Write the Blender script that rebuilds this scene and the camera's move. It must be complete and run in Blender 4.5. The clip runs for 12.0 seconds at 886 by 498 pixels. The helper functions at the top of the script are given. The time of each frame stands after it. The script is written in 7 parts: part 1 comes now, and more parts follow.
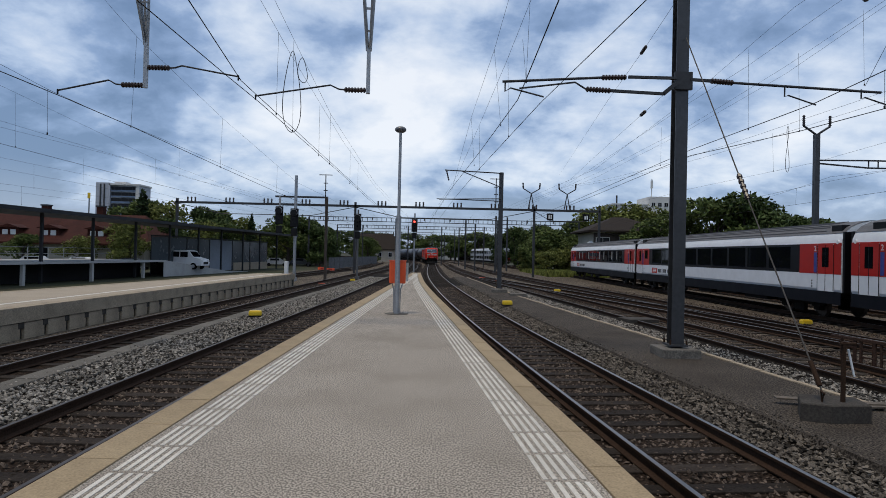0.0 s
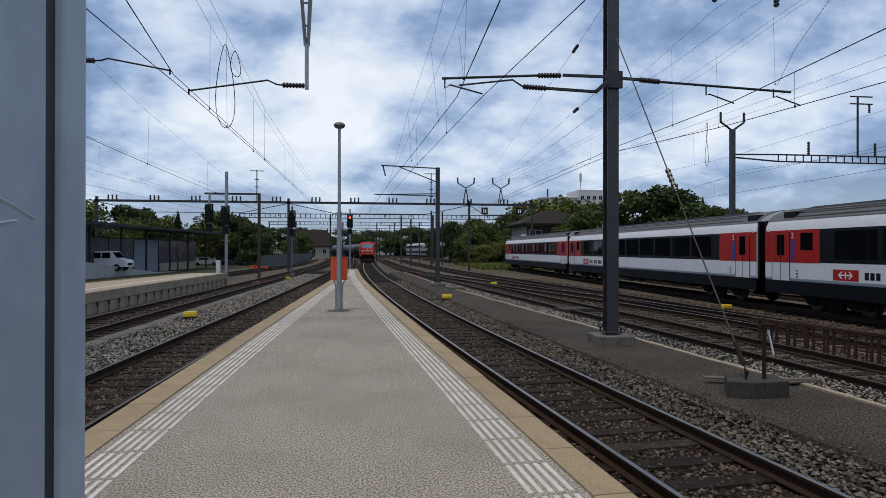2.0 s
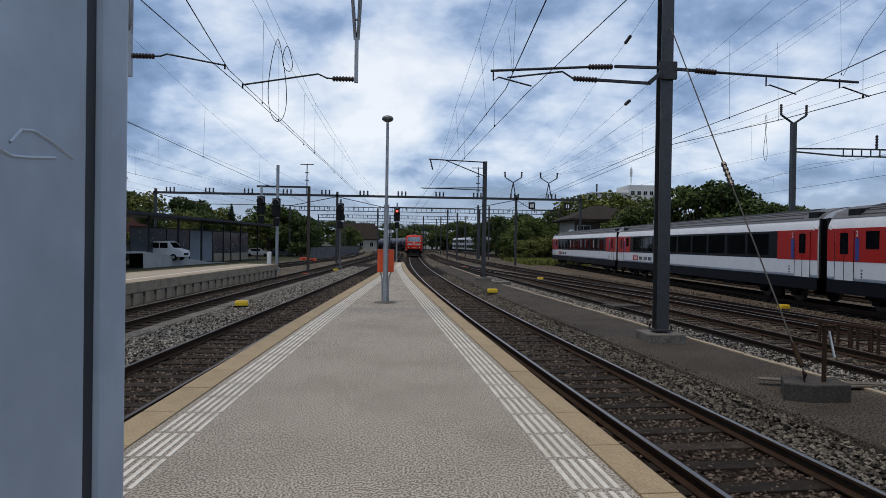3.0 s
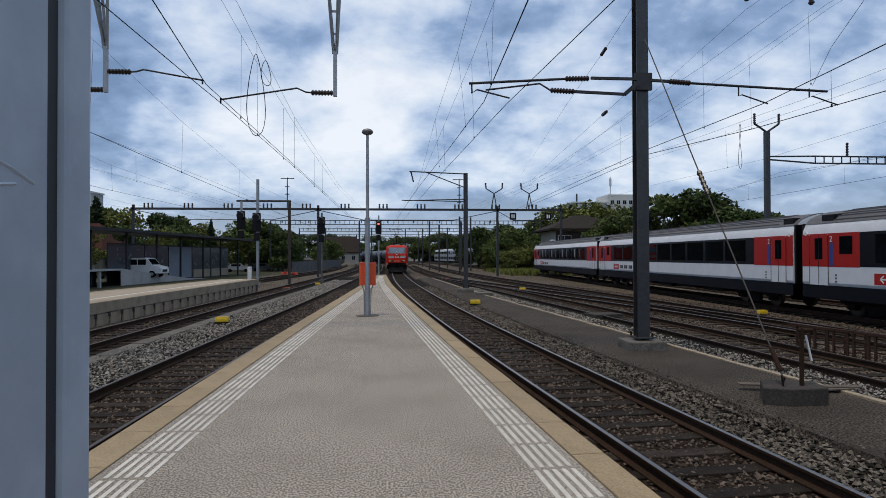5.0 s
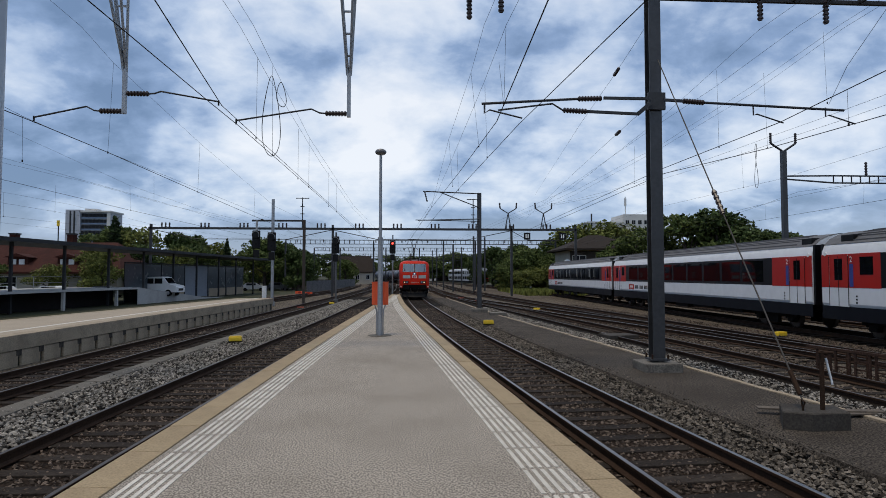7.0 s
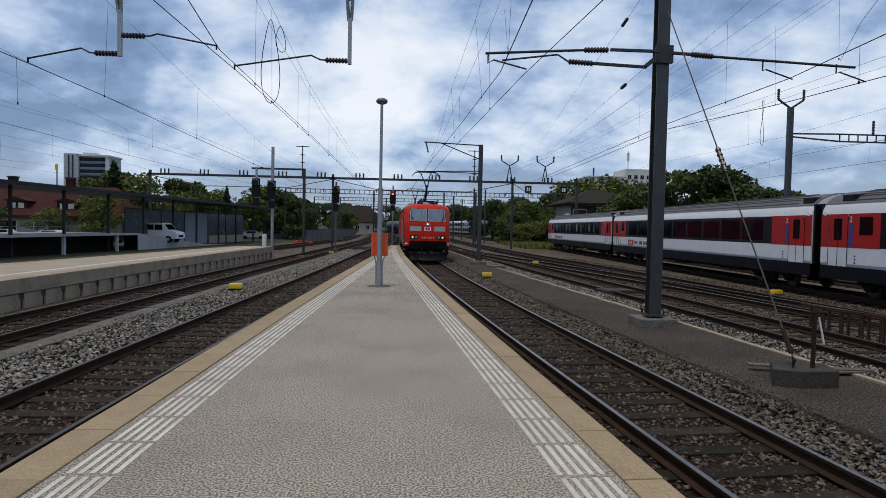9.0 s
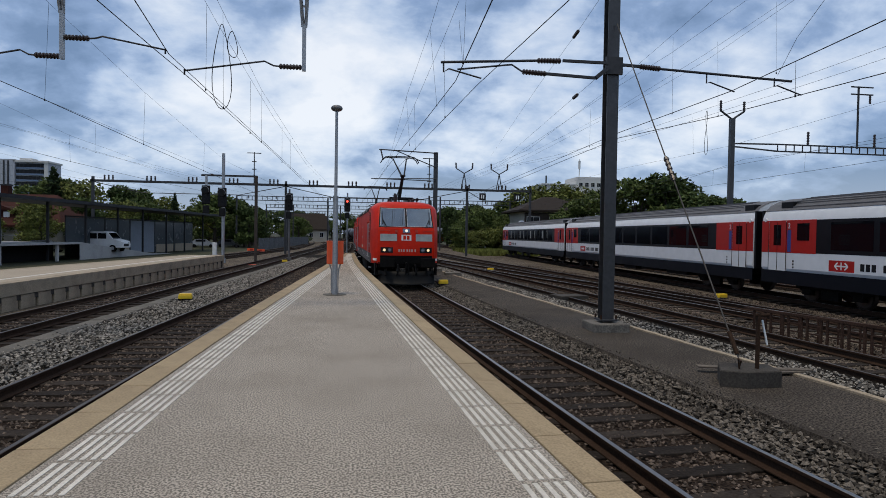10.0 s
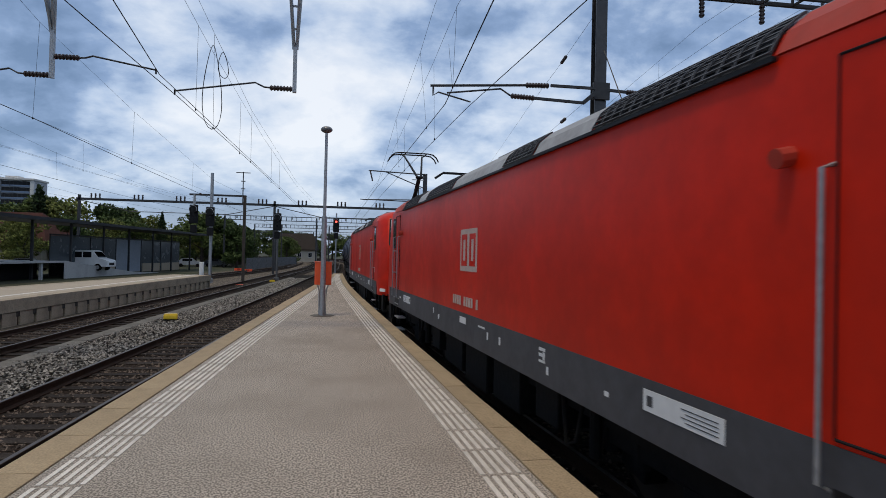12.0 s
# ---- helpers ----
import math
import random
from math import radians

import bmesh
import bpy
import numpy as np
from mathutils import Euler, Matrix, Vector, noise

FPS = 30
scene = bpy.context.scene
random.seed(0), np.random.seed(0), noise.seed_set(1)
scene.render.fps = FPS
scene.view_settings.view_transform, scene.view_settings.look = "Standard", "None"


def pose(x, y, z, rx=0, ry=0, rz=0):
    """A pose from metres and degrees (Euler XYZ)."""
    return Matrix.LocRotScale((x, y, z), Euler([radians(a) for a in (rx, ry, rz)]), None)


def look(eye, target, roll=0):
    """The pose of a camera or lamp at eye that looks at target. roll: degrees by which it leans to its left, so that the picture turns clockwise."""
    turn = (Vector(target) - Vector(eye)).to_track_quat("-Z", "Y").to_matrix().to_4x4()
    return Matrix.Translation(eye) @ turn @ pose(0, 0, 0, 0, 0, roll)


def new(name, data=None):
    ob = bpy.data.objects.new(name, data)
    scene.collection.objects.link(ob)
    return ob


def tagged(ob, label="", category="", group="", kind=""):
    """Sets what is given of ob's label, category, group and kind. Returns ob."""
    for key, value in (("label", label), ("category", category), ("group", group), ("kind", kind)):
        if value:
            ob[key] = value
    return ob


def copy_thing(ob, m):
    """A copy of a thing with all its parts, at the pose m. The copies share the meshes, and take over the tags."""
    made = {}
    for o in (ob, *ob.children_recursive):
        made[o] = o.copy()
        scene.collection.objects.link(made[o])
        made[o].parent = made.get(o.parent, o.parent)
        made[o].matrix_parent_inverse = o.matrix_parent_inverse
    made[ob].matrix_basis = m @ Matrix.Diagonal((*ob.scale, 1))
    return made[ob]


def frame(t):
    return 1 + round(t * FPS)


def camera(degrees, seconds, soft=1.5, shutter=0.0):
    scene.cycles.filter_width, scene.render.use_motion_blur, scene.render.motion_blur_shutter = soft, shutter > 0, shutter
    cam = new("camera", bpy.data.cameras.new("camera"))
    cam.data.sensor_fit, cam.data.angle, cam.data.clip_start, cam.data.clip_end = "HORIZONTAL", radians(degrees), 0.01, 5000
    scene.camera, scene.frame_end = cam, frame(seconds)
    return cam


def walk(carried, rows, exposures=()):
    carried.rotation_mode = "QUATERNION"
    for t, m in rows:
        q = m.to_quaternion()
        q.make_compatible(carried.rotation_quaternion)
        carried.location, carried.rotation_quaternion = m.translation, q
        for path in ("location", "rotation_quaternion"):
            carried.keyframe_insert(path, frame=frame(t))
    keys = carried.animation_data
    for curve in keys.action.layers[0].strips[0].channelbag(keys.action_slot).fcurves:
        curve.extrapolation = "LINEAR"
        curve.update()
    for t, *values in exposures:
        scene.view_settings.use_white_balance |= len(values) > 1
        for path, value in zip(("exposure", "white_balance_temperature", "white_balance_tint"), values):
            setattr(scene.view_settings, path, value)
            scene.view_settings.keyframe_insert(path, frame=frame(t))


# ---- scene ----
# ---- camera ----
cam = camera(72.18, 12.0, soft=0.8, shutter=0.08)
EYE = 1.72
ROWS = [
    (0.0, -0.98, 0.52, -1.26, 0.000, 0.000, 0.000),
    (0.5, -1.54, 0.17, -1.64, -0.052, 0.016, 0.002),
    (1.0, -0.99, 0.04, -1.78, -0.081, -0.079, -0.023),
    (1.5, -0.03, -0.64, -0.87, -0.134, -0.135, -0.018),
    (2.0, -7.12, 0.11, -0.10, -0.203, -0.131, 0.003),
    (2.5, -5.57, 0.77, -0.48, -0.232, -0.092, -0.035),
    (3.0, -2.77, -0.45, -0.86, -0.199, -0.112, -0.024),
    (5.0, -4.44, 0.67, 0.12, -0.185, -0.124, -0.021),
    (5.5, -4.95, 0.55, 1.69, -0.147, -0.114, 0.004),
    (6.0, -4.57, 2.12, -1.85, -0.175, -0.088, 0.019),
    (6.5, -4.20, 3.28, -2.34, -0.178, -0.052, -0.013),
    (7.0, -3.10, 2.53, -0.04, -0.139, -0.086, -0.022),
    (7.2, -3.64, 1.83, -0.55, -0.118, -0.131, -0.004),
    (8.8, -4.09, -1.74, -0.36, -0.122, -0.090, 0.001),
    (9.0, -3.10, -2.04, -1.16, -0.129, -0.087, 0.001),
    (9.5, -6.94, -2.36, -0.99, -0.128, -0.045, 0.013),
    (10.0, -7.35, -1.28, -0.91, -0.169, -0.095, 0.009),
    (10.5, -6.83, -0.92, -1.77, -0.169, -0.072, 0.020),
    (11.0, -7.56, -0.04, -2.67, -0.168, -0.052, 0.033),
    (11.5, -8.36, 0.92, -2.02, -0.166, -0.091, 0.023),
    (12.0, -8.41, 0.72, -1.31, -0.164, -0.109, 0.023),
]
walk(cam, [(t, pose(x, y, EYE + z, 90 + pitch, roll, yaw)) for t, yaw, pitch, roll, x, y, z in ROWS])

# ---- light ----
scene.view_settings.exposure = 0.0


def make_world():
    """Broken grey cloud over a pale blue sky."""
    w = bpy.data.worlds.new("cloudy_sky")
    w.use_nodes = True
    scene.world = w
    nt = w.node_tree
    nt.nodes.clear()
    N, L = nt.nodes.new, nt.links.new
    out, bg = N("ShaderNodeOutputWorld"), N("ShaderNodeBackground")
    sky = N("ShaderNodeTexSky")
    sky.sky_type, sky.sun_disc = "NISHITA", False
    sky.sun_elevation, sky.sun_rotation = radians(72), radians(234)
    tc, sep = N("ShaderNodeTexCoord"), N("ShaderNodeSeparateXYZ")
    L(tc.outputs["Generated"], sep.inputs[0])
    up = N("ShaderNodeMath")
    up.operation = "MAXIMUM"
    up.inputs[1].default_value = 0.0
    L(sep.outputs["Z"], up.inputs[0])
    den = N("ShaderNodeMath")
    den.operation = "ADD"
    den.inputs[1].default_value = 0.48
    L(up.outputs[0], den.inputs[0])
    flat = N("ShaderNodeVectorMath")
    flat.operation = "DIVIDE"
    comb = N("ShaderNodeCombineXYZ")
    for i in range(3):
        L(den.outputs[0], comb.inputs[i])
    L(tc.outputs["Generated"], flat.inputs[0])
    L(comb.outputs[0], flat.inputs[1])
    mp = N("ShaderNodeMapping")
    mp.inputs["Location"].default_value = CLOUD_SHIFT
    mp.inputs["Scale"].default_value = (0.9, 1.0, 1.0)
    L(flat.outputs[0], mp.inputs[0])
    fac = None
    # wide banks, heaped lumps and torn edges of the cloud
    for scale, detail, rough, warp, amount in ((1.9, 5.0, 0.5, 0.15, 1.0), (4.8, 7.0, 0.55, 0.25, 0.55), (14.0, 6.0, 0.6, 0.2, 0.18)):
        n = N("ShaderNodeTexNoise")
        n.inputs["Scale"].default_value, n.inputs["Detail"].default_value = scale, detail
        n.inputs["Roughness"].default_value, n.inputs["Distortion"].default_value = rough, warp
        L(mp.outputs[0], n.inputs["Vector"])
        part_of = N("ShaderNodeMath")
        part_of.operation = "MULTIPLY_ADD"
        part_of.inputs[1].default_value, part_of.inputs[2].default_value = amount, -0.5 * amount
        L(n.outputs["Fac"], part_of.inputs[0])
        if fac is None:
            fac = part_of.outputs[0]
        else:
            add = N("ShaderNodeMath")
            L(fac, add.inputs[0])
            L(part_of.outputs[0], add.inputs[1])
            fac = add.outputs[0]
    # darker cloud bases low down, brighter cloud overhead
    lift = N("ShaderNodeMapRange")
    lift.inputs[1].default_value, lift.inputs[2].default_value = 0.06, 0.34
    lift.inputs[3].default_value, lift.inputs[4].default_value = 0.485, 0.535
    L(up.outputs[0], lift.inputs[0])
    total = N("ShaderNodeMath")
    L(fac, total.inputs[0])
    L(lift.outputs[0], total.inputs[1])
    # the bank is thicker towards both sides than along the line
    aside, thin = N("ShaderNodeMath"), N("ShaderNodeMath")
    aside.operation, thin.operation = "ABSOLUTE", "MULTIPLY_ADD"
    L(sep.outputs["X"], aside.inputs[0])
    L(aside.outputs[0], thin.inputs[0])
    thin.inputs[1].default_value = -0.19
    L(total.outputs[0], thin.inputs[2])
    ramp = N("ShaderNodeValToRGB")
    cr = ramp.color_ramp
    cr.elements[0].position, cr.elements[0].color = 0.33, (0.14, 0.22, 0.37, 1)
    cr.elements[1].position, cr.elements[1].color = 0.66, (0.80, 0.83, 0.88, 1)
    for p, c in ((0.41, (0.23, 0.33, 0.52, 1)), (0.48, (0.42, 0.52, 0.69, 1)), (0.56, (0.62, 0.69, 0.80, 1))):
        e = cr.elements.new(p)
        e.color = c
    L(thin.outputs[0], ramp.inputs[0])
    # near the horizon the cloud thins out to a paler veil
    veil = N("ShaderNodeMapRange")
    veil.inputs[1].default_value, veil.inputs[2].default_value = 0.0, 0.12
    veil.inputs[3].default_value, veil.inputs[4].default_value = 0.4, 0.0
    L(up.outputs[0], veil.inputs[0])
    pale = N("ShaderNodeMix")
    pale.data_type = "RGBA"
    L(veil.outputs[0], pale.inputs[0])
    L(ramp.outputs[0], pale.inputs[6])
    pale.inputs[7].default_value = (0.62, 0.69, 0.79, 1)
    air = N("ShaderNodeMix")
    air.data_type, air.blend_type = "RGBA", "ADD"
    air.inputs[0].default_value = 0.02
    L(pale.outputs[2], air.inputs[6])
    L(sky.outputs[0], air.inputs[7])
    L(air.outputs[2], bg.inputs[0])
    bg.inputs[1].default_value = 1.0
    L(bg.outputs[0], out.inputs[0])


CLOUD_SHIFT = (2.4, 4.2, 0.0)
make_world()
sun = new("sun", bpy.data.lights.new("sun", "SUN"))
sun.data.energy, sun.data.angle, sun.data.color = 1.5, radians(11), (1.0, 0.86, 0.66)
sun.matrix_world = look((0, 0, 60), (15, 11, 0))


# ---- materials ----
def mat(name, base, rough=0.6, metal=0.0, grain=40.0, vary=0.25, stain=2.0, stain_to=None, stain_amt=0.35, bump=0.15, coords="Object", island=0.0, spec=0.5, objvar=0.0, spread=0.2):
    """A surface with grain, larger stains and fine relief."""
    m = bpy.data.materials.new(name)
    m.use_nodes = True
    nt = m.node_tree
    N, L = nt.nodes.new, nt.links.new
    b = nt.nodes["Principled BSDF"]
    b.inputs["Roughness"].default_value, b.inputs["Metallic"].default_value = rough, metal
    b.inputs["Specular IOR Level"].default_value = spec
    tc = N("ShaderNodeTexCoord")
    fine, wide = N("ShaderNodeTexNoise"), N("ShaderNodeTexNoise")
    fine.inputs["Scale"].default_value, fine.inputs["Detail"].default_value = grain, 4.0
    wide.inputs["Scale"].default_value, wide.inputs["Detail"].default_value = stain, 6.0
    wide.inputs["Roughness"].default_value = 0.62
    for n in (fine, wide):
        L(tc.outputs[coords], n.inputs["Vector"])
    lo = tuple(c * (1 - vary) for c in base) + (1,)
    hi = tuple(min(1, c * (1 + vary)) for c in base) + (1,)
    r1 = N("ShaderNodeValToRGB")
    r1.color_ramp.elements[0].position, r1.color_ramp.elements[0].color = 0.5 - spread, lo
    r1.color_ramp.elements[1].position, r1.color_ramp.elements[1].color = 0.5 + spread, hi
    L(fine.outputs["Fac"], r1.inputs[0])
    r2 = N("ShaderNodeMapRange")
    r2.inputs[1].default_value, r2.inputs[2].default_value = 0.45, 0.72
    r2.inputs[3].default_value, r2.inputs[4].default_value = 0.0, stain_amt
    L(wide.outputs["Fac"], r2.inputs[0])
    mx = N("ShaderNodeMix")
    mx.data_type = "RGBA"
    L(r2.outputs[0], mx.inputs[0])
    L(r1.outputs[0], mx.inputs[6])
    mx.inputs[7].default_value = tuple(stain_to or tuple(c * 0.55 for c in base)) + (1,)
    col = mx.outputs[2]
    for amount, node, sock in ((island, "ShaderNodeNewGeometry", "Random Per Island"), (objvar, "ShaderNodeObjectInfo", "Random")):
        if amount:
            g = N(node)
            mr = N("ShaderNodeMapRange")
            mr.inputs[3].default_value, mr.inputs[4].default_value = 1 - amount, 1 + amount
            L(g.outputs[sock], mr.inputs[0])
            v = N("ShaderNodeMix")
            v.data_type, v.blend_type = "RGBA", "MULTIPLY"
            v.inputs[0].default_value = 1.0
            L(col, v.inputs[6])
            L(mr.outputs[0], v.inputs[7])
            col = v.outputs[2]
    L(col, b.inputs["Base Color"])
    rr = N("ShaderNodeMapRange")
    rr.inputs[3].default_value, rr.inputs[4].default_value = max(0.02, rough - 0.12), min(1, rough + 0.12)
    L(wide.outputs["Fac"], rr.inputs[0])
    L(rr.outputs[0], b.inputs["Roughness"])
    if bump:
        bp = N("ShaderNodeBump")
        bp.inputs["Strength"].default_value, bp.inputs["Distance"].default_value = bump, 0.02
        L(fine.outputs["Fac"], bp.inputs["Height"])
        L(bp.outputs[0], b.inputs["Normal"])
    return m


def glow(name, colour, strength):
    m = bpy.data.materials.new(name)
    m.use_nodes = True
    b = m.node_tree.nodes["Principled BSDF"]
    b.inputs["Base Color"].default_value = (*(0.1 * c for c in colour), 1)
    b.inputs["Emission Color"].default_value = (*colour, 1)
    b.inputs["Emission Strength"].default_value = strength
    return m


ASPHALT = mat("platform_asphalt", (0.300, 0.262, 0.216), 0.92, 0, 58, 0.55, 0.55, (0.180, 0.155, 0.124), 0.6, 0.10, spec=0.2, spread=0.06)
COPING = mat("coping_stone", (0.33, 0.25, 0.15), 0.88, 0, 55, 0.22, 1.6, (0.19, 0.14, 0.085), 0.55, 0.25, spec=0.25, objvar=0.08)
CONCRETE = mat("old_concrete", (0.34, 0.275, 0.195), 0.9, 0, 30, 0.22, 1.4, (0.13, 0.105, 0.075), 0.6, 0.25, spec=0.2, spread=0.14)
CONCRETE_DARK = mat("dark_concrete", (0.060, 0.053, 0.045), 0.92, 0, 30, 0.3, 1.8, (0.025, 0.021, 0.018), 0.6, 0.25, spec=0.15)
WHITE_LINE = mat("white_marking", (0.60, 0.56, 0.49), 0.75, 0, 70, 0.15, 3.0, (0.34, 0.31, 0.26), 0.5, 0.15, objvar=0.06, spec=0.25)
YARD_BED = mat("brown_yard_ballast", (0.105, 0.084, 0.062), 0.95, 0, 22, 0.8, 0.25, (0.040, 0.030, 0.022), 0.7, 0.8, spec=0.08, spread=0.09)
# near-black bed colour stands for the shade in the gaps between stones
BED_SHADE = mat("ballast", (0.016, 0.013, 0.010), 0.95, 0, 26, 0.85, 0.35, (0.008, 0.006, 0.005), 0.65, 0.6, spec=0.05, spread=0.12)
STONE = mat("ballast_stone", (0.118, 0.100, 0.080), 0.92, 0, 60, 0.3, 0.6, (0.045, 0.036, 0.028), 0.7, 0.4, island=0.9, spec=0.12)
STONE_PALE = mat("pale_grey_ballast_stone", (0.215, 0.195, 0.168), 0.92, 0, 60, 0.3, 0.6, (0.09, 0.078, 0.064), 0.6, 0.4, island=0.85, spec=0.12)
STONE_RUSTY = mat("rusty_ballast_stone", (0.105, 0.080, 0.062), 0.93, 0, 60, 0.25, 0.6, (0.035, 0.026, 0.020), 0.6, 0.3, island=0.85, spec=0.15)
# rust brown, darkened far below the rusty stones for the shade among them
BED_RUSTY = mat("rusty_shaded_ballast_bed", (0.026, 0.018, 0.013), 0.95, 0, 26, 0.8, 0.7, (0.010, 0.007, 0.005), 0.6, 0.6, spec=0.05, spread=0.12)
GRAVEL = mat("fine_gravel_path", (0.066, 0.055, 0.044), 0.95, 0, 34, 0.8, 0.7, (0.032, 0.026, 0.021), 0.75, 0.6, spec=0.1, spread=0.09)
EARTH = mat("trackside_earth", (0.055, 0.055, 0.035), 0.95, 0, 8, 0.4, 0.15, (0.03, 0.045, 0.018), 0.7, 0.4, spec=0.1)
WOOD = mat("tarred_sleeper_wood", (0.024, 0.018, 0.014), 0.9, 0, 22, 0.45, 3.0, (0.06, 0.05, 0.04), 0.5, 0.5, objvar=0.35, spec=0.12)
RAIL_RUST = mat("rusty_rail", (0.042, 0.024, 0.015), 0.85, 0.1, 40, 0.3, 3.0, (0.025, 0.016, 0.011), 0.5, 0.2, spec=0.12)
RAIL_TOP = mat("worn_rail_head", (0.24, 0.23, 0.22), 0.40, 1.0, 60, 0.1, 4.0, (0.30, 0.28, 0.26), 0.4, 0.03)
MAST = mat("grey_painted_steel", (0.043, 0.045, 0.049), 0.6, 0.1, 12, 0.18, 1.5, (0.026, 0.026, 0.026), 0.55, 0.05, spec=0.3)
MAST_PAINT = mat("dark_glossy_mast_paint", (0.042, 0.044, 0.048), 0.36, 0.15, 12, 0.2, 1.2, (0.022, 0.022, 0.023), 0.6, 0.05, spec=0.5)
CONCRETE_GREY = mat("grey_weathered_concrete", (0.15, 0.138, 0.12), 0.92, 0, 30, 0.3, 2.0, (0.06, 0.052, 0.044), 0.6, 0.3, spec=0.15, spread=0.12)
PALE_GREY = mat("pale_grey_concrete", (0.40, 0.40, 0.39), 0.9, 0, 25, 0.12, 0.8, (0.24, 0.235, 0.225), 0.5, 0.15, spec=0.2)
PLOUGH = mat("sooty_plough_steel", (0.007, 0.007, 0.007), 0.6, 0.1, 14, 0.3, 1.5, (0.016, 0.014, 0.012), 0.5, 0.1, spec=0.2)
NOSE_GREY = mat("dirty_grey_nose_panel", (0.40, 0.43, 0.41), 0.5, 0, 9, 0.12, 3.0, (0.25, 0.26, 0.24), 0.6, 0.02)
GALV = mat("galvanised_steel", (0.36, 0.37, 0.38), 0.5, 0.7, 25, 0.15, 3.0, (0.22, 0.22, 0.22), 0.4, 0.05)
WIRE = mat("dark_copper_wire", (0.02, 0.02, 0.021), 0.7, 0.1, 10, 0.1, 2, None, 0.2, 0, spec=0.2)
INSUL = mat("brown_insulator", (0.035, 0.022, 0.02), 0.35, 0, 10, 0.1, 2, None, 0.2, 0)
BLACK = mat("black_paint", (0.007, 0.007, 0.008), 0.55, 0, 20, 0.2, 2, None, 0.3, 0.05, spec=0.2)
# base darkened to hold the deep shadow under vehicles; grime stains over it
RUBBER = mat("grimy_shaded_underframe", (0.0045, 0.0042, 0.004), 0.8, 0.0, 14, 0.4, 1.5, (0.016, 0.013, 0.010), 0.5, 0.2, spec=0.12)
RED = mat("faded_red_paint", (0.57, 0.018, 0.003), 0.42, 0, 5.0, 0.10, 0.5, (0.34, 0.016, 0.006), 0.75, 0.02, spec=0.14)
RED_DULL = mat("chalky_red_paint", (0.42, 0.045, 0.027), 0.6, 0, 6.0, 0.14, 1.6, (0.30, 0.075, 0.055), 0.7, 0.03, spec=0.15)
SKIRT = mat("grey_skirt_paint", (0.055, 0.056, 0.062), 0.55, 0, 9, 0.12, 1.4, (0.035, 0.034, 0.034), 0.5, 0.03, spec=0.25)
ROOF_GREY = mat("dusty_grey_roof", (0.30, 0.30, 0.30), 0.6, 0.1, 9, 0.15, 1.1, (0.16, 0.15, 0.14), 0.5, 0.05)
PLATE = mat("pale_grey_panel", (0.62, 0.63, 0.62), 0.5, 0, 9, 0.06, 2.0, (0.45, 0.46, 0.45), 0.4, 0.02)
SIGN_WHITE = mat("white_lettering", (0.78, 0.78, 0.76), 0.5, 0, 9, 0.04, 2.0, None, 0.1, 0)
GLASS = mat("dark_window_glass", (0.005, 0.006, 0.008), 0.06, 0.0, 3, 0.1, 1.2, None, 0.2, 0.0, spec=0.16)
WINDSCREEN = mat("windscreen_glass", (0.20, 0.225, 0.245), 0.04, 0.75, 3, 0.08, 1.2, None, 0.15, 0.0, spec=0.8)
for pane in (WINDSCREEN, GLASS):
    shader = pane.node_tree.nodes["Principled BSDF"]
    pane.node_tree.links.remove(shader.inputs["Roughness"].links[0])
    shader.inputs["Roughness"].default_value = 0.03
BROW = mat("sun_bleached_red_paint", (0.30, 0.10, 0.085), 0.6, 0, 8.0, 0.2, 2.2, (0.24, 0.13, 0.11), 0.7, 0.03, spec=0.2)
ORANGE = mat("orange_enamel", (0.80, 0.10, 0.02), 0.45, 0, 9, 0.05, 2.0, (0.6, 0.09, 0.03), 0.3, 0.02)
YELLOW = mat("yellow_paint", (0.78, 0.52, 0.02), 0.5, 0, 20, 0.08, 4.0, (0.5, 0.33, 0.03), 0.35, 0.05)
COACH_WHITE = mat("coach_white_paint", (0.74, 0.75, 0.76), 0.35, 0, 3, 0.04, 0.7, (0.62, 0.63, 0.64), 0.4, 0.0, spec=0.3)
COACH_BLACK = mat("coach_black_band", (0.006, 0.006, 0.008), 0.35, 0, 3, 0.1, 1, None, 0.2, 0.0, spec=0.2)
COACH_RED = mat("coach_red_paint", (0.44, 0.014, 0.008), 0.38, 0, 3, 0.05, 1, (0.36, 0.02, 0.013), 0.4, 0.0, spec=0.3)
COACH_BLUE = mat("coach_dark_blue", (0.004, 0.005, 0.009), 0.5, 0, 3, 0.05, 1, None, 0.3, 0.0, spec=0.15)
CABINET = mat("brushed_grey_sheet", (0.44, 0.49, 0.55), 0.5, 0.1, 6, 0.14, 9.0, (0.30, 0.34, 0.39), 0.7, 0.02, spec=0.3, spread=0.12)
LAMP_ON = glow("headlamp_glow", (1.0, 0.76, 0.42), 0.85)
LAMP_WHITE = glow("marker_lamp_glow", (1.0, 0.94, 0.84), 0.85)
RAIL_DULL = mat("dull_rail_head", (0.060, 0.047, 0.038), 0.5, 0.4, 60, 0.15, 4.0, (0.035, 0.025, 0.02), 0.5, 0.03)
SIGNAL_RED = glow("red_signal_glow", (1.0, 0.06, 0.04), 4.0)


# ---- mesh helpers ----
def link_mesh(name, bm, material, smooth=False):
    me = bpy.data.meshes.new(name)
    bm.normal_update()
    if smooth:
        for f in bm.faces:
            f.smooth = True
    bm.to_mesh(me)
    bm.free()
    for m in (material if isinstance(material, (list, tuple)) else [material]):
        me.materials.append(m)
    return new(name, me)


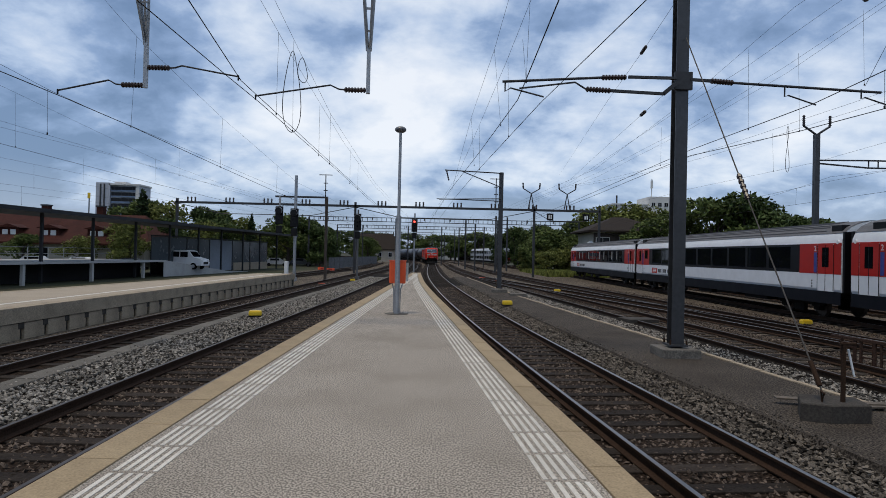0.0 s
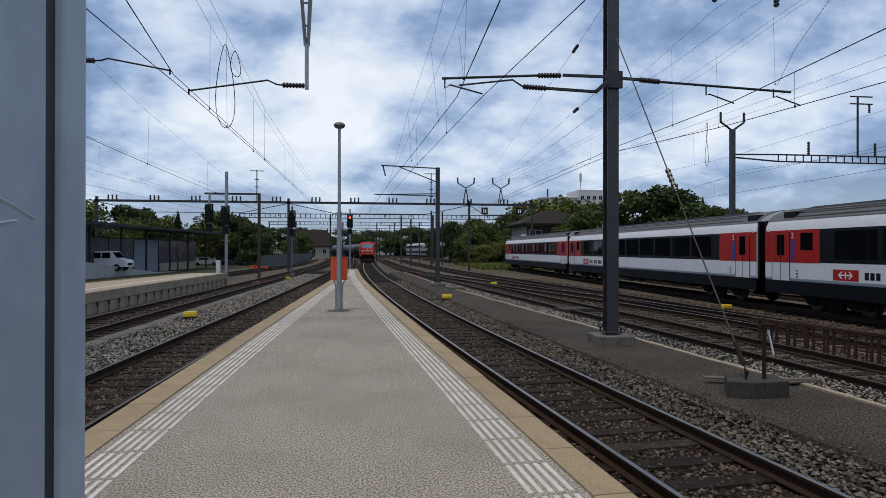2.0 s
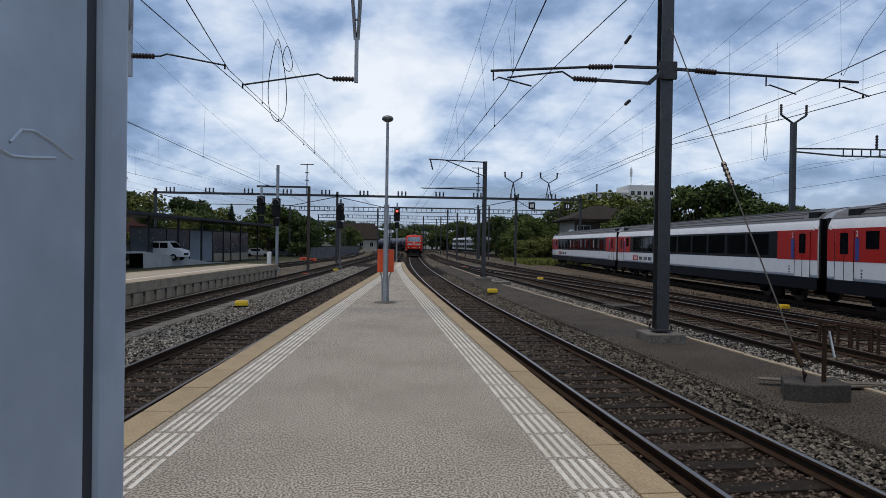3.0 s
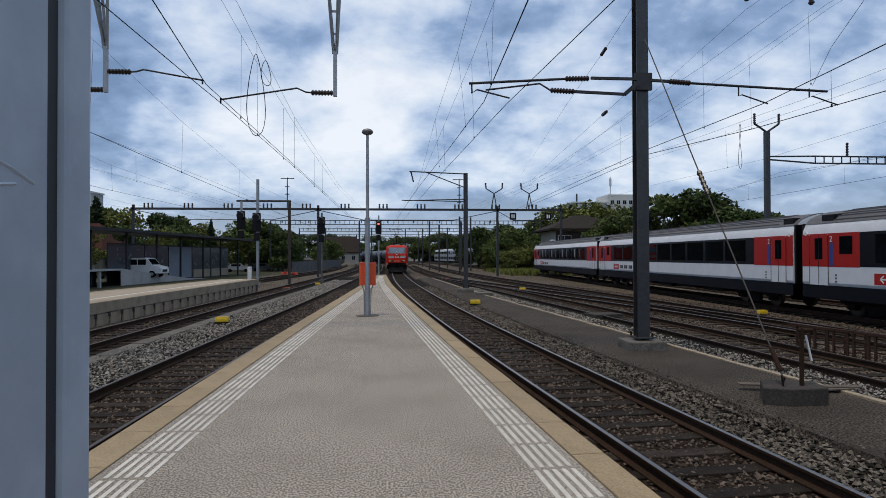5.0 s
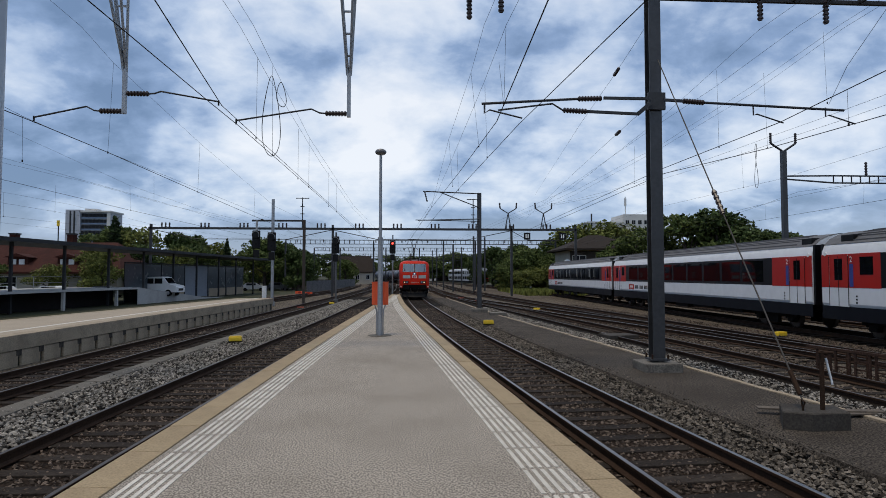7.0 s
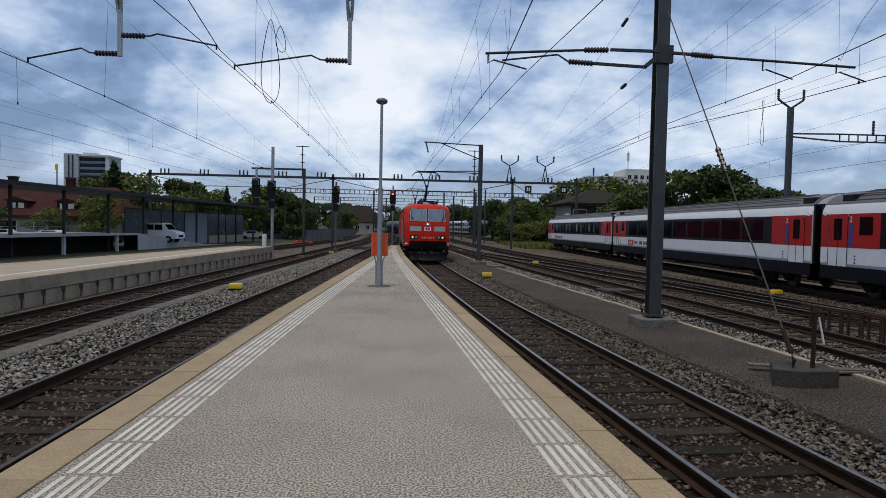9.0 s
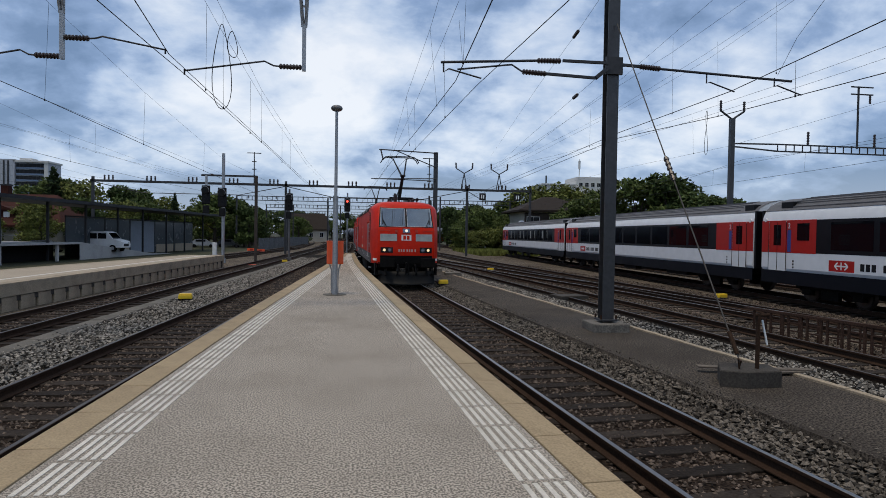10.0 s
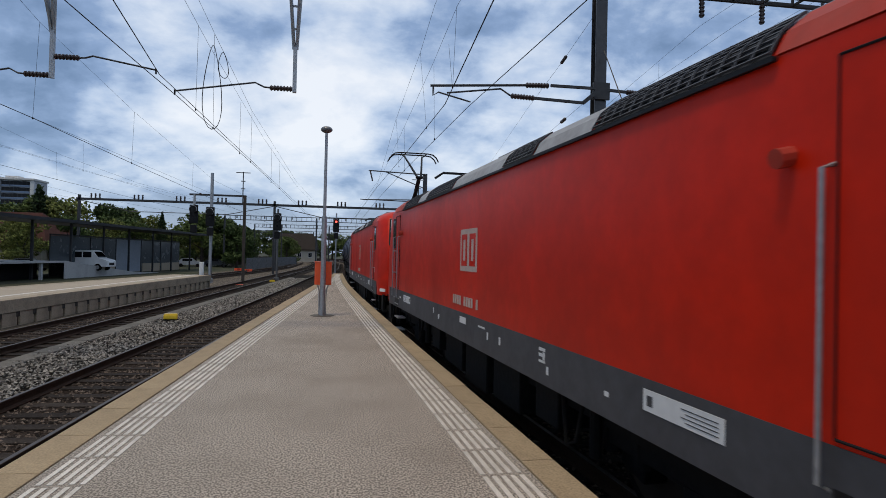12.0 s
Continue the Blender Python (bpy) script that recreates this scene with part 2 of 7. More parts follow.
def part(name, bm, material, parent=None, label="", smooth=False):
    """One mesh object under a thing or under a part."""
    ob = link_mesh(name, bm, material, smooth)
    if parent is not None:
        ob.parent = parent
    return tagged(ob, label)


def thing(name, m, label, category, group="", kind=""):
    ob = new(name)
    ob.empty_display_size = 0.2
    ob.matrix_world = m
    return tagged(ob, label, category, group, kind)


def box(x0, x1, y0, y1, z0, z1, bm=None, bevel=0.0):
    own = bmesh.new()
    bmesh.ops.create_cube(own, size=1.0)
    for v in own.verts:
        v.co = Vector((x0 + (v.co.x + 0.5) * (x1 - x0), y0 + (v.co.y + 0.5) * (y1 - y0), z0 + (v.co.z + 0.5) * (z1 - z0)))
    if bevel:
        bmesh.ops.bevel(own, geom=own.edges[:], offset=bevel, segments=2, affect="EDGES", profile=0.6)
    return merge(own, bm)


def merge(own, bm):
    if bm is None:
        return own
    me = bpy.data.meshes.new("tmp")
    own.to_mesh(me)
    own.free()
    bm.from_mesh(me)
    bpy.data.meshes.remove(me)
    return bm


def rod(a, b, r, bm=None, seg=8, r2=None):
    """A round bar from a to b."""
    a, b = Vector(a), Vector(b)
    own = bmesh.new()
    bmesh.ops.create_cone(own, cap_ends=True, segments=seg, radius1=r, radius2=r if r2 is None else r2, depth=(b - a).length)
    q = (b - a).to_track_quat("Z", "Y").to_matrix().to_4x4()
    bmesh.ops.transform(own, matrix=Matrix.Translation((a + b) / 2) @ q, verts=own.verts)
    return merge(own, bm)


def bar(a, b, w, h, bm=None):
    """A rectangular bar from a to b, w across, h high."""
    a, b = Vector(a), Vector(b)
    own = bmesh.new()
    bmesh.ops.create_cube(own, size=1.0)
    d = b - a
    q = d.to_track_quat("Y", "Z").to_matrix().to_4x4()
    bmesh.ops.transform(own, matrix=Matrix.Translation((a + b) / 2) @ q @ Matrix.Diagonal((w, d.length, h, 1)), verts=own.verts)
    return merge(own, bm)


def tube(points, r, bm=None, seg=5):
    """A thin round tube along points."""
    own = bmesh.new() if bm is None else bm
    pts = [Vector(p) for p in points]
    rings = []
    for i, p in enumerate(pts):
        d = (pts[min(i + 1, len(pts) - 1)] - pts[max(i - 1, 0)]).normalized()
        s = d.cross(Vector((0, 0, 1)))
        if s.length < 0.05:
            s = d.cross(Vector((1, 0, 0)))
        s.normalize()
        u = s.cross(d)
        rings.append([own.verts.new(p + r * (math.cos(2 * math.pi * k / seg) * s + math.sin(2 * math.pi * k / seg) * u)) for k in range(seg)])
    for a, b in zip(rings, rings[1:]):
        for k in range(seg):
            own.faces.new((a[k], a[(k + 1) % seg], b[(k + 1) % seg], b[k]))
    return own


def prism(profile, y0, y1, bm=None):
    """A closed outline in x and z, drawn out along y."""
    own = bmesh.new() if bm is None else bm
    a = [own.verts.new((x, y0, z)) for x, z in profile]
    b = [own.verts.new((x, y1, z)) for x, z in profile]
    n = len(profile)
    own.faces.new(a[::-1])
    own.faces.new(b)
    for i in range(n):
        own.faces.new((a[i], a[(i + 1) % n], b[(i + 1) % n], b[i]))
    bmesh.ops.recalc_face_normals(own, faces=own.faces)
    return own


def ribbon(rows, bm=None):
    """A sheet through rows of points."""
    own = bmesh.new() if bm is None else bm
    vs = [[own.verts.new(p) for p in r] for r in rows]
    for a, b in zip(vs, vs[1:]):
        for k in range(len(a) - 1):
            own.faces.new((a[k], a[k + 1], b[k + 1], b[k]))
    bmesh.ops.recalc_face_normals(own, faces=own.faces)
    return own


# ---- plan: lines of the station, x as a function of y ----
Y_GRID = np.arange(-80.0, 420.0, 1.0)


def line(points, smooth=13):
    ys, xs = [p[0] for p in points], [p[1] for p in points]
    raw = np.interp(np.arange(-100.0, 440.0, 1.0), ys, xs)
    k = np.ones(smooth) / smooth
    s = np.convolve(np.convolve(raw, k, "same"), k, "same")[20:520]
    return lambda y: float(np.interp(y, Y_GRID, s))


RAIL_Z = -0.55
MAIN = line([(-110, 17.5), (-60, 10.7), (-40, 8.25), (-20, 6.0), (0, 3.92), (6, 3.36), (10.6, 2.93), (14.5, 2.60), (18.7, 2.27), (27, 1.70), (36.7, 1.18), (54, 0.52), (76, 0.1), (100, -0.02), (145, -0.1), (180, -1.5), (220, -7), (260, -17), (330, -42), (450, -95)])
LEFT_A = line([(-110, -5.2), (-40, -4.8), (8, -4.60), (17, -4.36), (30, -3.95), (59, -3.45), (100, -3.2), (160, -4.4), (220, -11), (300, -33), (450, -90)])
LEFT_B = line([(-110, -9.8), (-40, -9.2), (20, -8.75), (30, -8.5), (48, -8.0), (100, -7.2), (160, -9), (220, -16), (300, -39), (450, -96)])
LEFT_C = line([(-110, -30), (0, -21.0), (24, -18.6), (42, -16.0), (60, -13.9), (100, -11.5), (160, -13.5), (220, -20), (450, -100)])
RIGHT_A = line([(-110, 16), (-20, 11.2), (10, 9.3), (25, 8.2), (40, 7.0), (60, 5.2), (100, 3.9), (160, 3.6), (220, -2), (300, -24), (450, -86)])
RIGHT_B = line([(-110, 18), (0, 13.6), (24, 12.6), (40, 11.6), (60, 9.9), (100, 8.2), (160, 8), (220, 3), (300, -19), (450, -80)])
CROSS = line([(-110, 13.2), (14, 13.0), (18, 12.7), (24, 11.8), (40, 8.9), (60, 5.5), (70, 4.9), (450, 4.9)])
COACH_LINE = line([(-110, 14.1), (23.5, 17.42), (76, 18.75), (100, 18.6), (160, 14), (220, 9), (300, -13), (450, -75)])
FAR_R = line([(-110, 19.5), (23.5, 22.2), (76, 23.5), (120, 21), (160, 18), (220, 14), (300, -8), (450, -70)])
EDGE_R = line([(-110, 14), (-60, 8.0), (-20, 3.75), (0, 1.96), (4.4, 1.64), (8, 1.39), (9.75, 1.265), (12.6, 1.05), (18.9, 0.63), (27, 0.10), (37, -0.44), (51, -0.92), (60, -1.2), (120, -1.7)], 5)
EDGE_L = line([(-110, -3.3), (-20, -2.97), (5, -2.87), (11, -2.83), (17.6, -2.66), (33.5, -2.30), (52, -1.9), (120, -1.0)])
KERB = line([(-110, 13.5), (-10, 8.3), (8, 6.95), (10.5, 6.74), (13, 6.52), (14.2, 6.38), (18.9, 5.97), (24.8, 5.45), (34.8, 4.60), (60, 3.4)], 5)
PLATFORM_END = 56.0

# ---- ground ----
ground = tagged(part("ground", ribbon([[(-2500, -800, -0.98), (2500, -800, -0.98)], [(-2500, 3500, -0.98), (2500, 3500, -0.98)]]), EARTH), "flat earth and grass around the railway yard", "ground", kind="structure")


def strip(name, left, right, z, y0, y1, step, material, label, category, skirt=0.0):
    """A level strip of ground between two lines, with thickness."""
    ys = np.arange(y0, y1 + step / 2, step)
    rows = [[(left(y) - skirt, y, z - 0.25), (left(y), y, z), (right(y), y, z), (right(y) + skirt, y, z - 0.25)] for y in ys]
    return tagged(part(name, ribbon(rows), material), label, category, kind="structure")


strip("ballast_bed", lambda y: LEFT_C(y) - 4, lambda y: FAR_R(y) + 4, -0.80, -80, 400, 4, YARD_BED, "brown-grey crushed stone covering the railway yard", "ballast", 0.6)
strip("gravel_path", lambda y: MAIN(y) + 1.62, lambda y: KERB(y), -0.47, -60, 60, 2, GRAVEL, "dark fine gravel walkway between the tracks", "path", 0.10)


def kerb_stones():
    top = thing("kerb", Matrix(), "long pale concrete kerb beside the gravel walkway", "kerb", kind="structure")
    me = None
    y = -14.0
    while y < 60:
        a, b = Vector((KERB(y), y, -0.44)), Vector((KERB(y + 1.0), y + 1.0, -0.44))
        if me is None:
            ob = part("kerb_stone", box(-0.06, 0.06, 0.0, 0.99, -0.30, 0.0, bevel=0.012), CONCRETE, top)
            me = ob.data
        else:
            ob = new("kerb_stone", me)
            ob.parent = top
        d = b - a
        ob.matrix_local = Matrix.Translation(a + Vector((0, 0, random.uniform(-0.012, 0.012)))) @ d.to_track_quat("Y", "Z").to_matrix().to_4x4()
        y += 1.0


kerb_stones()


# ---- tracks ----
def track(centre, y0, y1, label, near=(0, 0), bed=None, gauge=1.505, head_mat=None):
    """Two rails on sleepers; the sleepers in the near stretch are pieces of their own."""
    top = thing("track", Matrix(), label, "railway track", "tracks of the yard", "structure")
    ys = np.concatenate([np.arange(y0, min(60, y1), 1.0), np.arange(min(60, y1), y1 + 1, 4.0)])
    for side in (-1, 1):
        web, head = bmesh.new(), bmesh.new()
        foot, rows = [], []
        for y in ys:
            s = (centre(y + 0.5) - centre(y - 0.5))
            n = Vector((1, -s, 0)).normalized()
            p = Vector((centre(y), y, RAIL_Z)) + n * side * gauge / 2
            rows.append([p + n * a + Vector((0, 0, b)) for a, b in ((-0.07, -0.16), (-0.07, -0.145), (-0.012, -0.12), (-0.012, -0.05), (-0.034, -0.035), (-0.034, -0.004), (0.034, -0.004), (0.034, -0.035), (0.012, -0.05), (0.012, -0.12), (0.07, -0.145), (0.07, -0.16))])
            foot.append([p + n * a + Vector((0, 0, b)) for a, b in ((-0.031, -0.006), (-0.024, 0.0), (0.024, 0.0), (0.031, -0.006))])
        r = part("rail", ribbon(rows, web), RAIL_RUST, top)
        part("rail_head", ribbon(foot, head), head_mat or RAIL_DULL, r, "worn shiny running surface")
    if bed is not None:
        rows = []
        for y in ys:
            c = centre(y)
            rows.append([(c + a, y, RAIL_Z + b) for a, b in ((-2.1, -0.45), (-1.55, -0.22), (-1.3, -0.19), (1.3, -0.19), (1.55, -0.22), (2.1, -0.45))])
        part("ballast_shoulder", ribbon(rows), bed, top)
    first = None
    rest = []
    y = y0
    while y < min(y1, 150):
        s = centre(y + 0.5) - centre(y - 0.5)
        m = Matrix.Translation((centre(y) + random.uniform(-0.03, 0.03), y, RAIL_Z - 0.165)) @ pose(0, 0, 0, 0, 0, math.degrees(math.atan2(-s, 1)) + random.uniform(-0.7, 0.7))
        if near[0] <= y < near[1]:
            if first is None:
                first = part("sleeper", box(-1.25, 1.25, -0.12, 0.12, -0.15, 0.0, bevel=0.012), WOOD, top)
                ob = first
            else:
                ob = new("sleeper", first.data)
                ob.parent = top
            ob.matrix_local = m
        else:
            rest.append(m)
        y += 0.62
    corners = [(x, yy, z) for x in (-1.25, 1.25) for yy in (-0.12, 0.12) for z in (-0.15, 0.0)]
    quads = [(0, 1, 3, 2), (4, 6, 7, 5), (0, 4, 5, 1), (2, 3, 7, 6), (1, 5, 7, 3)]
    vs, fs = [], []
    for m in rest:
        k = len(vs)
        vs += [tuple(m @ Vector(c)) for c in corners]
        fs += [tuple(i + k for i in q) for q in quads]
    me = bpy.data.meshes.new("far_sleepers")
    me.from_pydata(vs, [], fs)
    me.materials.append(WOOD)
    ob = new("far_sleepers", me)
    ob.parent = top
    tagged(ob, "row of dark wooden sleepers", kind="stuff")
    return top


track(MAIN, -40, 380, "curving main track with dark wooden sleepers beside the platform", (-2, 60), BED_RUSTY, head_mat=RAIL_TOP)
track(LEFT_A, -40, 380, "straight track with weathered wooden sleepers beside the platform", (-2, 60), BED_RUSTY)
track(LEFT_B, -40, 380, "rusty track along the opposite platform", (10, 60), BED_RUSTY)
track(LEFT_C, -20, 300, "dark track behind the opposite platform")
track(RIGHT_A, -40, 380, "yard track beyond the gravel walkway", (4, 60), YARD_BED)
track(RIGHT_B, -40, 380, "yard track before the parked coaches", (6, 60), YARD_BED)
track(CROSS, 17, 66, "crossover track joining the yard tracks", (17, 50), YARD_BED, head_mat=RAIL_TOP)
track(COACH_LINE, -40, 320, "yard track under the parked coaches")
track(FAR_R, -40, 320, "outermost yard track")


# ---- platform ----
def platform():
    top = thing("platform", Matrix(), "narrow asphalt island platform tapering to its end", "platform", kind="structure")
    ys = np.arange(-16.0, PLATFORM_END + 0.5, 1.0)
    rows = [[(EDGE_L(y) + 0.36, y, -0.3), (EDGE_L(y) + 0.36, y, 0.0), (EDGE_R(y) - 0.31, y, 0.0), (EDGE_R(y) - 0.31, y, -0.3)] for y in ys]
    part("surface", ribbon(rows), ASPHALT, top, "grey worn asphalt")
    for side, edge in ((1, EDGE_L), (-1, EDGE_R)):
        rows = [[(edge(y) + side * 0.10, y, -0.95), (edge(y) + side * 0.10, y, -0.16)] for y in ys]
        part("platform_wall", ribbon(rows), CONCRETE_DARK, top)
        first = None
        y = -12.0
        while y < PLATFORM_END - 0.9:
            if first is None:
                first = part("coping_stone", box(0.0, 0.345, 0.004, 0.996, -0.16, 0.006, bevel=0.012) if side > 0 else box(-0.295, 0.0, 0.004, 0.996, -0.16, 0.006, bevel=0.012), COPING, top, "sandy coping stone")
                ob = first
            else:
                ob = new("coping_stone", first.data)
                ob.parent = top
            d = Vector((edge(y + 1) - edge(y), 1.0, 0))
            ob.matrix_local = Matrix.Translation((edge(y), y, random.uniform(-0.003, 0.003))) @ d.to_track_quat("Y", "Z").to_matrix().to_4x4()
            y += 1.0
        # raised guidance ribs in short panels
        first = None
        y = -6.0
        n = 0
        while y < PLATFORM_END - 3 and n < 150:
            if first is None:
                bm = bmesh.new()
                for k in range(5):
                    x = (0.455 if side > 0 else 0.405) + 0.077 * k
                    box(side * x - 0.019, side * x + 0.019, 0.025, 0.60, 0.0, 0.006, bm)
                first = part("guidance_panel", bm, WHITE_LINE, top, "white raised guidance ribs")
                ob = first
            else:
                ob = new("guidance_panel", first.data)
                ob.parent = top
            d = Vector((edge(y + 0.63) - edge(y), 0.63, 0))
            ob.matrix_local = Matrix.Translation((edge(y), y, 0.0)) @ d.to_track_quat("Y", "Z").to_matrix().to_4x4()
            y += 0.63
            n += 1


platform()


# ---- masts and portals ----
def steel_mast(name, x, y, z0, z1, w, label, block=0.95, paint=None):
    t = thing(name, pose(x, y, z0), label, "catenary mast", "catenary masts")
    bm = bmesh.new()
    h = z1 - z0
    a, f = w / 2, 0.022
    prof = [(-a, -a), (a, -a), (a, -a + f), (0.012, -a + f), (0.012, a - f), (a, a - f), (a, a), (-a, a), (-a, a - f), (-0.012, a - f), (-0.012, -a + f), (-a, -a + f)]
    lo, hi = [bm.verts.new((x, y, 0.24)) for x, y in prof], [bm.verts.new((x, y, h)) for x, y in prof]
    bm.faces.new(hi)
    for i in range(12):
        bm.faces.new((lo[i], lo[(i + 1) % 12], hi[(i + 1) % 12], hi[i]))
    bmesh.ops.recalc_face_normals(bm, faces=bm.faces)
    part("column", bm, paint or MAST, t)
    part("base_plate", box(-w * 0.75, w * 0.75, -w * 0.75, w * 0.75, 0.24, 0.28, bevel=0.006), MAST, t)
    for sx in (-1, 1):
        for sy in (-1, 1):
            part("anchor_bolt", rod((sx * w * 0.65, sy * w * 0.65, 0.28), (sx * w * 0.65, sy * w * 0.65, 0.38), 0.022, seg=6), RAIL_RUST, t)
    part("foundation", box(-block / 2, block / 2, -block / 2, block / 2, -0.35, 0.20, bevel=0.03), CONCRETE_GREY, t, "chipped concrete footing")
    return t


big_mast = steel_mast("catenary_mast", 5.56, 13.75, -0.47, 8.5, 0.28, "tall dark grey steel mast on a concrete footing", 0.85, MAST_PAINT)


# ---- vehicles ----
def shell(levels, ring, bm=None):
    """A body lofted through outlines, one for each level."""
    own = bmesh.new() if bm is None else bm
    rows = [[own.verts.new(p) for p in ring(*lv)] for lv in levels]
    n = len(rows[0])
    for a, b in zip(rows, rows[1:]):
        for k in range(n):
            own.faces.new((a[k], a[(k + 1) % n], b[(k + 1) % n], b[k]))
    own.faces.new(rows[-1])
    own.faces.new(rows[0][::-1])
    bmesh.ops.recalc_face_normals(own, faces=own.faces)
    return own


LOCO_LEN = 17.7
#        z,    side, front, nose y, corner y
LEVELS = [(1.02, 1.46, 1.21, -0.04, -0.62), (1.45, 1.49, 1.24, 0.0, -0.68), (2.44, 1.49, 1.25, -0.05, -0.74), (2.58, 1.49, 1.24, -0.11, -0.80),
          (3.16, 1.49, 1.20, -0.43, -1.00), (3.42, 1.475, 1.18, -0.58, -1.12), (3.56, 1.40, 1.13, -0.68, -1.26), (3.68, 1.25, 1.03, -0.86, -1.42), (3.77, 0.95, 0.76, -1.20, -1.65)]
SLOPE = ((1.482, 3.43), (1.406, 3.572), (1.256, 3.694))


def loco_ring(z, ws, wf, yf, yc):
    half = [(0, yf), (wf * 0.5, yf - 0.006), (wf * 0.93, yf - 0.02), (wf, yf - 0.05), ((wf + ws) / 2 + 0.015, (yf + yc) / 2 + 0.03), (ws - 0.008, yc + 0.04), (ws, yc - 0.05), (ws, -4.0), (ws, -LOCO_LEN / 2)]
    right = half + [(x, -LOCO_LEN - y) for x, y in half[-2::-1]]
    left = [(-x, y) for x, y in right[1:-1]][::-1]
    return [(x, y, z) for x, y in right + left]


def nose(s, z, out=0.0):
    """A point of the cab front at the width s (-1 to 1) and height z."""
    zs = [l[0] for l in LEVELS]
    wf, yf = np.interp(z, zs, [l[2] for l in LEVELS]), np.interp(z, zs, [l[3] for l in LEVELS])
    return Vector((s * wf, yf - 0.02 * s * s + out, z))


def nose_patch(s0, s1, z0, z1, out, thick=0.01, bm=None):
    """A flat piece on the cab front."""
    own = bmesh.new() if bm is None else bm
    c = [nose(s0, z0, out), nose(s1, z0, out), nose(s1, z1, out), nose(s0, z1, out)]
    d = Vector((0, -thick - out * 0.5, 0))
    f, b = [own.verts.new(p) for p in c], [own.verts.new(p + d) for p in c]
    own.faces.new(f)
    own.faces.new(b[::-1])
    for i in range(4):
        own.faces.new((f[i], b[i], b[(i + 1) % 4], f[(i + 1) % 4]))
    bmesh.ops.recalc_face_normals(own, faces=own.faces)
    return own


def wheelset(parent, y, r):
    for sx in (-1, 1):
        w = part("wheel", rod((0, 0, 0), (0.13 * sx, 0, 0), r, seg=24), RUBBER, parent)
        w.location = (0.70 * sx, y, r)
        t = part("tyre", rod((0.002 * sx, 0, 0), (0.132 * sx, 0, 0), r * 0.86, rod((-0.02 * sx, 0, 0), (0.13 * sx, 0, 0), r + 0.004, seg=24), seg=24), RAIL_DULL, w, "bright worn wheel rim")
        part("axle_box", box(0.14 * sx - 0.02, 0.14 * sx + 0.22 * sx, -0.2, 0.2, -0.2, 0.2, bevel=0.03) if sx > 0 else box(0.14 * sx - 0.22, 0.14 * sx + 0.02, -0.2, 0.2, -0.2, 0.2, bevel=0.03), RUBBER, w)
        t.location = (0, 0, 0)


def bogie(parent, y, wheelbase, r, w=1.05):
    for s in (-1, 1):
        wheelset(parent, y + s * wheelbase / 2, r)
    for sx in (-1, 1):
        bm = box(sx * w - 0.07, sx * w + 0.07, y - wheelbase / 2 - 0.55, y + wheelbase / 2 + 0.55, r + 0.02, r + 0.24, bevel=0.04)
        box(sx * w - 0.08, sx * w + 0.08, y - 0.4, y + 0.4, r - 0.28, r + 0.05, bm)
        for s in (-1, 1):
            for k in (-0.26, 0.26):
                rod((sx * w, y + s * wheelbase / 2 + k, r - 0.05), (sx * w, y + s * wheelbase / 2 + k, r + 0.22), 0.09, bm, 10)
        part("bogie_frame", bm, RUBBER, parent)


def side_plate(sx, y0, y1, z0, z1, out=0.006, x=1.49, thick=0.02):
    a = sorted((sx * (x + out), sx * (x + out - thick)))
    return box(a[0], a[1], y0, y1, z0, z1)


def letters(text, size, m, material, parent, name="lettering", squeeze=1.0):
    """Raised lettering, turned into a mesh."""
    cu = bpy.data.curves.new(name, "FONT")
    cu.body, cu.size, cu.extrude, cu.align_x = text, size, 0.003, "CENTER"
    tmp = new(name, cu)
    me = bpy.data.meshes.new_from_object(tmp.evaluated_get(bpy.context.evaluated_depsgraph_get()))
    bpy.data.objects.remove(tmp)
    me.materials.clear()
    me.materials.append(material)
    ob = new(name, me)
    ob.parent = parent
    ob.matrix_local = m @ Matrix.Diagonal((squeeze, 1, 1, 1))
    return ob


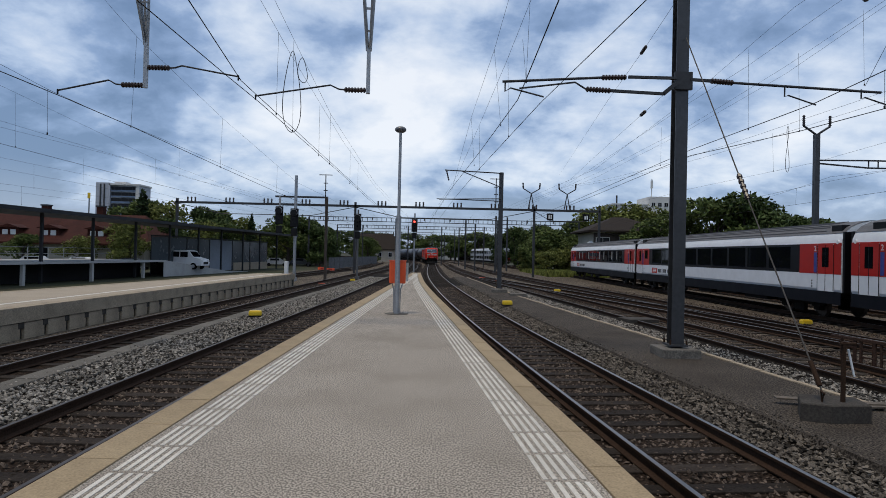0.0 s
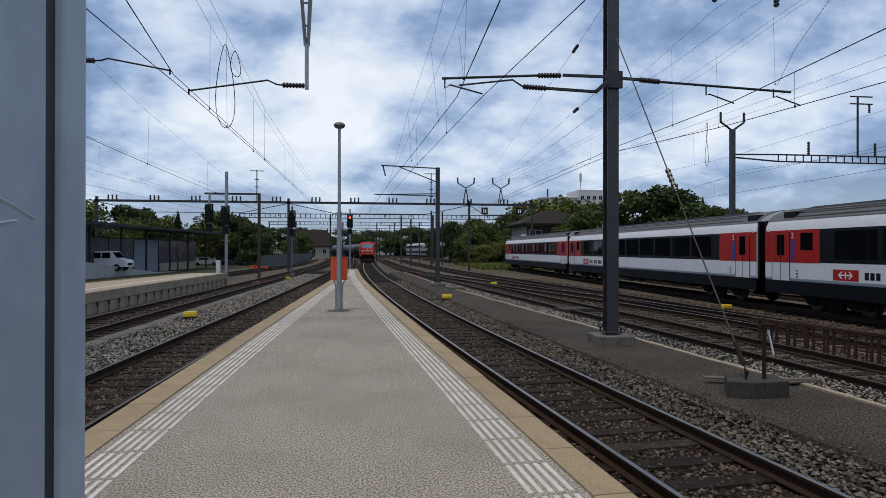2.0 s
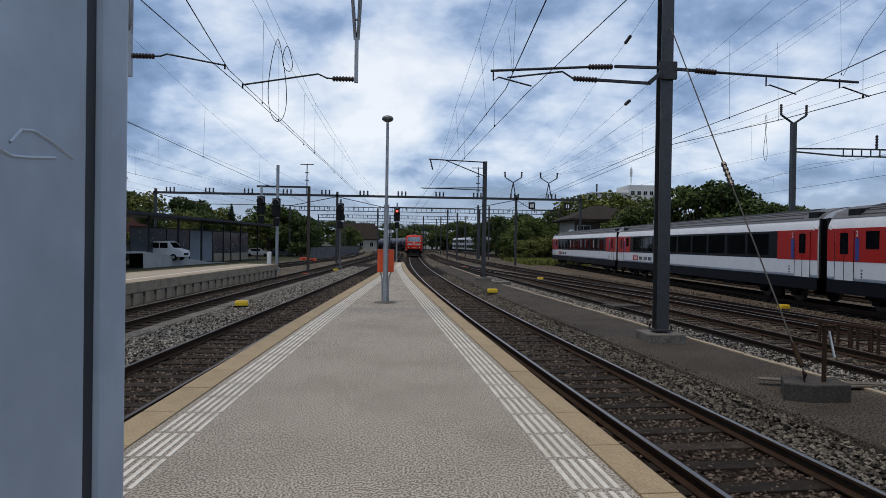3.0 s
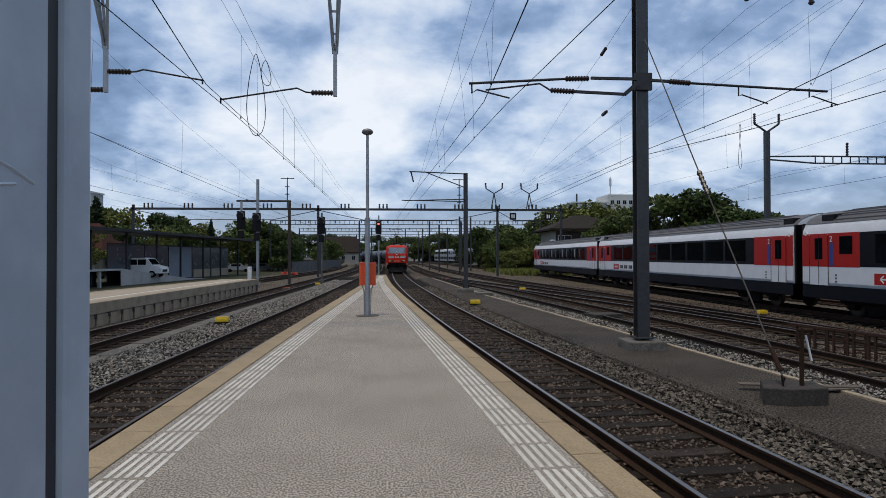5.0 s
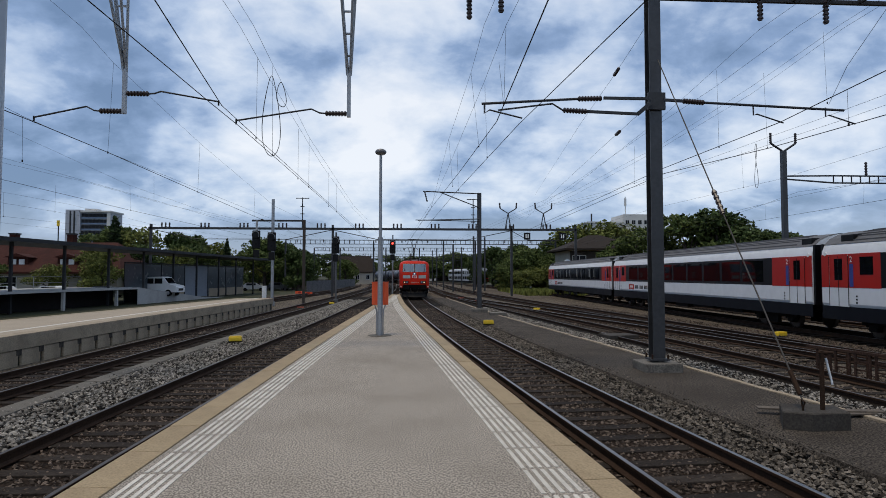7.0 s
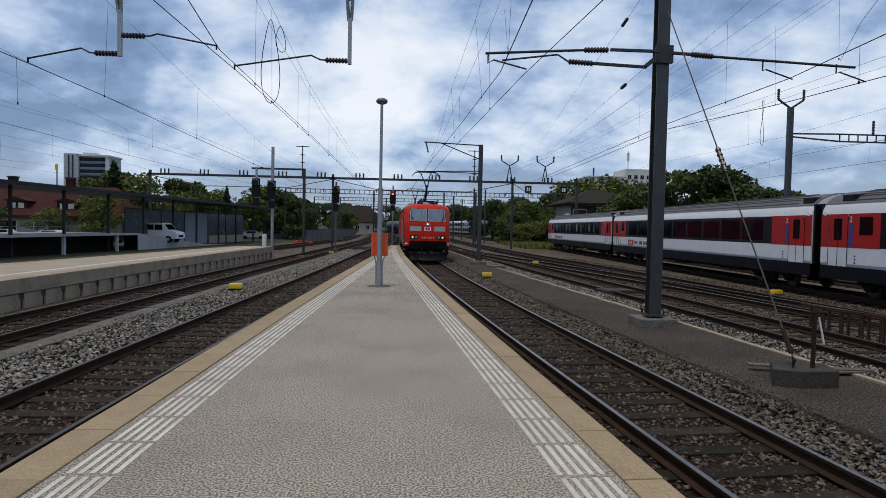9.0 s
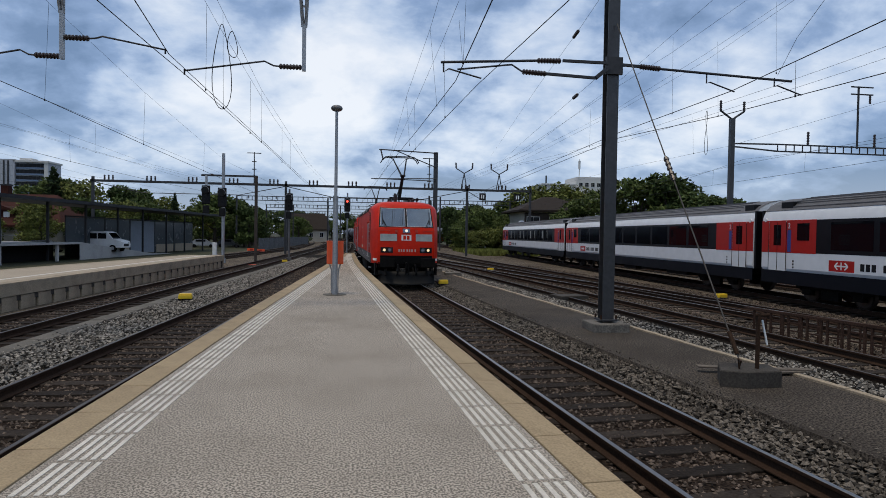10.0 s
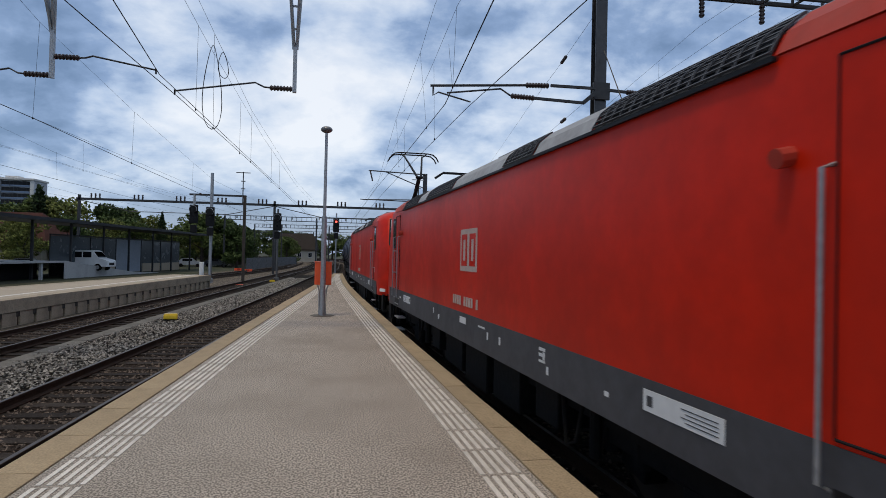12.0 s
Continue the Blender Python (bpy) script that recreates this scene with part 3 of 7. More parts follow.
def pantograph(parent, y, raised):
    p = part("pantograph_base", bar((-0.55, y + 0.5, 4.02), (0.55, y + 0.5, 4.02), 0.07, 0.07, bar((-0.55, y - 0.6, 4.02), (0.55, y - 0.6, 4.02), 0.07, 0.07, bar((-0.5, y - 0.6, 4.02), (-0.5, y + 0.5, 4.02), 0.07, 0.07, bar((0.5, y - 0.6, 4.02), (0.5, y + 0.5, 4.02), 0.07, 0.07)))), BLACK, parent, "black pantograph frame")
    for sx in (-0.5, 0.5):
        for dy in (-0.55, 0.45):
            bm = bmesh.new()
            for k in range(4):
                rod((sx, y + dy, 3.78 + 0.055 * k), (sx, y + dy, 3.80 + 0.055 * k), 0.07, bm, 10)
            rod((sx, y + dy, 3.72), (sx, y + dy, 4.02), 0.04, bm, 8)
            part("roof_insulator", bm, INSUL, p)
    if raised:
        knee, top = Vector((0, y + 1.05, 5.02)), Vector((0, y - 0.45, 5.98))
        part("lower_arm", rod((0, y - 0.45, 4.06), knee, 0.085, rod((0.18, y - 0.1, 4.05), knee + Vector((0, 0.06, -0.12)), 0.025), r2=0.07), BLACK, p)
        bm = bmesh.new()
        for sx in (-0.06, 0.06):
            rod(knee + Vector((sx, 0, 0)), top + Vector((sx * 5.5, 0, 0)), 0.042, bm, 8, 0.03)
        rod(knee + Vector((-0.12, 0, 0)), knee + Vector((0.12, 0, 0)), 0.05, bm)
        part("upper_arm", bm, BLACK, p)
        for dy in (-0.22, 0.22):
            pts = [(-0.92, top.y + dy, 5.78), (-0.84, top.y + dy, 5.93), (-0.70, top.y + dy, 6.04), (-0.5, top.y + dy, 6.07), (0.5, top.y + dy, 6.07), (0.70, top.y + dy, 6.04), (0.84, top.y + dy, 5.93), (0.92, top.y + dy, 5.78)]
            part("contact_strip", tube(pts, 0.026, seg=6), BLACK, p)
        bm = bmesh.new()
        for sx in (-0.45, 0.45):
            rod((sx, top.y - 0.22, 6.04), (sx, top.y + 0.22, 6.04), 0.018, bm)
            rod((sx * 0.75, top.y, 5.96), (sx, top.y, 6.04), 0.02, bm)
        part("head_frame", bm, BLACK, p)
    else:
        bm = rod((0, y + 0.4, 4.1), (0, y - 1.2, 4.14), 0.06)
        rod((0, y - 1.2, 4.16), (0, y + 0.6, 4.2), 0.03, bm)
        part("folded_arm", bm, BLACK, p)
        part("contact_strip", tube([(-0.9, y + 0.6, 4.12), (-0.7, y + 0.6, 4.26), (0.7, y + 0.6, 4.26), (0.9, y + 0.6, 4.12)], 0.03), BLACK, p)


CHROME = mat("lamp_glass_reflector", (0.30, 0.33, 0.38), 0.12, 0.9, 30, 0.25, 6, (0.08, 0.09, 0.11), 0.6, 0.1)
LOGO_CREAM = mat("faded_cream_marking", (0.46, 0.36, 0.30), 0.6, 0, 9, 0.1, 2.0, (0.38, 0.2, 0.16), 0.5, 0)


def locomotive():
    t = thing("locomotive", Matrix(), "red electric freight locomotive with grey skirt and headlamps lit", "locomotive", "locomotives of the freight train")
    body = part("body", shell(LEVELS, loco_ring), RED, t, "faded red welded body", True)
    for end in (1, -1):
        brow = part("brow_panel", nose_patch(-0.985, 0.985, 3.475, 3.71, 0.008), BROW, body, "chalky weathered brow over the windscreen")
        if end < 0:
            brow.matrix_local = pose(0, -LOCO_LEN, 0, 0, 0, 180)
    body.data.set_sharp_from_angle(angle=radians(24))
    # cab corners in chalky paint, roof slope with grilles
    for end in (1, -1):
        fy = (lambda y: y) if end > 0 else (lambda y: -LOCO_LEN - y)
        for sx in (-1, 1):
            ys = sorted((fy(-1.50), fy(-2.92)))
            part("cab_roof_panel", ribbon([[(sx * x, y, z) for x, z in SLOPE] for y in ys]), RED_DULL, body)
    for sx in (-1, 1):
        bands = [(-2.95, -5.0, "grille"), (-5.05, -6.4, "panel"), (-6.45, -7.4, "grille"), (-7.45, -10.0, "panel"), (-10.05, -12.1, "grille"), (-12.15, -13.0, "panel"), (-13.05, -14.75, "grille")]
        for y0, y1, kind in bands:
            if kind == "panel":
                part("roof_panel", ribbon([[(sx * (x + 0.003), y, z + 0.003) for x, z in SLOPE] for y in (y0, y1)]), ROOF_GREY, body)
            else:
                g = part("roof_grille", ribbon([[(sx * (x + 0.003), y, z + 0.003) for x, z in SLOPE] for y in (y0, y1)]), BLACK, body, "dark ventilation grille")
                bm = bmesh.new()
                for k in range(7):
                    f = k / 6
                    rod((sx * (1.497 - 0.25 * f - 0.05 * f * (f - 1)), y0, 3.45 + 0.26 * f - 0.06 * f * (f - 1)), (sx * (1.497 - 0.25 * f - 0.05 * f * (f - 1)), y1, 3.45 + 0.26 * f - 0.06 * f * (f - 1)), 0.010, bm, 4)
                n = int((y0 - y1) / 0.14)
                for k in range(n + 1):
                    y = y0 - k * (y0 - y1) / n
                    bar((sx * 1.494, y, 3.445), (sx * 1.415, y, 3.582), 0.014, 0.014, bm)
                    bar((sx * 1.415, y, 3.582), (sx * 1.265, y, 3.704), 0.014, 0.014, bm)
                part("slats", bm, SKIRT, g)
        part("gutter", box(*sorted((sx * 1.485, sx * 1.515)), -14.8, -2.9, 3.39, 3.42), BLACK, body)
        part("skirt", side_plate(sx, -LOCO_LEN + 0.95, -0.95, 1.0, 1.44, 0.005), SKIRT, body, "dark grey skirt with small white markings")
    part("roof_deck", box(-1.06, 1.06, -15.4, -2.2, 3.72, 3.80), ROOF_GREY, body)
    # front and rear cabs
    for end in (1, -1):
        cab = new("cab")
        cab.parent = t
        if end < 0:
            cab.matrix_local = pose(0, -LOCO_LEN, 0, 0, 0, 180)
        for s in (-1, 1):
            part("windscreen_frame", nose_patch(*sorted((0.0, s * 0.975)), 2.61, 3.465, 0.009), BLACK, t)
        kids = []
        for s in (-1, 1):
            a, b = sorted((s * 0.04, s * 0.925))
            kids.append(part("windscreen", nose_patch(a, b, 2.65, 3.43, 0.018), WINDSCREEN, t, "wide tilted windscreen mirroring the sky"))
            bm = bmesh.new()
            for p, q in (((a, 2.64), (b, 2.64)), ((b, 2.64), (b, 3.435)), ((b, 3.435), (a, 3.435)), ((a, 3.435), (a, 2.64))):
                rod(nose(p[0], p[1], 0.021), nose(q[0], q[1], 0.021), 0.008, bm, 5)
            part("bright_trim", bm, PLATE, kids[-1])
            bm = rod(nose(s * 0.68, 2.58, 0.05), nose(s * 0.86, 3.0, 0.04), 0.012)
            rod(nose(s * 0.84, 2.75, 0.04), nose(s * 0.88, 3.32, 0.035), 0.014, bm)
            rod(nose(s * 0.74, 2.58, 0.05), nose(s * 0.87, 3.02, 0.045), 0.008, bm)
            part("wiper", bm, BLACK, kids[-1])
            part("grey_panel", nose_patch(*sorted((s * 0.33, s * 0.915)), 2.0, 2.31, 0.008), NOSE_GREY, t, "pale grey blank panel")
            hl = part("headlamp_box", nose_patch(*sorted((s * 0.475, s * 0.905)), 1.49, 1.73, 0.006), BLACK, t)
            c = nose(s * 0.775, 1.61, 0.0)
            part("headlamp", rod(c, c + Vector((0, 0.03, 0)), 0.062, seg=20), LAMP_ON if end > 0 else PLATE, hl, "lit warm headlamp")
            part("lamp_rim", tube([c + Vector((0.082 * math.cos(a), 0.022, 0.082 * math.sin(a))) for a in np.linspace(0, 2 * math.pi, 19)], 0.016), RUBBER, hl)
            part("lamp_reflector", rod(c, c + Vector((0, 0.022, 0)), 0.085, seg=20), CHROME, hl)
            c = nose(s * 0.585, 1.61, 0.0)
            part("tail_lamp", rod(c, c + Vector((0, 0.03, 0)), 0.08, seg=20), CHROME, hl, "unlit bluish lamp")
            part("handrail", tube([nose(s * 0.10, 2.60, 0.0), nose(s * 0.11, 2.60, 0.07), nose(s * 0.54, 2.60, 0.07), nose(s * 0.56, 2.58, 0.0)], 0.012, tube([nose(s * 0.60, 2.46, 0.0), nose(s * 0.61, 2.45, 0.07), nose(s * 0.92, 2.45, 0.07), nose(s * 0.94, 2.46, 0.0)], 0.012)), RED_DULL, t)
            part("front_step", box(*sorted((s * 0.95, s * 1.25)), 0.0, 0.12, 1.05, 1.08), BLACK, t)
            part("corner_plate", bar((s * 1.29, -0.14, 1.19), (s * 1.42, -0.43, 1.19), 0.02, 0.10), SIGN_WHITE, t)
            # buffers
            bf = part("buffer", box(s * 0.875 - 0.31, s * 0.875 + 0.31, 0.56, 0.61, 0.89, 1.29, bevel=0.02), RUBBER, t, "rectangular black buffer plate")
            part("buffer_shank", rod((s * 0.875, -0.3, 1.05), (s * 0.875, 0.56, 1.05), 0.10, rod((s * 0.875, -0.3, 1.05), (s * 0.875, 0.28, 1.05), 0.145, seg=14), seg=14), RUBBER, bf)
            part("hose", tube([(s * 0.36, -0.1, 1.0), (s * 0.38, 0.2, 0.95), (s * 0.40, 0.26, 0.7), (s * 0.42, 0.2, 0.5), (s * 0.46, 0.08, 0.52)], 0.03), BLACK, t)
            part("step_bracket", box(*sorted((s * 1.08, s * 1.34)), -0.5, 0.05, 0.52, 0.58, box(*sorted((s * 1.30, s * 1.36)), -0.45, 0.0, 0.52, 1.05)), RUBBER, t)
        part("lamp_surround", nose_patch(-0.15, 0.15, 2.34, 2.57, 0.012), RED_DULL, t)
        part("lamp_glass", nose_patch(-0.115, 0.115, 2.37, 2.54, 0.018), CHROME, t)
        c = nose(0, 2.455, 0.0)
        part("top_lamp", rod(c, c + Vector((0, 0.035, 0)), 0.06, seg=20), LAMP_WHITE if end > 0 else PLATE, t, "lit white upper lamp")
        lg = part("logo_plate", nose_patch(-0.175, 0.175, 2.03, 2.28, 0.008), SIGN_WHITE, t, "white square plate with red shapes")
        bm = bmesh.new()
        for x in (-0.075, 0.075):
            nose_patch((x - 0.055) / 1.19, (x + 0.055) / 1.19, 2.065, 2.245, 0.013, 0.004, bm)
        part("logo_shape", bm, RED, lg)
        for k, x in enumerate((-0.27, -0.18, -0.09, 0.03, 0.12, 0.21, 0.33)):
            part("number_bar", nose_patch(-(x * 1.2 + 0.028) / 1.27, -(x * 1.2 - 0.028) / 1.27, 1.53, 1.645, 0.006, 0.004), LOGO_CREAM, t, "pale marking bar")
        for s in (-0.36, 0.36):
            part("step_lug", nose_patch(s - 0.04, s + 0.04, 2.38, 2.49, 0.08, 0.04), RED_DULL, t)
        part("apron", box(-1.2, 1.2, -0.35, -0.05, 0.86, 1.03), RUBBER, t)
        part("buffer_beam", nose_patch(-0.93, 0.93, 1.0, 1.37, 0.05, 0.03), RUBBER, t)
        # broad blade, bowed forward, with upturned lower lip and stays
        bm = bmesh.new()
        rows = []
        for z, y_mid, half in ((0.13, 0.42, 1.22), (0.18, 0.36, 1.24), (0.32, 0.28, 1.26), (0.50, 0.24, 1.26), (0.68, 0.24, 1.24)):
            rows.append([(half * k / 6, y_mid - 0.30 * abs(k / 6) ** 1.6, z + 0.05 * abs(k / 6) ** 2) for k in range(-6, 7)])
        ribbon(rows, bm)
        bmesh.ops.solidify(bm, geom=bm.faces[:], thickness=0.02)
        blade = part("snow_plough", bm, PLOUGH, t, "sooty black plough blade", True)
        for q in (-0.9, -0.3, 0.3, 0.9):
            part("plough_stay", bar((q, -0.15, 0.95), (q, 0.22, 0.52), 0.05, 0.05), RUBBER, blade)
        bm = rod((0, -0.2, 1.04), (0, 0.38, 1.04), 0.05)
        for k in range(3):
            box(-0.05, 0.05, 0.22 + 0.05 * k, 0.26 + 0.05 * k, 0.62 + 0.11 * k, 0.76 + 0.11 * k, bm)
        rod((-0.07, 0.36, 1.04), (-0.07, 0.40, 0.55), 0.022, bm)
        rod((0.07, 0.36, 1.04), (0.07, 0.40, 0.55), 0.022, bm)
        part("coupling", bm, RUBBER, t)
        for o in [o for o in t.children if o is not body and o is not cab and not o.get("placed")]:
            o["placed"] = 1
            if end < 0:
                o.matrix_local = pose(0, -LOCO_LEN, 0, 0, 0, 180)
        bpy.data.objects.remove(cab)
        # side doors and windows near this end
        fy = (lambda y: y) if end > 0 else (lambda y: -LOCO_LEN - y)
        for sx in (-1, 1):
            ya, yb = sorted((fy(-1.90), fy(-2.50)))
            d = part("cab_door", side_plate(sx, ya, yb, 1.47, 3.30, 0.004), RED, t, "red cab door")
            bm = bmesh.new()
            for a, b in (((ya, 1.47), (ya, 3.30)), ((yb, 1.47), (yb, 3.30)), ((ya, 3.30), (yb, 3.30)), ((ya, 1.47), (yb, 1.47))):
                rod((sx * 1.495, a[0], a[1]), (sx * 1.495, b[0], b[1]), 0.008, bm, 5)
            part("door_seal", bm, BLACK, d)
            for y in (fy(-1.86), fy(-2.53)):
                part("grab_rail", tube([(sx * 1.49, y, 2.78), (sx * 1.56, y, 2.76), (sx * 1.56, y, 1.25), (sx * 1.49, y, 1.22)], 0.014, seg=7), GALV, t, "bare steel grab rail")
            for z in (1.85, 2.4):
                part("door_step", box(*sorted((sx * 1.49, sx * 1.55)), *sorted((fy(-1.86), fy(-2.02))), z, z + 0.025), GALV, d)
            ya, yb = sorted((fy(-1.42), fy(-1.88)))
            w = part("side_window_frame", side_plate(sx, ya, yb, 2.48, 3.26, 0.010), BLACK, t)
            part("side_window", side_plate(sx, ya + 0.06, yb - 0.06, 2.54, 3.20, 0.014), WINDSCREEN, w)
            # flat black plate: the step recess is drawn only by its shade
            part("step_recess", side_plate(sx, *sorted((fy(-1.92), fy(-2.5))), 1.02, 1.24, 0.009), BLACK, t)
            for z in (1.06, 0.72, 0.42):
                part("foot_step", box(*sorted((sx * 1.30, sx * 1.50)), *sorted((fy(-1.92), fy(-2.5))), z, z + 0.03), GALV, t)
            part("step_hanger", box(*sorted((sx * 1.33, sx * 1.36)), *sorted((fy(-1.88), fy(-1.92))), 0.40, 1.02), RUBBER, t)
            part("lifting_lug", rod((sx * 1.48, fy(-2.80), 2.86), (sx * 1.58, fy(-2.80), 2.84), 0.055, seg=10), RED_DULL, t)
            plate = part("notice_plate", side_plate(sx, *sorted((fy(-3.25), fy(-4.12))), 1.21, 1.365, 0.010), PLATE, t, "white notice plate")
            for k in range(4):
                part("notice_bar", side_plate(sx, *sorted((fy(-3.30), fy(-3.62 - 0.05 * (k % 2)))), 1.240 + 0.028 * k, 1.246 + 0.028 * k, 0.013), SKIRT, plate)
            part("notice_mark", side_plate(sx, *sorted((fy(-4.00), fy(-4.07))), 1.25, 1.325, 0.013), SKIRT, plate)
            if sx * end > 0:
                letters("2", 0.26, pose(sx * 1.497, fy(-1.62), 1.72, 90, 0, 90 * sx), SIGN_WHITE, t, "class_digit")
        for o in t.children:
            o["placed"] = 1
    for sx in (-1, 1):
        lg = part("side_logo", side_plate(sx, -9.35, -8.45, 2.08, 2.72, 0.006), LOGO_CREAM, t, "white square side plate with red shapes")
        bm = bmesh.new()
        for y in (-9.12, -8.68):
            for y0, y1, z0, z1 in ((-0.15, -0.07, 2.16, 2.64), (0.07, 0.15, 2.16, 2.64), (-0.07, 0.07, 2.56, 2.64), (-0.07, 0.07, 2.16, 2.24)):
                box(*sorted((sx * 1.494, sx * 1.501)), y + y0, y + y1, z0, z1, bm)
        part("logo_shape", bm, RED, lg)
        bm = bmesh.new()
        for k in range(11):
            if k not in (4, 9):
                part("side_number_bar", box(*sorted((sx * 1.492, sx * 1.498)), -9.75 + 0.13 * k, -9.66 + 0.13 * k, 1.55, 1.69), LOGO_CREAM, t, "pale marking bar")
        bm = bmesh.new()
        for y, z, w, h in ((-4.7, 1.18, 0.07, 0.05), (-5.9, 1.12, 0.05, 0.1), (-6.0, 1.25, 0.05, 0.1), (-6.1, 1.34, 0.16, 0.04), (-6.1, 1.28, 0.16, 0.04), (-6.1, 1.22, 0.16, 0.03), (-7.4, 1.2, 0.05, 0.12), (-7.9, 1.2, 0.05, 0.12), (-8.3, 1.32, 0.3, 0.03), (-9.3, 1.28, 0.35, 0.12), (-10.8, 1.18, 0.1, 0.1), (-11.2, 1.25, 0.06, 0.12), (-13.9, 1.2, 0.05, 0.1), (-15.0, 1.25, 0.12, 0.05)):
            box(*sorted((sx * 1.494, sx * 1.499)), y, y + w, z, z + h * 0.8, bm)
        tagged(part("skirt_markings", bm, PLATE, t), kind="stuff")
        bm = bmesh.new()
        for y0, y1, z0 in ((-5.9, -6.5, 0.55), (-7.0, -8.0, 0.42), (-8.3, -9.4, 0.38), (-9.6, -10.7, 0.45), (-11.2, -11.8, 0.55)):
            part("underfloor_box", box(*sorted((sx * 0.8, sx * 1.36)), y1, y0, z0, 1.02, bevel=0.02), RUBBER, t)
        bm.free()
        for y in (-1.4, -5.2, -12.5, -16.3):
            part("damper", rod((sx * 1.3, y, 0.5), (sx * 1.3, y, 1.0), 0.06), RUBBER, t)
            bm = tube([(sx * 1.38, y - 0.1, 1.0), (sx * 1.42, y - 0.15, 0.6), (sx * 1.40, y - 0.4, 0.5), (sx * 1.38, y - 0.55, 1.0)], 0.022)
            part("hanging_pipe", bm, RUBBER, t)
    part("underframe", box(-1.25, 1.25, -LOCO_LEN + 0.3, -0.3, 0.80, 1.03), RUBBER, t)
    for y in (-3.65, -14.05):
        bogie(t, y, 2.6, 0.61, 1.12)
    pantograph(t, -2.9, True)
    pantograph(t, -14.6, False)
    bm = bmesh.new()
    for k in range(5):
        rod((0.35, -1.75, 3.82 + 0.06 * k), (0.35, -1.75, 3.85 + 0.06 * k), 0.12, bm, 14)
    rod((0.35, -1.75, 3.78), (0.35, -1.75, 4.16), 0.07, bm, 10)
    part("roof_bushing", bm, INSUL, t)
    bm = rod((-0.62, -1.45, 3.88), (-0.62, -1.30, 3.90), 0.075, seg=14)
    rod((-0.62, -1.4, 3.72), (-0.62, -1.4, 3.88), 0.02, bm, 6)
    rod((-0.46, -1.45, 3.85), (-0.46, -1.30, 3.86), 0.055, bm, 12)
    rod((-0.46, -1.4, 3.72), (-0.46, -1.4, 3.85), 0.02, bm, 6)
    part("horn", bm, BLACK, t)
    part("roof_conductor", tube([(0.35, -1.75, 4.18), (0.35, -2.2, 4.20), (0.2, -3.2, 4.02), (0.2, -8, 4.0), (0.2, -14, 4.0)], 0.022), BLACK, t)
    bm = bmesh.new()
    for k, (x, y, w, l, h) in enumerate(((-0.2, -5.6, 0.9, 0.9, 0.14), (0.0, -7.0, 1.2, 1.2, 0.12), (0.1, -9.0, 1.3, 1.6, 0.13), (0.0, -11.4, 1.1, 1.3, 0.12), (-0.5, -3.7, 0.5, 0.4, 0.25))):
        box(x - w / 2, x + w / 2, y - l / 2, y + l / 2, 3.84, 3.845 + h, bm)
    part("roof_boxes", bm, ROOF_GREY, t)
    return t


loco = locomotive()
for o in loco.children_recursive:
    if "placed" in o:
        del o["placed"]
loco2 = copy_thing(loco, Matrix())
tagged(loco2, "second red electric locomotive coupled behind the first")

TANK = mat("dark_blue_tank_paint", (0.030, 0.036, 0.055), 0.42, 0, 5, 0.15, 0.8, (0.05, 0.045, 0.04), 0.5, 0.03)


def tank_wagon():
    t = thing("tank_wagon", Matrix(), "dark blue bogie tank wagon of the freight train", "tank wagon", "tank wagons of the train")
    lv = [(-13.6, 0.3), (-13.55, 0.9), (-13.4, 1.25), (-13.1, 1.43), (-12.7, 1.47), (-1.9, 1.47), (-1.5, 1.43), (-1.2, 1.25), (-1.05, 0.9), (-1.0, 0.3)]
    bm = bmesh.new()
    rings = [[bm.verts.new((r * math.cos(a), y, 2.62 + r * math.sin(a))) for a in np.linspace(0, 2 * math.pi, 33)[:-1]] for y, r in lv]
    for a, b in zip(rings, rings[1:]):
        for k in range(32):
            bm.faces.new((a[k], a[(k + 1) % 32], b[(k + 1) % 32], b[k]))
    bm.faces.new(rings[0])
    bm.faces.new(rings[-1])
    bmesh.ops.recalc_face_normals(bm, faces=bm.faces)
    tank = part("tank", bm, TANK, t, "", True)
    for y in (-3.2, -7.3, -11.4):
        pts = [(1.485 * math.cos(a), y, 2.62 + 1.485 * math.sin(a)) for a in np.linspace(0, 2 * math.pi, 33)]
        part("hoop", tube(pts, 0.03, seg=4), TANK, tank)
    part("manhole", rod((0, -7.3, 4.0), (0, -7.3, 4.28), 0.3, seg=16), TANK, tank)
    part("frame", box(-1.3, 1.3, -14.0, -0.6, 0.95, 1.18, box(-0.3, 0.3, -13.9, -0.7, 0.7, 1.0)), RUBBER, t)
    for sx in (-1, 1):
        for y in (-0.65, -13.95):
            part("buffer", rod((sx * 0.875, y, 1.05), (sx * 0.875, y + (0.6 if y > -5 else -0.6), 1.05), 0.1, seg=10), RUBBER, t)
            part("grab_rail", rod((sx * 1.25, y, 0.6), (sx * 1.25, y, 2.2), 0.02), RUBBER, t)
    for y in (-2.6, -12.0):
        bogie(t, y, 1.8, 0.46, 1.0)
    return t


wagons = [tank_wagon()]
for k in range(9):
    wagons.append(copy_thing(wagons[0], Matrix()))


# ---- parked coaches ----
COACH_LEN = 26.1


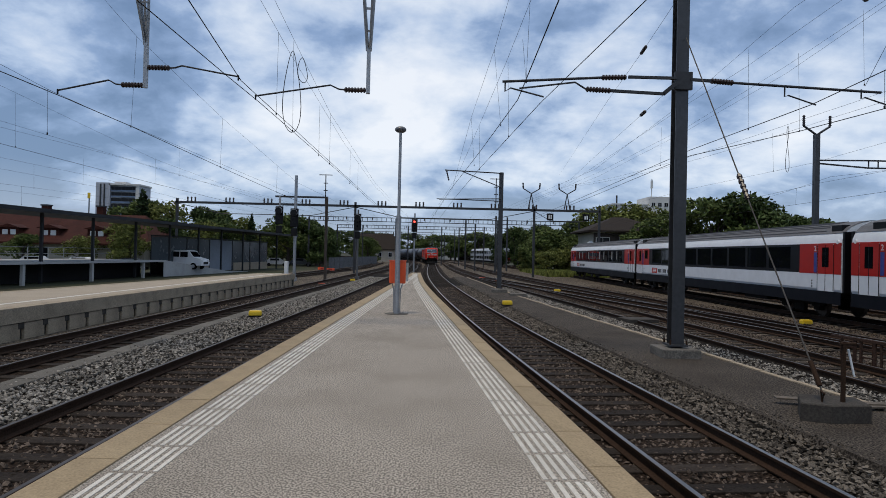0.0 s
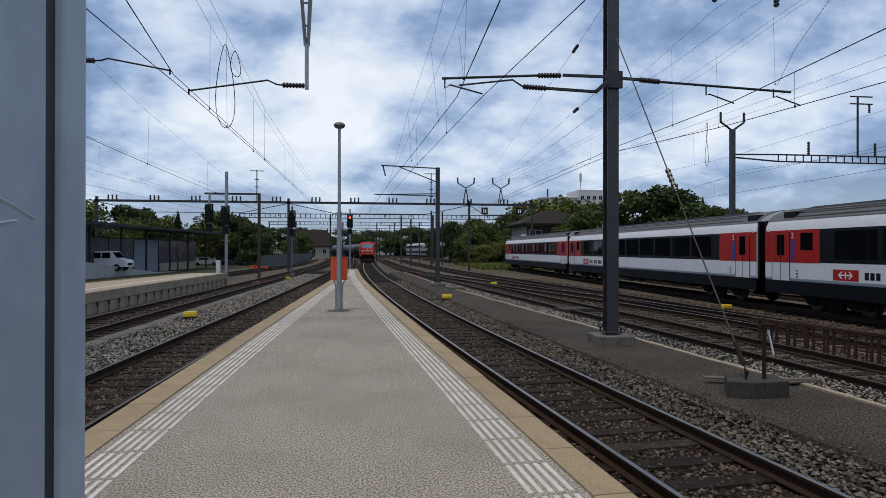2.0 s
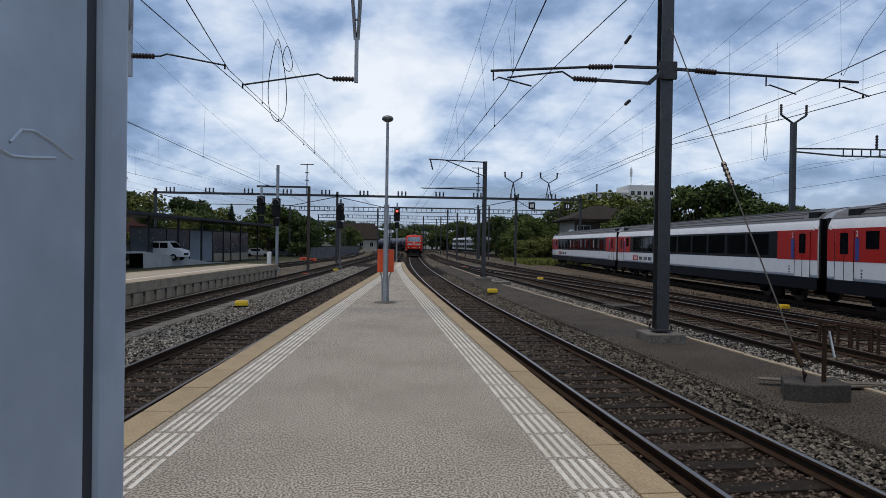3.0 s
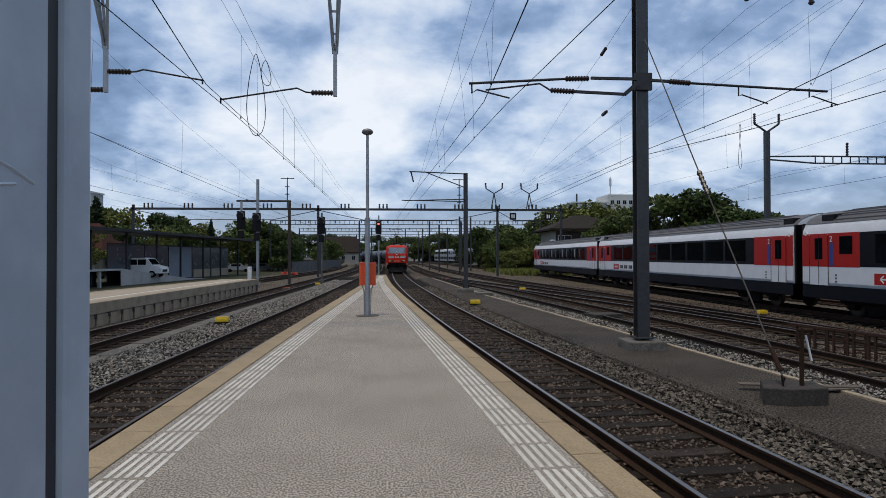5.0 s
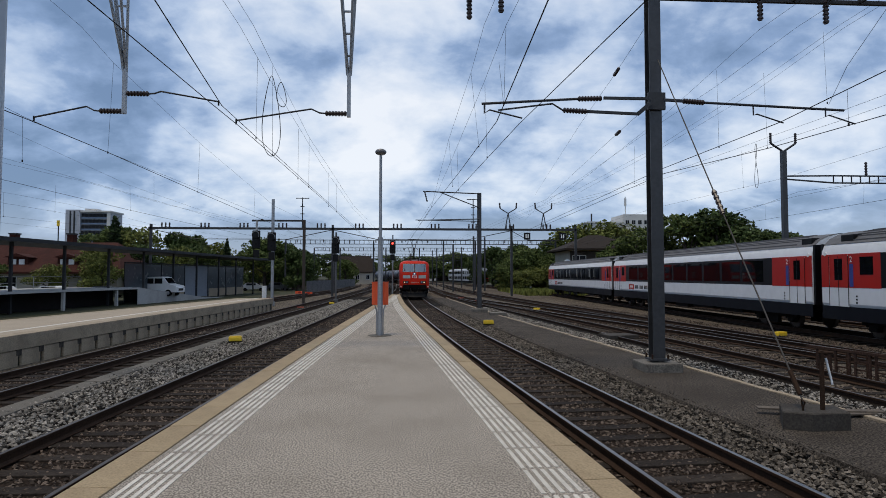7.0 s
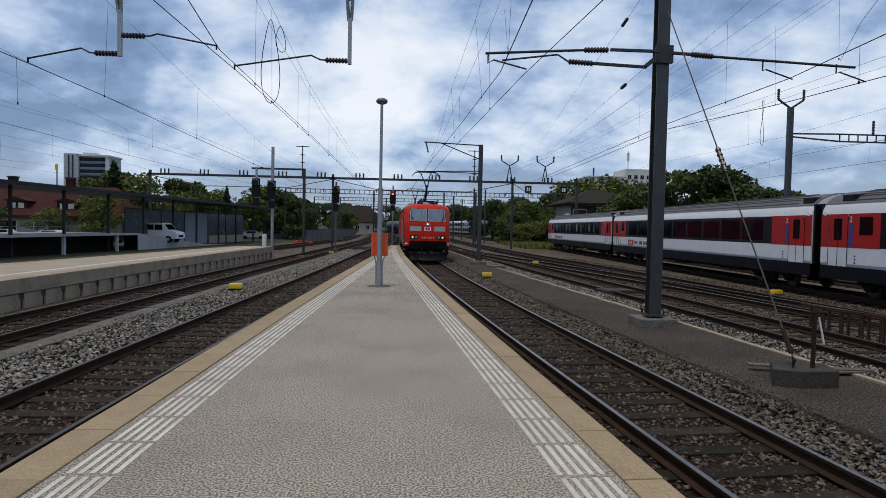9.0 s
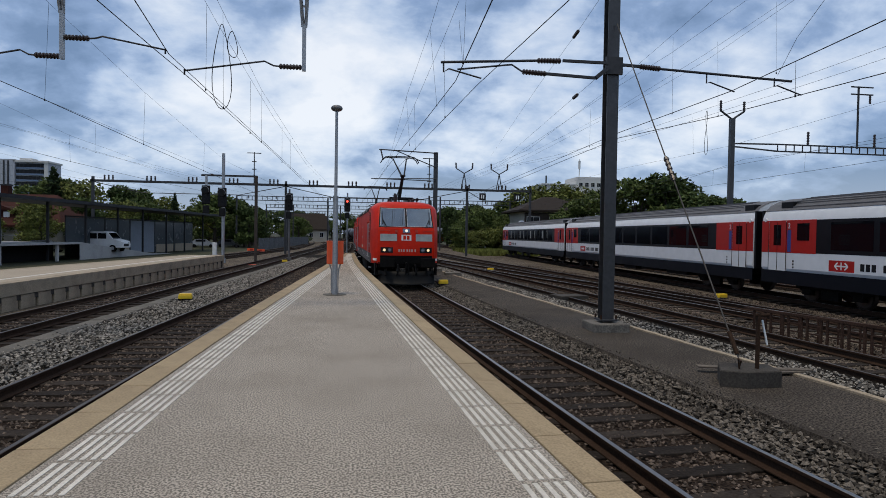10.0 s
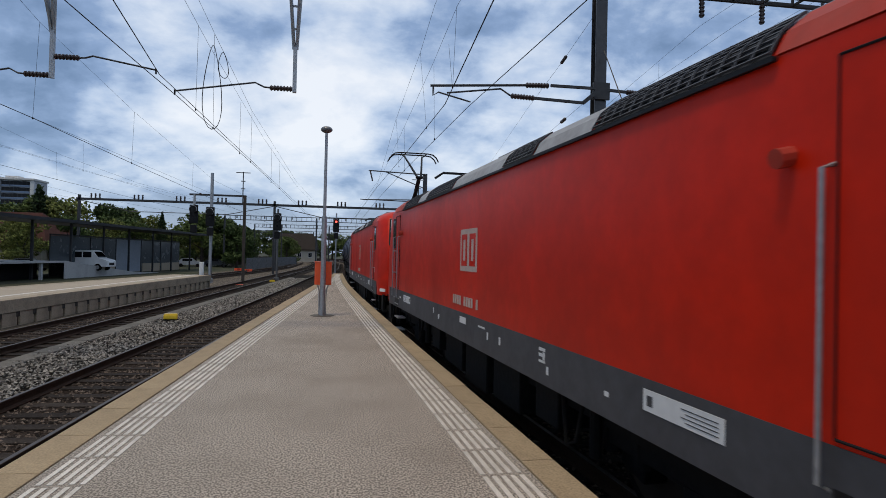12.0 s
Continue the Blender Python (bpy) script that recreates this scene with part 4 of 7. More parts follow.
def coach_profile(x0=1.42):
    return [(-x0 + 0.06, 1.10), (-x0, 1.22), (-x0, 2.9), (-x0 + 0.03, 3.2), (-x0 + 0.13, 3.44), (-x0 + 0.36, 3.68), (-x0 + 0.75, 3.86), (-0.3, 3.95), (0.3, 3.95), (x0 - 0.75, 3.86), (x0 - 0.36, 3.68), (x0 - 0.13, 3.44), (x0 - 0.03, 3.2), (x0, 2.9), (x0, 1.22), (x0 - 0.06, 1.10)]


def coach(kind):
    t = thing("passenger_coach", Matrix(), {"mid": "white and black passenger coach with red doors, parked", "near": "parked passenger coach with red door end and red sign", "end": "last parked passenger coach with rows of single windows"}[kind], "passenger coach", "parked coaches")
    L = COACH_LEN
    body = part("body", prism(coach_profile(), 0.3, L), COACH_WHITE, t, "white painted side", True)
    body.data.set_sharp_from_angle(angle=radians(20))
    # grey ribbed roof
    roof = [(-1.30, 3.46), (-1.07, 3.70), (-0.68, 3.88), (-0.3, 3.97), (0.3, 3.97), (0.68, 3.88), (1.07, 3.70), (1.30, 3.46)]
    r = part("roof", ribbon([[(x, y, z + 0.006) for x, z in roof] for y in (0.3, L)]), COACH_ROOF, t, "dull grey ribbed roof")
    bm = bmesh.new()
    for x, z in ((-1.2, 3.57), (-1.05, 3.72), (-0.86, 3.805), (-0.66, 3.885), (-0.48, 3.93), (-0.3, 3.97)):
        bar((x, 1.6, z + 0.015), (x, L - 1.3, z + 0.015), 0.035, 0.035, bm)
    part("roof_ribs", bm, COACH_ROOF, r)
    for y in (0.9, L - 1.2):
        part("roof_vent", box(-1.22, -0.86, y - 0.35, y + 0.35, 3.48, 3.80, bevel=0.03), BLACK, r)
    for sx in (-1, 1):
        side = lambda y0, y1, z0, z1, out, bm=None: box(*sorted((sx * (1.42 - 0.02), sx * (1.42 + out))), y0, y1, z0, z1, bm)
        part("window_band", side(0.6, L - 0.3, 1.84, 3.06, 0.003), COACH_BLACK, body, "black window band")
        part("lower_band", side(0.3, L, 0.62, 1.12, 0.004), COACH_BLUE, body, "dark blue sole bar")
        pitch = 2.0 if kind != "end" else 1.55
        n = int((L - 7.4) / pitch)
        for k in range(n):
            y = 3.7 + k * (L - 7.4) / n
            w = part("window", side(y + 0.12, y + (L - 7.4) / n - 0.12, 1.98, 2.96, 0.008), GLASS, body)
            part("window_blind", side(y + 0.22, y + 0.22 + 0.12 * (k % 3), 2.15, 2.9, 0.010), COACH_CURTAIN, w) if kind == "end" and k % 3 else None
        for e, (ya, yb) in enumerate(((0.3, 3.1), (L - 3.1, L))):
            red = part("red_end_panel", side(ya, yb, 1.82, 3.07, 0.006), COACH_RED, body, "red door end")
            inner = (lambda d: ya + d) if e == 0 else (lambda d: yb - d)
            d0, d1 = sorted((inner(0.45), inner(1.5)))
            door = part("door", side(d0, d1, 1.12, 3.04, 0.012), COACH_WHITE, t, "folding door, white below red")
            part("door_upper", side(d0 + 0.02, d1 - 0.02, 1.82, 3.05, 0.016), COACH_RED, door)
            part("door_window", side(inner(0.975) - 0.22, inner(0.975) + 0.22, 2.10, 2.90, 0.020), GLASS, door)
            bm = bmesh.new()
            for y in (d0, d1, (d0 + d1) / 2):
                rod((sx * 1.436, y, 1.14), (sx * 1.436, y, 3.0), 0.012, bm, 5)
            part("door_gap", bm, BLACK, door)
            b0, b1 = sorted((inner(1.56), inner(1.76)))
            part("blue_strip", side(b0, b1, 1.86, 2.70, 0.012), COACH_BLUE_BRIGHT, red)
            letters("2", 0.30, pose(sx * 1.437, inner(1.66), 2.76, 90, 0, 90 * sx), SIGN_WHITE, red, "class_digit")
            w0, w1 = sorted((inner(2.1), inner(2.75)))
            if kind == "near" or e == 1:
                part("end_window", side(w0, w1, 2.3, 2.94, 0.012), GLASS, red)
            part("step", box(*sorted((sx * 1.15, sx * 1.42)), d0, d1, 0.62, 0.66, box(*sorted((sx * 1.2, sx * 1.42)), d0, d1, 0.9, 0.94)), RUBBER, t)
            bm = bmesh.new()
            for k in range(3):
                box(*sorted((sx * 1.42, sx * 1.424)), inner(1.9) - 0.04, inner(1.9) + 0.04, 1.25 + k * 0.12, 1.31 + k * 0.12, bm)
            part("small_marks", bm, BLACK, body)
            part("end_lamp", rod((sx * 1.38, inner(0.22), 3.1), (sx * 1.44, inner(0.22), 3.1), 0.08, seg=12), SIGN_WHITE, body)
        yl = L - 4.9
        sg = part("sign_panel", side(yl, yl + 1.15, 1.25, 1.63, 0.004), COACH_RED, body, "red sign with white arrow shape and black bars")
        bm = box(*sorted((sx * 1.42, sx * 1.427)), yl + 0.28, yl + 0.87, 1.415, 1.465)
        box(*sorted((sx * 1.42, sx * 1.427)), yl + 0.55, yl + 0.60, 1.31, 1.57, bm)
        for s in (-1, 1):
            for z in (-1, 1):
                bar((sx * 1.4265, yl + 0.575 + s * 0.30, 1.44), (sx * 1.4265, yl + 0.575 + s * 0.16, 1.44 + z * 0.12), 0.006, 0.05, bm)
        part("sign_shape", bm, SIGN_WHITE, sg)
        for k in range(11):
            if k not in (3, 7):
                y = yl - 0.25 - k * 0.23
                part("lettering_bar", box(*sorted((sx * 1.42, sx * 1.425)), y - 0.17, y, 1.32, 1.56), BLACK, sg)
    # coach ends coloured black to give the gap between coaches its shade
    for ya, yb, yc, yd in ((0.0, 0.3, 0.18, 0.30), (L, L + 0.3, L, L + 0.12)):
        part("gangway", box(-0.6, 0.6, ya, yb, 1.1, 3.4), BLACK, t)
        part("end_wall", box(-1.36, 1.36, yc, yd, 1.1, 3.5), COACH_BLACK, t)
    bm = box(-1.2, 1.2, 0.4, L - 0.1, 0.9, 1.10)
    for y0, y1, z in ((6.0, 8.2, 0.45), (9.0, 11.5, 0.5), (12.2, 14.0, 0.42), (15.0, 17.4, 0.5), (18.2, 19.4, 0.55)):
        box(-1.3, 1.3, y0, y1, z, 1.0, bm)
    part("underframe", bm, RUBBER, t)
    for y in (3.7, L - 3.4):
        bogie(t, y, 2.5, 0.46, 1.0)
    return t


COACH_ROOF = mat("coach_roof_grey", (0.115, 0.112, 0.115), 0.65, 0.1, 10, 0.15, 1.0, (0.075, 0.072, 0.07), 0.5, 0.05)
COACH_CURTAIN = mat("pale_blind", (0.4, 0.4, 0.38), 0.9)
COACH_BLUE_BRIGHT = mat("coach_blue_strip", (0.03, 0.05, 0.25), 0.5)


def place_coach(ob, y0):
    a, b = Vector((COACH_LINE(y0 + 3), y0 + 3, RAIL_Z)), Vector((COACH_LINE(y0 + 22), y0 + 22, RAIL_Z))
    d = (b - a).normalized()
    ob.matrix_world = Matrix.Translation(a - d * 3) @ d.to_track_quat("Y", "Z").to_matrix().to_4x4()


GAP_Y = 23.2
for k, kind in ((-1, "near"), (0, "mid"), (1, "end")):
    place_coach(coach(kind), GAP_Y + 26.4 * k)


# ---- overhead line ----
PORTAL_Y = 13.75


def insulator(a, b, r=0.06, n=6, bm=None):
    """A ribbed insulator from a to b, turned in one piece."""
    own = bmesh.new() if bm is None else bm
    a, b = Vector(a), Vector(b)
    q = (b - a).to_track_quat("Z", "Y").to_matrix()
    length = (b - a).length
    prof = [(0.0, 0.001), (0.0, r * 0.7)]
    for k in range(n):
        f = (k + 0.5) / n
        prof += [((f - 0.3 / n) * length, r * 0.7), ((f - 0.2 / n) * length, r), ((f + 0.2 / n) * length, r), ((f + 0.3 / n) * length, r * 0.7)]
    prof += [(length, r * 0.7), (length, 0.001)]
    rings = [[own.verts.new(a + q @ Vector((rr * math.cos(i * math.pi / 4), rr * math.sin(i * math.pi / 4), z))) for i in range(8)] for z, rr in prof]
    for u, v in zip(rings, rings[1:]):
        for i in range(8):
            own.faces.new((u[i], u[(i + 1) % 8], v[(i + 1) % 8], v[i]))
    bmesh.ops.recalc_face_normals(own, faces=own.faces)
    return own


def truss_beam(parent, x0, x1, y, z, h, w, name="beam"):
    """A lattice beam across the tracks."""
    bm = bmesh.new()
    for dy in (-w / 2, w / 2):
        for dz in (0, h):
            bar((x0, y + dy, z + dz), (x1, y + dy, z + dz), 0.09, 0.09, bm)
    n = int((x1 - x0) / 0.85)
    for k in range(n + 1):
        x = x0 + (x1 - x0) * k / n
        for dy in (-w / 2, w / 2):
            bar((x, y + dy, z), (x, y + dy, z + h), 0.05, 0.05, bm)
        for dz in (0, h):
            bar((x, y - w / 2, z + dz), (x, y + w / 2, z + dz), 0.05, 0.05, bm)
    return part(name, bm, MAST, parent)


def catenary_portal():
    t = thing("catenary_portal", Matrix(), "grey lattice portal beam spanning the tracks overhead", "catenary portal")
    b = truss_beam(t, -24, 27, PORTAL_Y, 8.39, 0.55, 0.45)
    for x in (-24, 27):
        part("leg", box(x - 0.16, x + 0.16, PORTAL_Y - 0.16, PORTAL_Y + 0.16, -1.0, 8.4), MAST, t)
    for x, dy in ((1.25, 0.3), (1.95, -0.1), (8.2, 0.0), (9.9, 0.1)):
        part("hanging_insulator", insulator((x, PORTAL_Y + dy, 7.80), (x, PORTAL_Y + dy, 8.37), 0.07, 6), INSUL, b)
    return t


catenary_portal()


def drop_post(x, arms, label):
    """A post hung from the portal beam, forked at its top, with steady arms for the wires."""
    z0 = 5.45
    t = thing("drop_post", pose(x, PORTAL_Y + 0.5, z0), label, "drop post", "drop posts")
    bm = bar((0, 0, 0), (0, 0, 1.05), 0.085, 0.085)
    part("post", bm, GALV, t)
    for s in (-1, 1):
        part("fork_leg", bar((s * 0.03, 0, 1.0), (s * 0.17, -0.3, 3.0), 0.06, 0.06), GALV, t)
        part("fork_leg", bar((s * 0.02, 0.02, 1.0), (s * 0.15, -0.72, 3.0), 0.05, 0.05), GALV, t)
    for z in (1.45, 1.95, 2.45):
        part("tie", bar((-0.03 - 0.07 * (z - 1.0), -0.15 * (z - 1), z), (0.03 + 0.07 * (z - 1.0), -0.15 * (z - 1), z), 0.04, 0.04), GALV, t)
    for s, z, xa, xb, za, zb in arms:
        part("arm_insulator", insulator((s * 0.05, 0, z), (s * 0.55, 0, z), 0.065, 7), INSUL, t)
        part("steady_arm", tube([(s * 0.55, 0, z), (s * 0.68, 0, z + 0.01), (s * xa, 0, z + za), (s * xb, 0, z + zb)], 0.02, seg=6), MAST, t)
        part("wire_clip", rod((s * xb, 0, z + zb - 0.09), (s * xb, 0, z + zb + 0.03), 0.02), BLACK, t)
    return t


drop_post(-6.78, ((-1, 0.06, 0.85, 2.02, 0.10, -0.17), (1, 0.48, 0.83, 2.15, 0.06, -0.16)), "galvanised forked drop post with two insulated steady arms")
drop_post(-1.60, ((-1, 0.08, 0.88, 2.62, 0.10, -0.20),), "galvanised forked drop post with one insulated steady arm")


def mast_arms():
    """Cantilevers on both sides of the tall mast."""
    x, y = 5.56, PORTAL_Y
    t = thing("cantilever", pose(x, y - 0.2, 5.6), "dark insulated cantilever arms clamped on the tall mast", "cantilever")
    part("clamp", box(-0.2, 0.2, -0.02, 0.06, -0.05, 0.35), MAST, t)
    part("upper_bracket", bar((-0.15, 0, 0.2), (-1.25, 0, 0.20), 0.06, 0.06), MAST, t)
    part("arm_insulator", insulator((-1.3, 0, 0.19), (-1.85, 0, 0.17), 0.065, 8), INSUL, t)
    part("upper_tube", rod((-1.85, 0, 0.17), (-4.08, 0, 0.02), 0.03), MAST, t)
    part("lower_bracket", bar((-0.15, 0, 0.1), (-0.45, 0, -0.16), 0.09, 0.09, bar((-0.45, 0, -0.16), (-1.65, 0, -0.12), 0.06, 0.06)), MAST, t)
    part("arm_insulator", insulator((-1.65, 0, -0.12), (-2.2, 0, -0.10), 0.065, 8), INSUL, t)
    part("registration_tube", tube([(-2.2, 0, -0.10), (-2.45, 0, 0.05), (-3.7, 0, -0.12)], 0.022), MAST, t)
    part("steady_arm", tube([(-4.02, 0, 0.02), (-4.02, 0, -0.2), (-3.9, 0, -0.12), (-3.15, 0, -0.30)], 0.02), MAST, t)
    part("right_bracket", bar((0.15, 0, 0.18), (0.62, 0, 0.16), 0.06, 0.06), MAST, t)
    part("arm_insulator", insulator((0.62, 0, 0.16), (1.12, 0, 0.13), 0.065, 8), INSUL, t)
    part("right_tube", rod((1.12, 0, 0.13), (4.5, 0, 0.0), 0.03), MAST, t)
    for xx in (2.3, 4.05):
        part("steady_arm", tube([(xx, 0, 0.06), (xx, 0, -0.15), (xx + 0.08, 0, -0.12), (xx + 0.72, 0, -0.32)], 0.018), MAST, t)


mast_arms()


def wire(name, pts, r, parent):
    return part(name, tube(pts, r, seg=4), WIRE, parent)


def catenary(centre, offs, supports, label, z=5.28, high=1.35, droppers=True):
    """A contact wire and its messenger wire, with droppers."""
    t = thing("catenary_wire", Matrix(), label, "overhead wire", "overhead wires")
    c_pts, m_pts = [], []
    k = 0
    for a, b in zip(supports, supports[1:]):
        n = 12
        for i in range(n):
            u = i / n
            y = a + (b - a) * u
            s0, s1 = (offs if k % 2 == 0 else -offs), (-offs if k % 2 == 0 else offs)
            x = centre(y) + s0 + (s1 - s0) * u
            zm = z + 0.35 + (high - 0.35) * (2 * u - 1) ** 2
            c_pts.append((x, y, z))
            m_pts.append((centre(y) + 0.4 * (s0 + (s1 - s0) * u), y, zm))
            if droppers and i % 2 == 1 and y < 130:
                part("dropper", rod(c_pts[-1], m_pts[-1], 0.005, seg=4), WIRE, t)
        k += 1
    wire("contact_wire", c_pts, 0.0085, t)
    wire("messenger_wire", m_pts, 0.0065, t)
    return t


for centre, words in ((MAIN, "main track"), (LEFT_A, "straight platform track"), (LEFT_B, "opposite platform track"), (LEFT_C, "back platform track"), (RIGHT_A, "first yard track"), (RIGHT_B, "second yard track")):
    catenary(centre, 0.15, (74, 135, 195), "distant contact wire and messenger above the " + words)
catenary(FAR_R, 0.1, (-30, 34, 74, 135), "contact wire above the outermost track", 5.3, 1.3)


def overhead_line(label, r, pts, strain=()):
    """One wire of the near spans, carried on beyond its ends, with strain insulators at some of its points."""
    t = thing("overhead_wire", Matrix(), label, "overhead wire", "overhead wires")
    p = [Vector(q) for q in pts]
    line_pts = list(p)
    if not strain:
        d = p[0] - p[1]
        k = 16.0 / max(1.0, abs(d.y))
        line_pts.insert(0, p[0] + Vector((d.x * k, d.y * k, max(-0.4, min(0.8, d.z * k)))))
    if p[-1].y < 70 and len(pts) > 2:
        d = p[-1] - p[-2]
        k = (74 - p[-1].y) / d.y
        line_pts.append(Vector((p[-1].x + 0.75 * d.x * k, 74.0, max(5.3, min(7.4, p[-1].z)))))
    wire("wire", line_pts, r, t)
    for i in strain:
        d = (p[min(i + 1, len(p) - 1)] - p[i - 1]).normalized()
        part("strain_insulator", insulator(p[i] - d * 0.3, p[i] + d * 0.3, 0.05, 6), INSUL, t)
    return t


NEAR_WIRES = (
    ("contact wire over the main track", 0.013, ((2.86, 8.27, 5.28), (2.42, 13.98, 5.28), (1.87, 24.45, 5.28), (1.31, 37.79, 5.28)), ()),
    ("second contact wire over the main track", 0.013, ((1.68, 8.40, 5.30), (1.87, 13.86, 5.30), (1.56, 20.85, 5.30), (0.90, 33.44, 5.30)), ()),
    ("slack messenger wire over the main track", 0.010, ((2.13, 18.29, 9.47), (1.95, 20.62, 8.74), (1.56, 26.54, 7.75), (1.06, 35.73, 5.58)), ()),
    ("second messenger wire over the main track", 0.010, ((2.55, 16.59, 8.77), (2.30, 19.90, 8.14), (1.89, 26.16, 7.33), (1.37, 35.54, 6.40)), ()),
    ("dead-end line held by two insulators at the tall mast", 0.010, ((5.63, 14.20, 7.85), (5.82, 17.00, 7.61), (6.77, 24.00, 7.90), (15.29, 74.00, 11.76)), (1,)),
    ("line crossing behind the tall mast over the yard", 0.010, ((5.41, 14.20, 5.64), (5.84, 17.00, 5.82), (7.87, 30.00, 6.67), (13.97, 74.00, 8.61)), (1,)),
    ("high messenger wire over the first yard track", 0.010, ((9.18, 15.45, 8.29), (8.77, 21.09, 7.30), (8.06, 30.38, 6.17)), ()),
    ("high messenger wire over the branching yard track", 0.010, ((10.11, 15.21, 8.31), (9.81, 19.00, 7.88), (9.55, 22.65, 7.64), (8.30, 38.53, 6.23)), ()),
    ("messenger wire over the second yard track", 0.010, ((12.84, 17.16, 9.31), (12.66, 21.80, 8.82), (12.27, 29.05, 8.21), (11.40, 41.89, 7.67)), ()),
    ("twin messenger wire over the second yard track", 0.010, ((13.13, 17.54, 9.31), (12.94, 22.27, 8.70), (12.50, 30.00, 8.14), (11.64, 42.74, 7.51)), ()),
    ("contact wire over the first yard track", 0.013, ((8.23, 10.96, 5.28), (8.46, 13.50, 5.28), (8.27, 19.54, 5.28), (8.84, 38.59, 5.28)), ()),
    ("contact wire over the second yard track", 0.013, ((10.27, 13.67, 5.28), (9.89, 16.26, 5.28), (8.72, 20.60, 5.28), (9.13, 33.47, 5.28)), ()),
    ("messenger wire over the parked coaches", 0.010, ((17.40, 23.13, 6.43), (17.53, 27.91, 6.34), (17.89, 42.74, 6.70)), ()),
    ("contact wire over the parked coaches", 0.010, ((15.88, 21.09, 5.00), (15.84, 24.46, 5.00), (16.50, 30.95, 5.00)), ()),
    ("short line from the cantilever tip towards the portal", 0.010, ((9.00, 12.00, 6.10), (9.73, 13.60, 5.75)), ()),
    ("contact wire over the straight platform track", 0.013, ((-4.33, 8.77, 5.28), (-4.29, 12.42, 5.28), (-4.24, 14.74, 5.28), (-4.23, 28.03, 5.28), (-4.35, 43.55, 5.28)), ()),
    ("second contact wire over the straight platform track", 0.013, ((-3.74, 9.13, 5.45), (-4.30, 13.42, 5.45), (-4.31, 16.60, 5.45)), ()),
    ("messenger wire over the straight platform track", 0.010, ((-4.48, 15.36, 8.04), (-4.41, 18.10, 7.67), (-4.15, 27.25, 6.73), (-3.88, 39.71, 6.08)), ()),
    ("second messenger wire over the straight platform track", 0.010, ((-4.23, 15.74, 8.21), (-4.17, 17.82, 7.86), (-4.01, 23.22, 6.99), (-3.67, 37.48, 6.08)), ()),
    ("contact wire over the opposite platform track", 0.013, ((-8.95, 12.58, 5.28), (-8.91, 14.79, 5.28), (-8.93, 17.97, 5.28), (-9.23, 26.34, 5.28), (-9.59, 39.37, 5.28)), (4,)),
    ("messenger wire over the opposite platform track", 0.010, ((-8.74, 16.02, 8.20), (-8.74, 17.77, 7.86), (-8.61, 24.69, 7.03), (-8.31, 36.82, 5.89)), ()),
    ("messenger wire joining the opposite platform line", 0.010, ((-9.98, 14.03, 5.85), (-9.95, 15.69, 5.73), (-9.94, 17.77, 5.69)), ()),
    ("contact wire over the back platform track", 0.010, ((-18.28, 25.78, 6.93), (-16.35, 39.71, 6.48), (-14.68, 53.45, 6.02)), ()),
    ("messenger wire over the back platform track", 0.010, ((-18.46, 25.97, 8.47), (-16.90, 37.10, 7.09), (-15.68, 46.53, 6.56)), ()),
    ("second contact wire over the back platform track", 0.013, ((-21.20, 29.95, 6.66), (-19.45, 42.79, 6.21), (-18.12, 53.88, 5.97)), ()),
    ("second messenger wire over the back platform track", 0.010, ((-21.29, 30.04, 7.48), (-20.11, 38.43, 7.46), (-18.96, 47.43, 7.19)), ()),
    ("thin messenger wire over the canopy", 0.010, ((-24.97, 35.30, 6.74), (-23.89, 43.17, 6.66), (-22.65, 53.59, 6.19)), ()),
    ("thin contact wire over the canopy", 0.010, ((-24.95, 35.30, 6.09), (-23.90, 43.22, 5.99), (-22.64, 53.59, 5.79)), ()),
    ("thin low wire over the canopy", 0.010, ((-28.31, 40.09, 5.72), (-27.16, 49.14, 5.80), (-25.99, 60.23, 5.84)), ()),
    ("second thin low wire over the canopy", 0.010, ((-28.30, 40.09, 5.28), (-27.14, 49.14, 5.31), (-25.98, 60.23, 5.51)), ()),
)
for label, r, pts, strain in NEAR_WIRES:
    overhead_line(label, 0.0105 if r > 0.011 else 0.005, pts, strain)


NEAR_DROPPERS_A = (
    (1.95, 20.62, 8.74, 2.22, 6.16),
    (2.32, 19.72, 8.04, 2.39, 5.61),
    (1.56, 26.54, 7.75, 1.73, 5.65),
    (1.89, 26.16, 7.33, 1.95, 5.43),
    (9.83, 18.96, 8.40, 9.86, 5.88),
    (12.70, 21.09, 9.08, 12.79, 6.34),
    (12.83, 18.06, 9.39, 12.90, 7.12),
    (12.07, 32.18, 8.78, 12.05, 6.73),
    (17.62, 31.42, 8.44, 17.71, 6.46),
    (8.23, 11.00, 5.28, 8.24, 4.60),
    (-4.44, 17.01, 7.81, -4.45, 5.54),
    (-4.17, 17.68, 7.84, -4.14, 5.21),
    (-4.28, 22.46, 7.12, -4.28, 5.28),
    (-4.01, 23.22, 6.99, -4.01, 5.09),
)
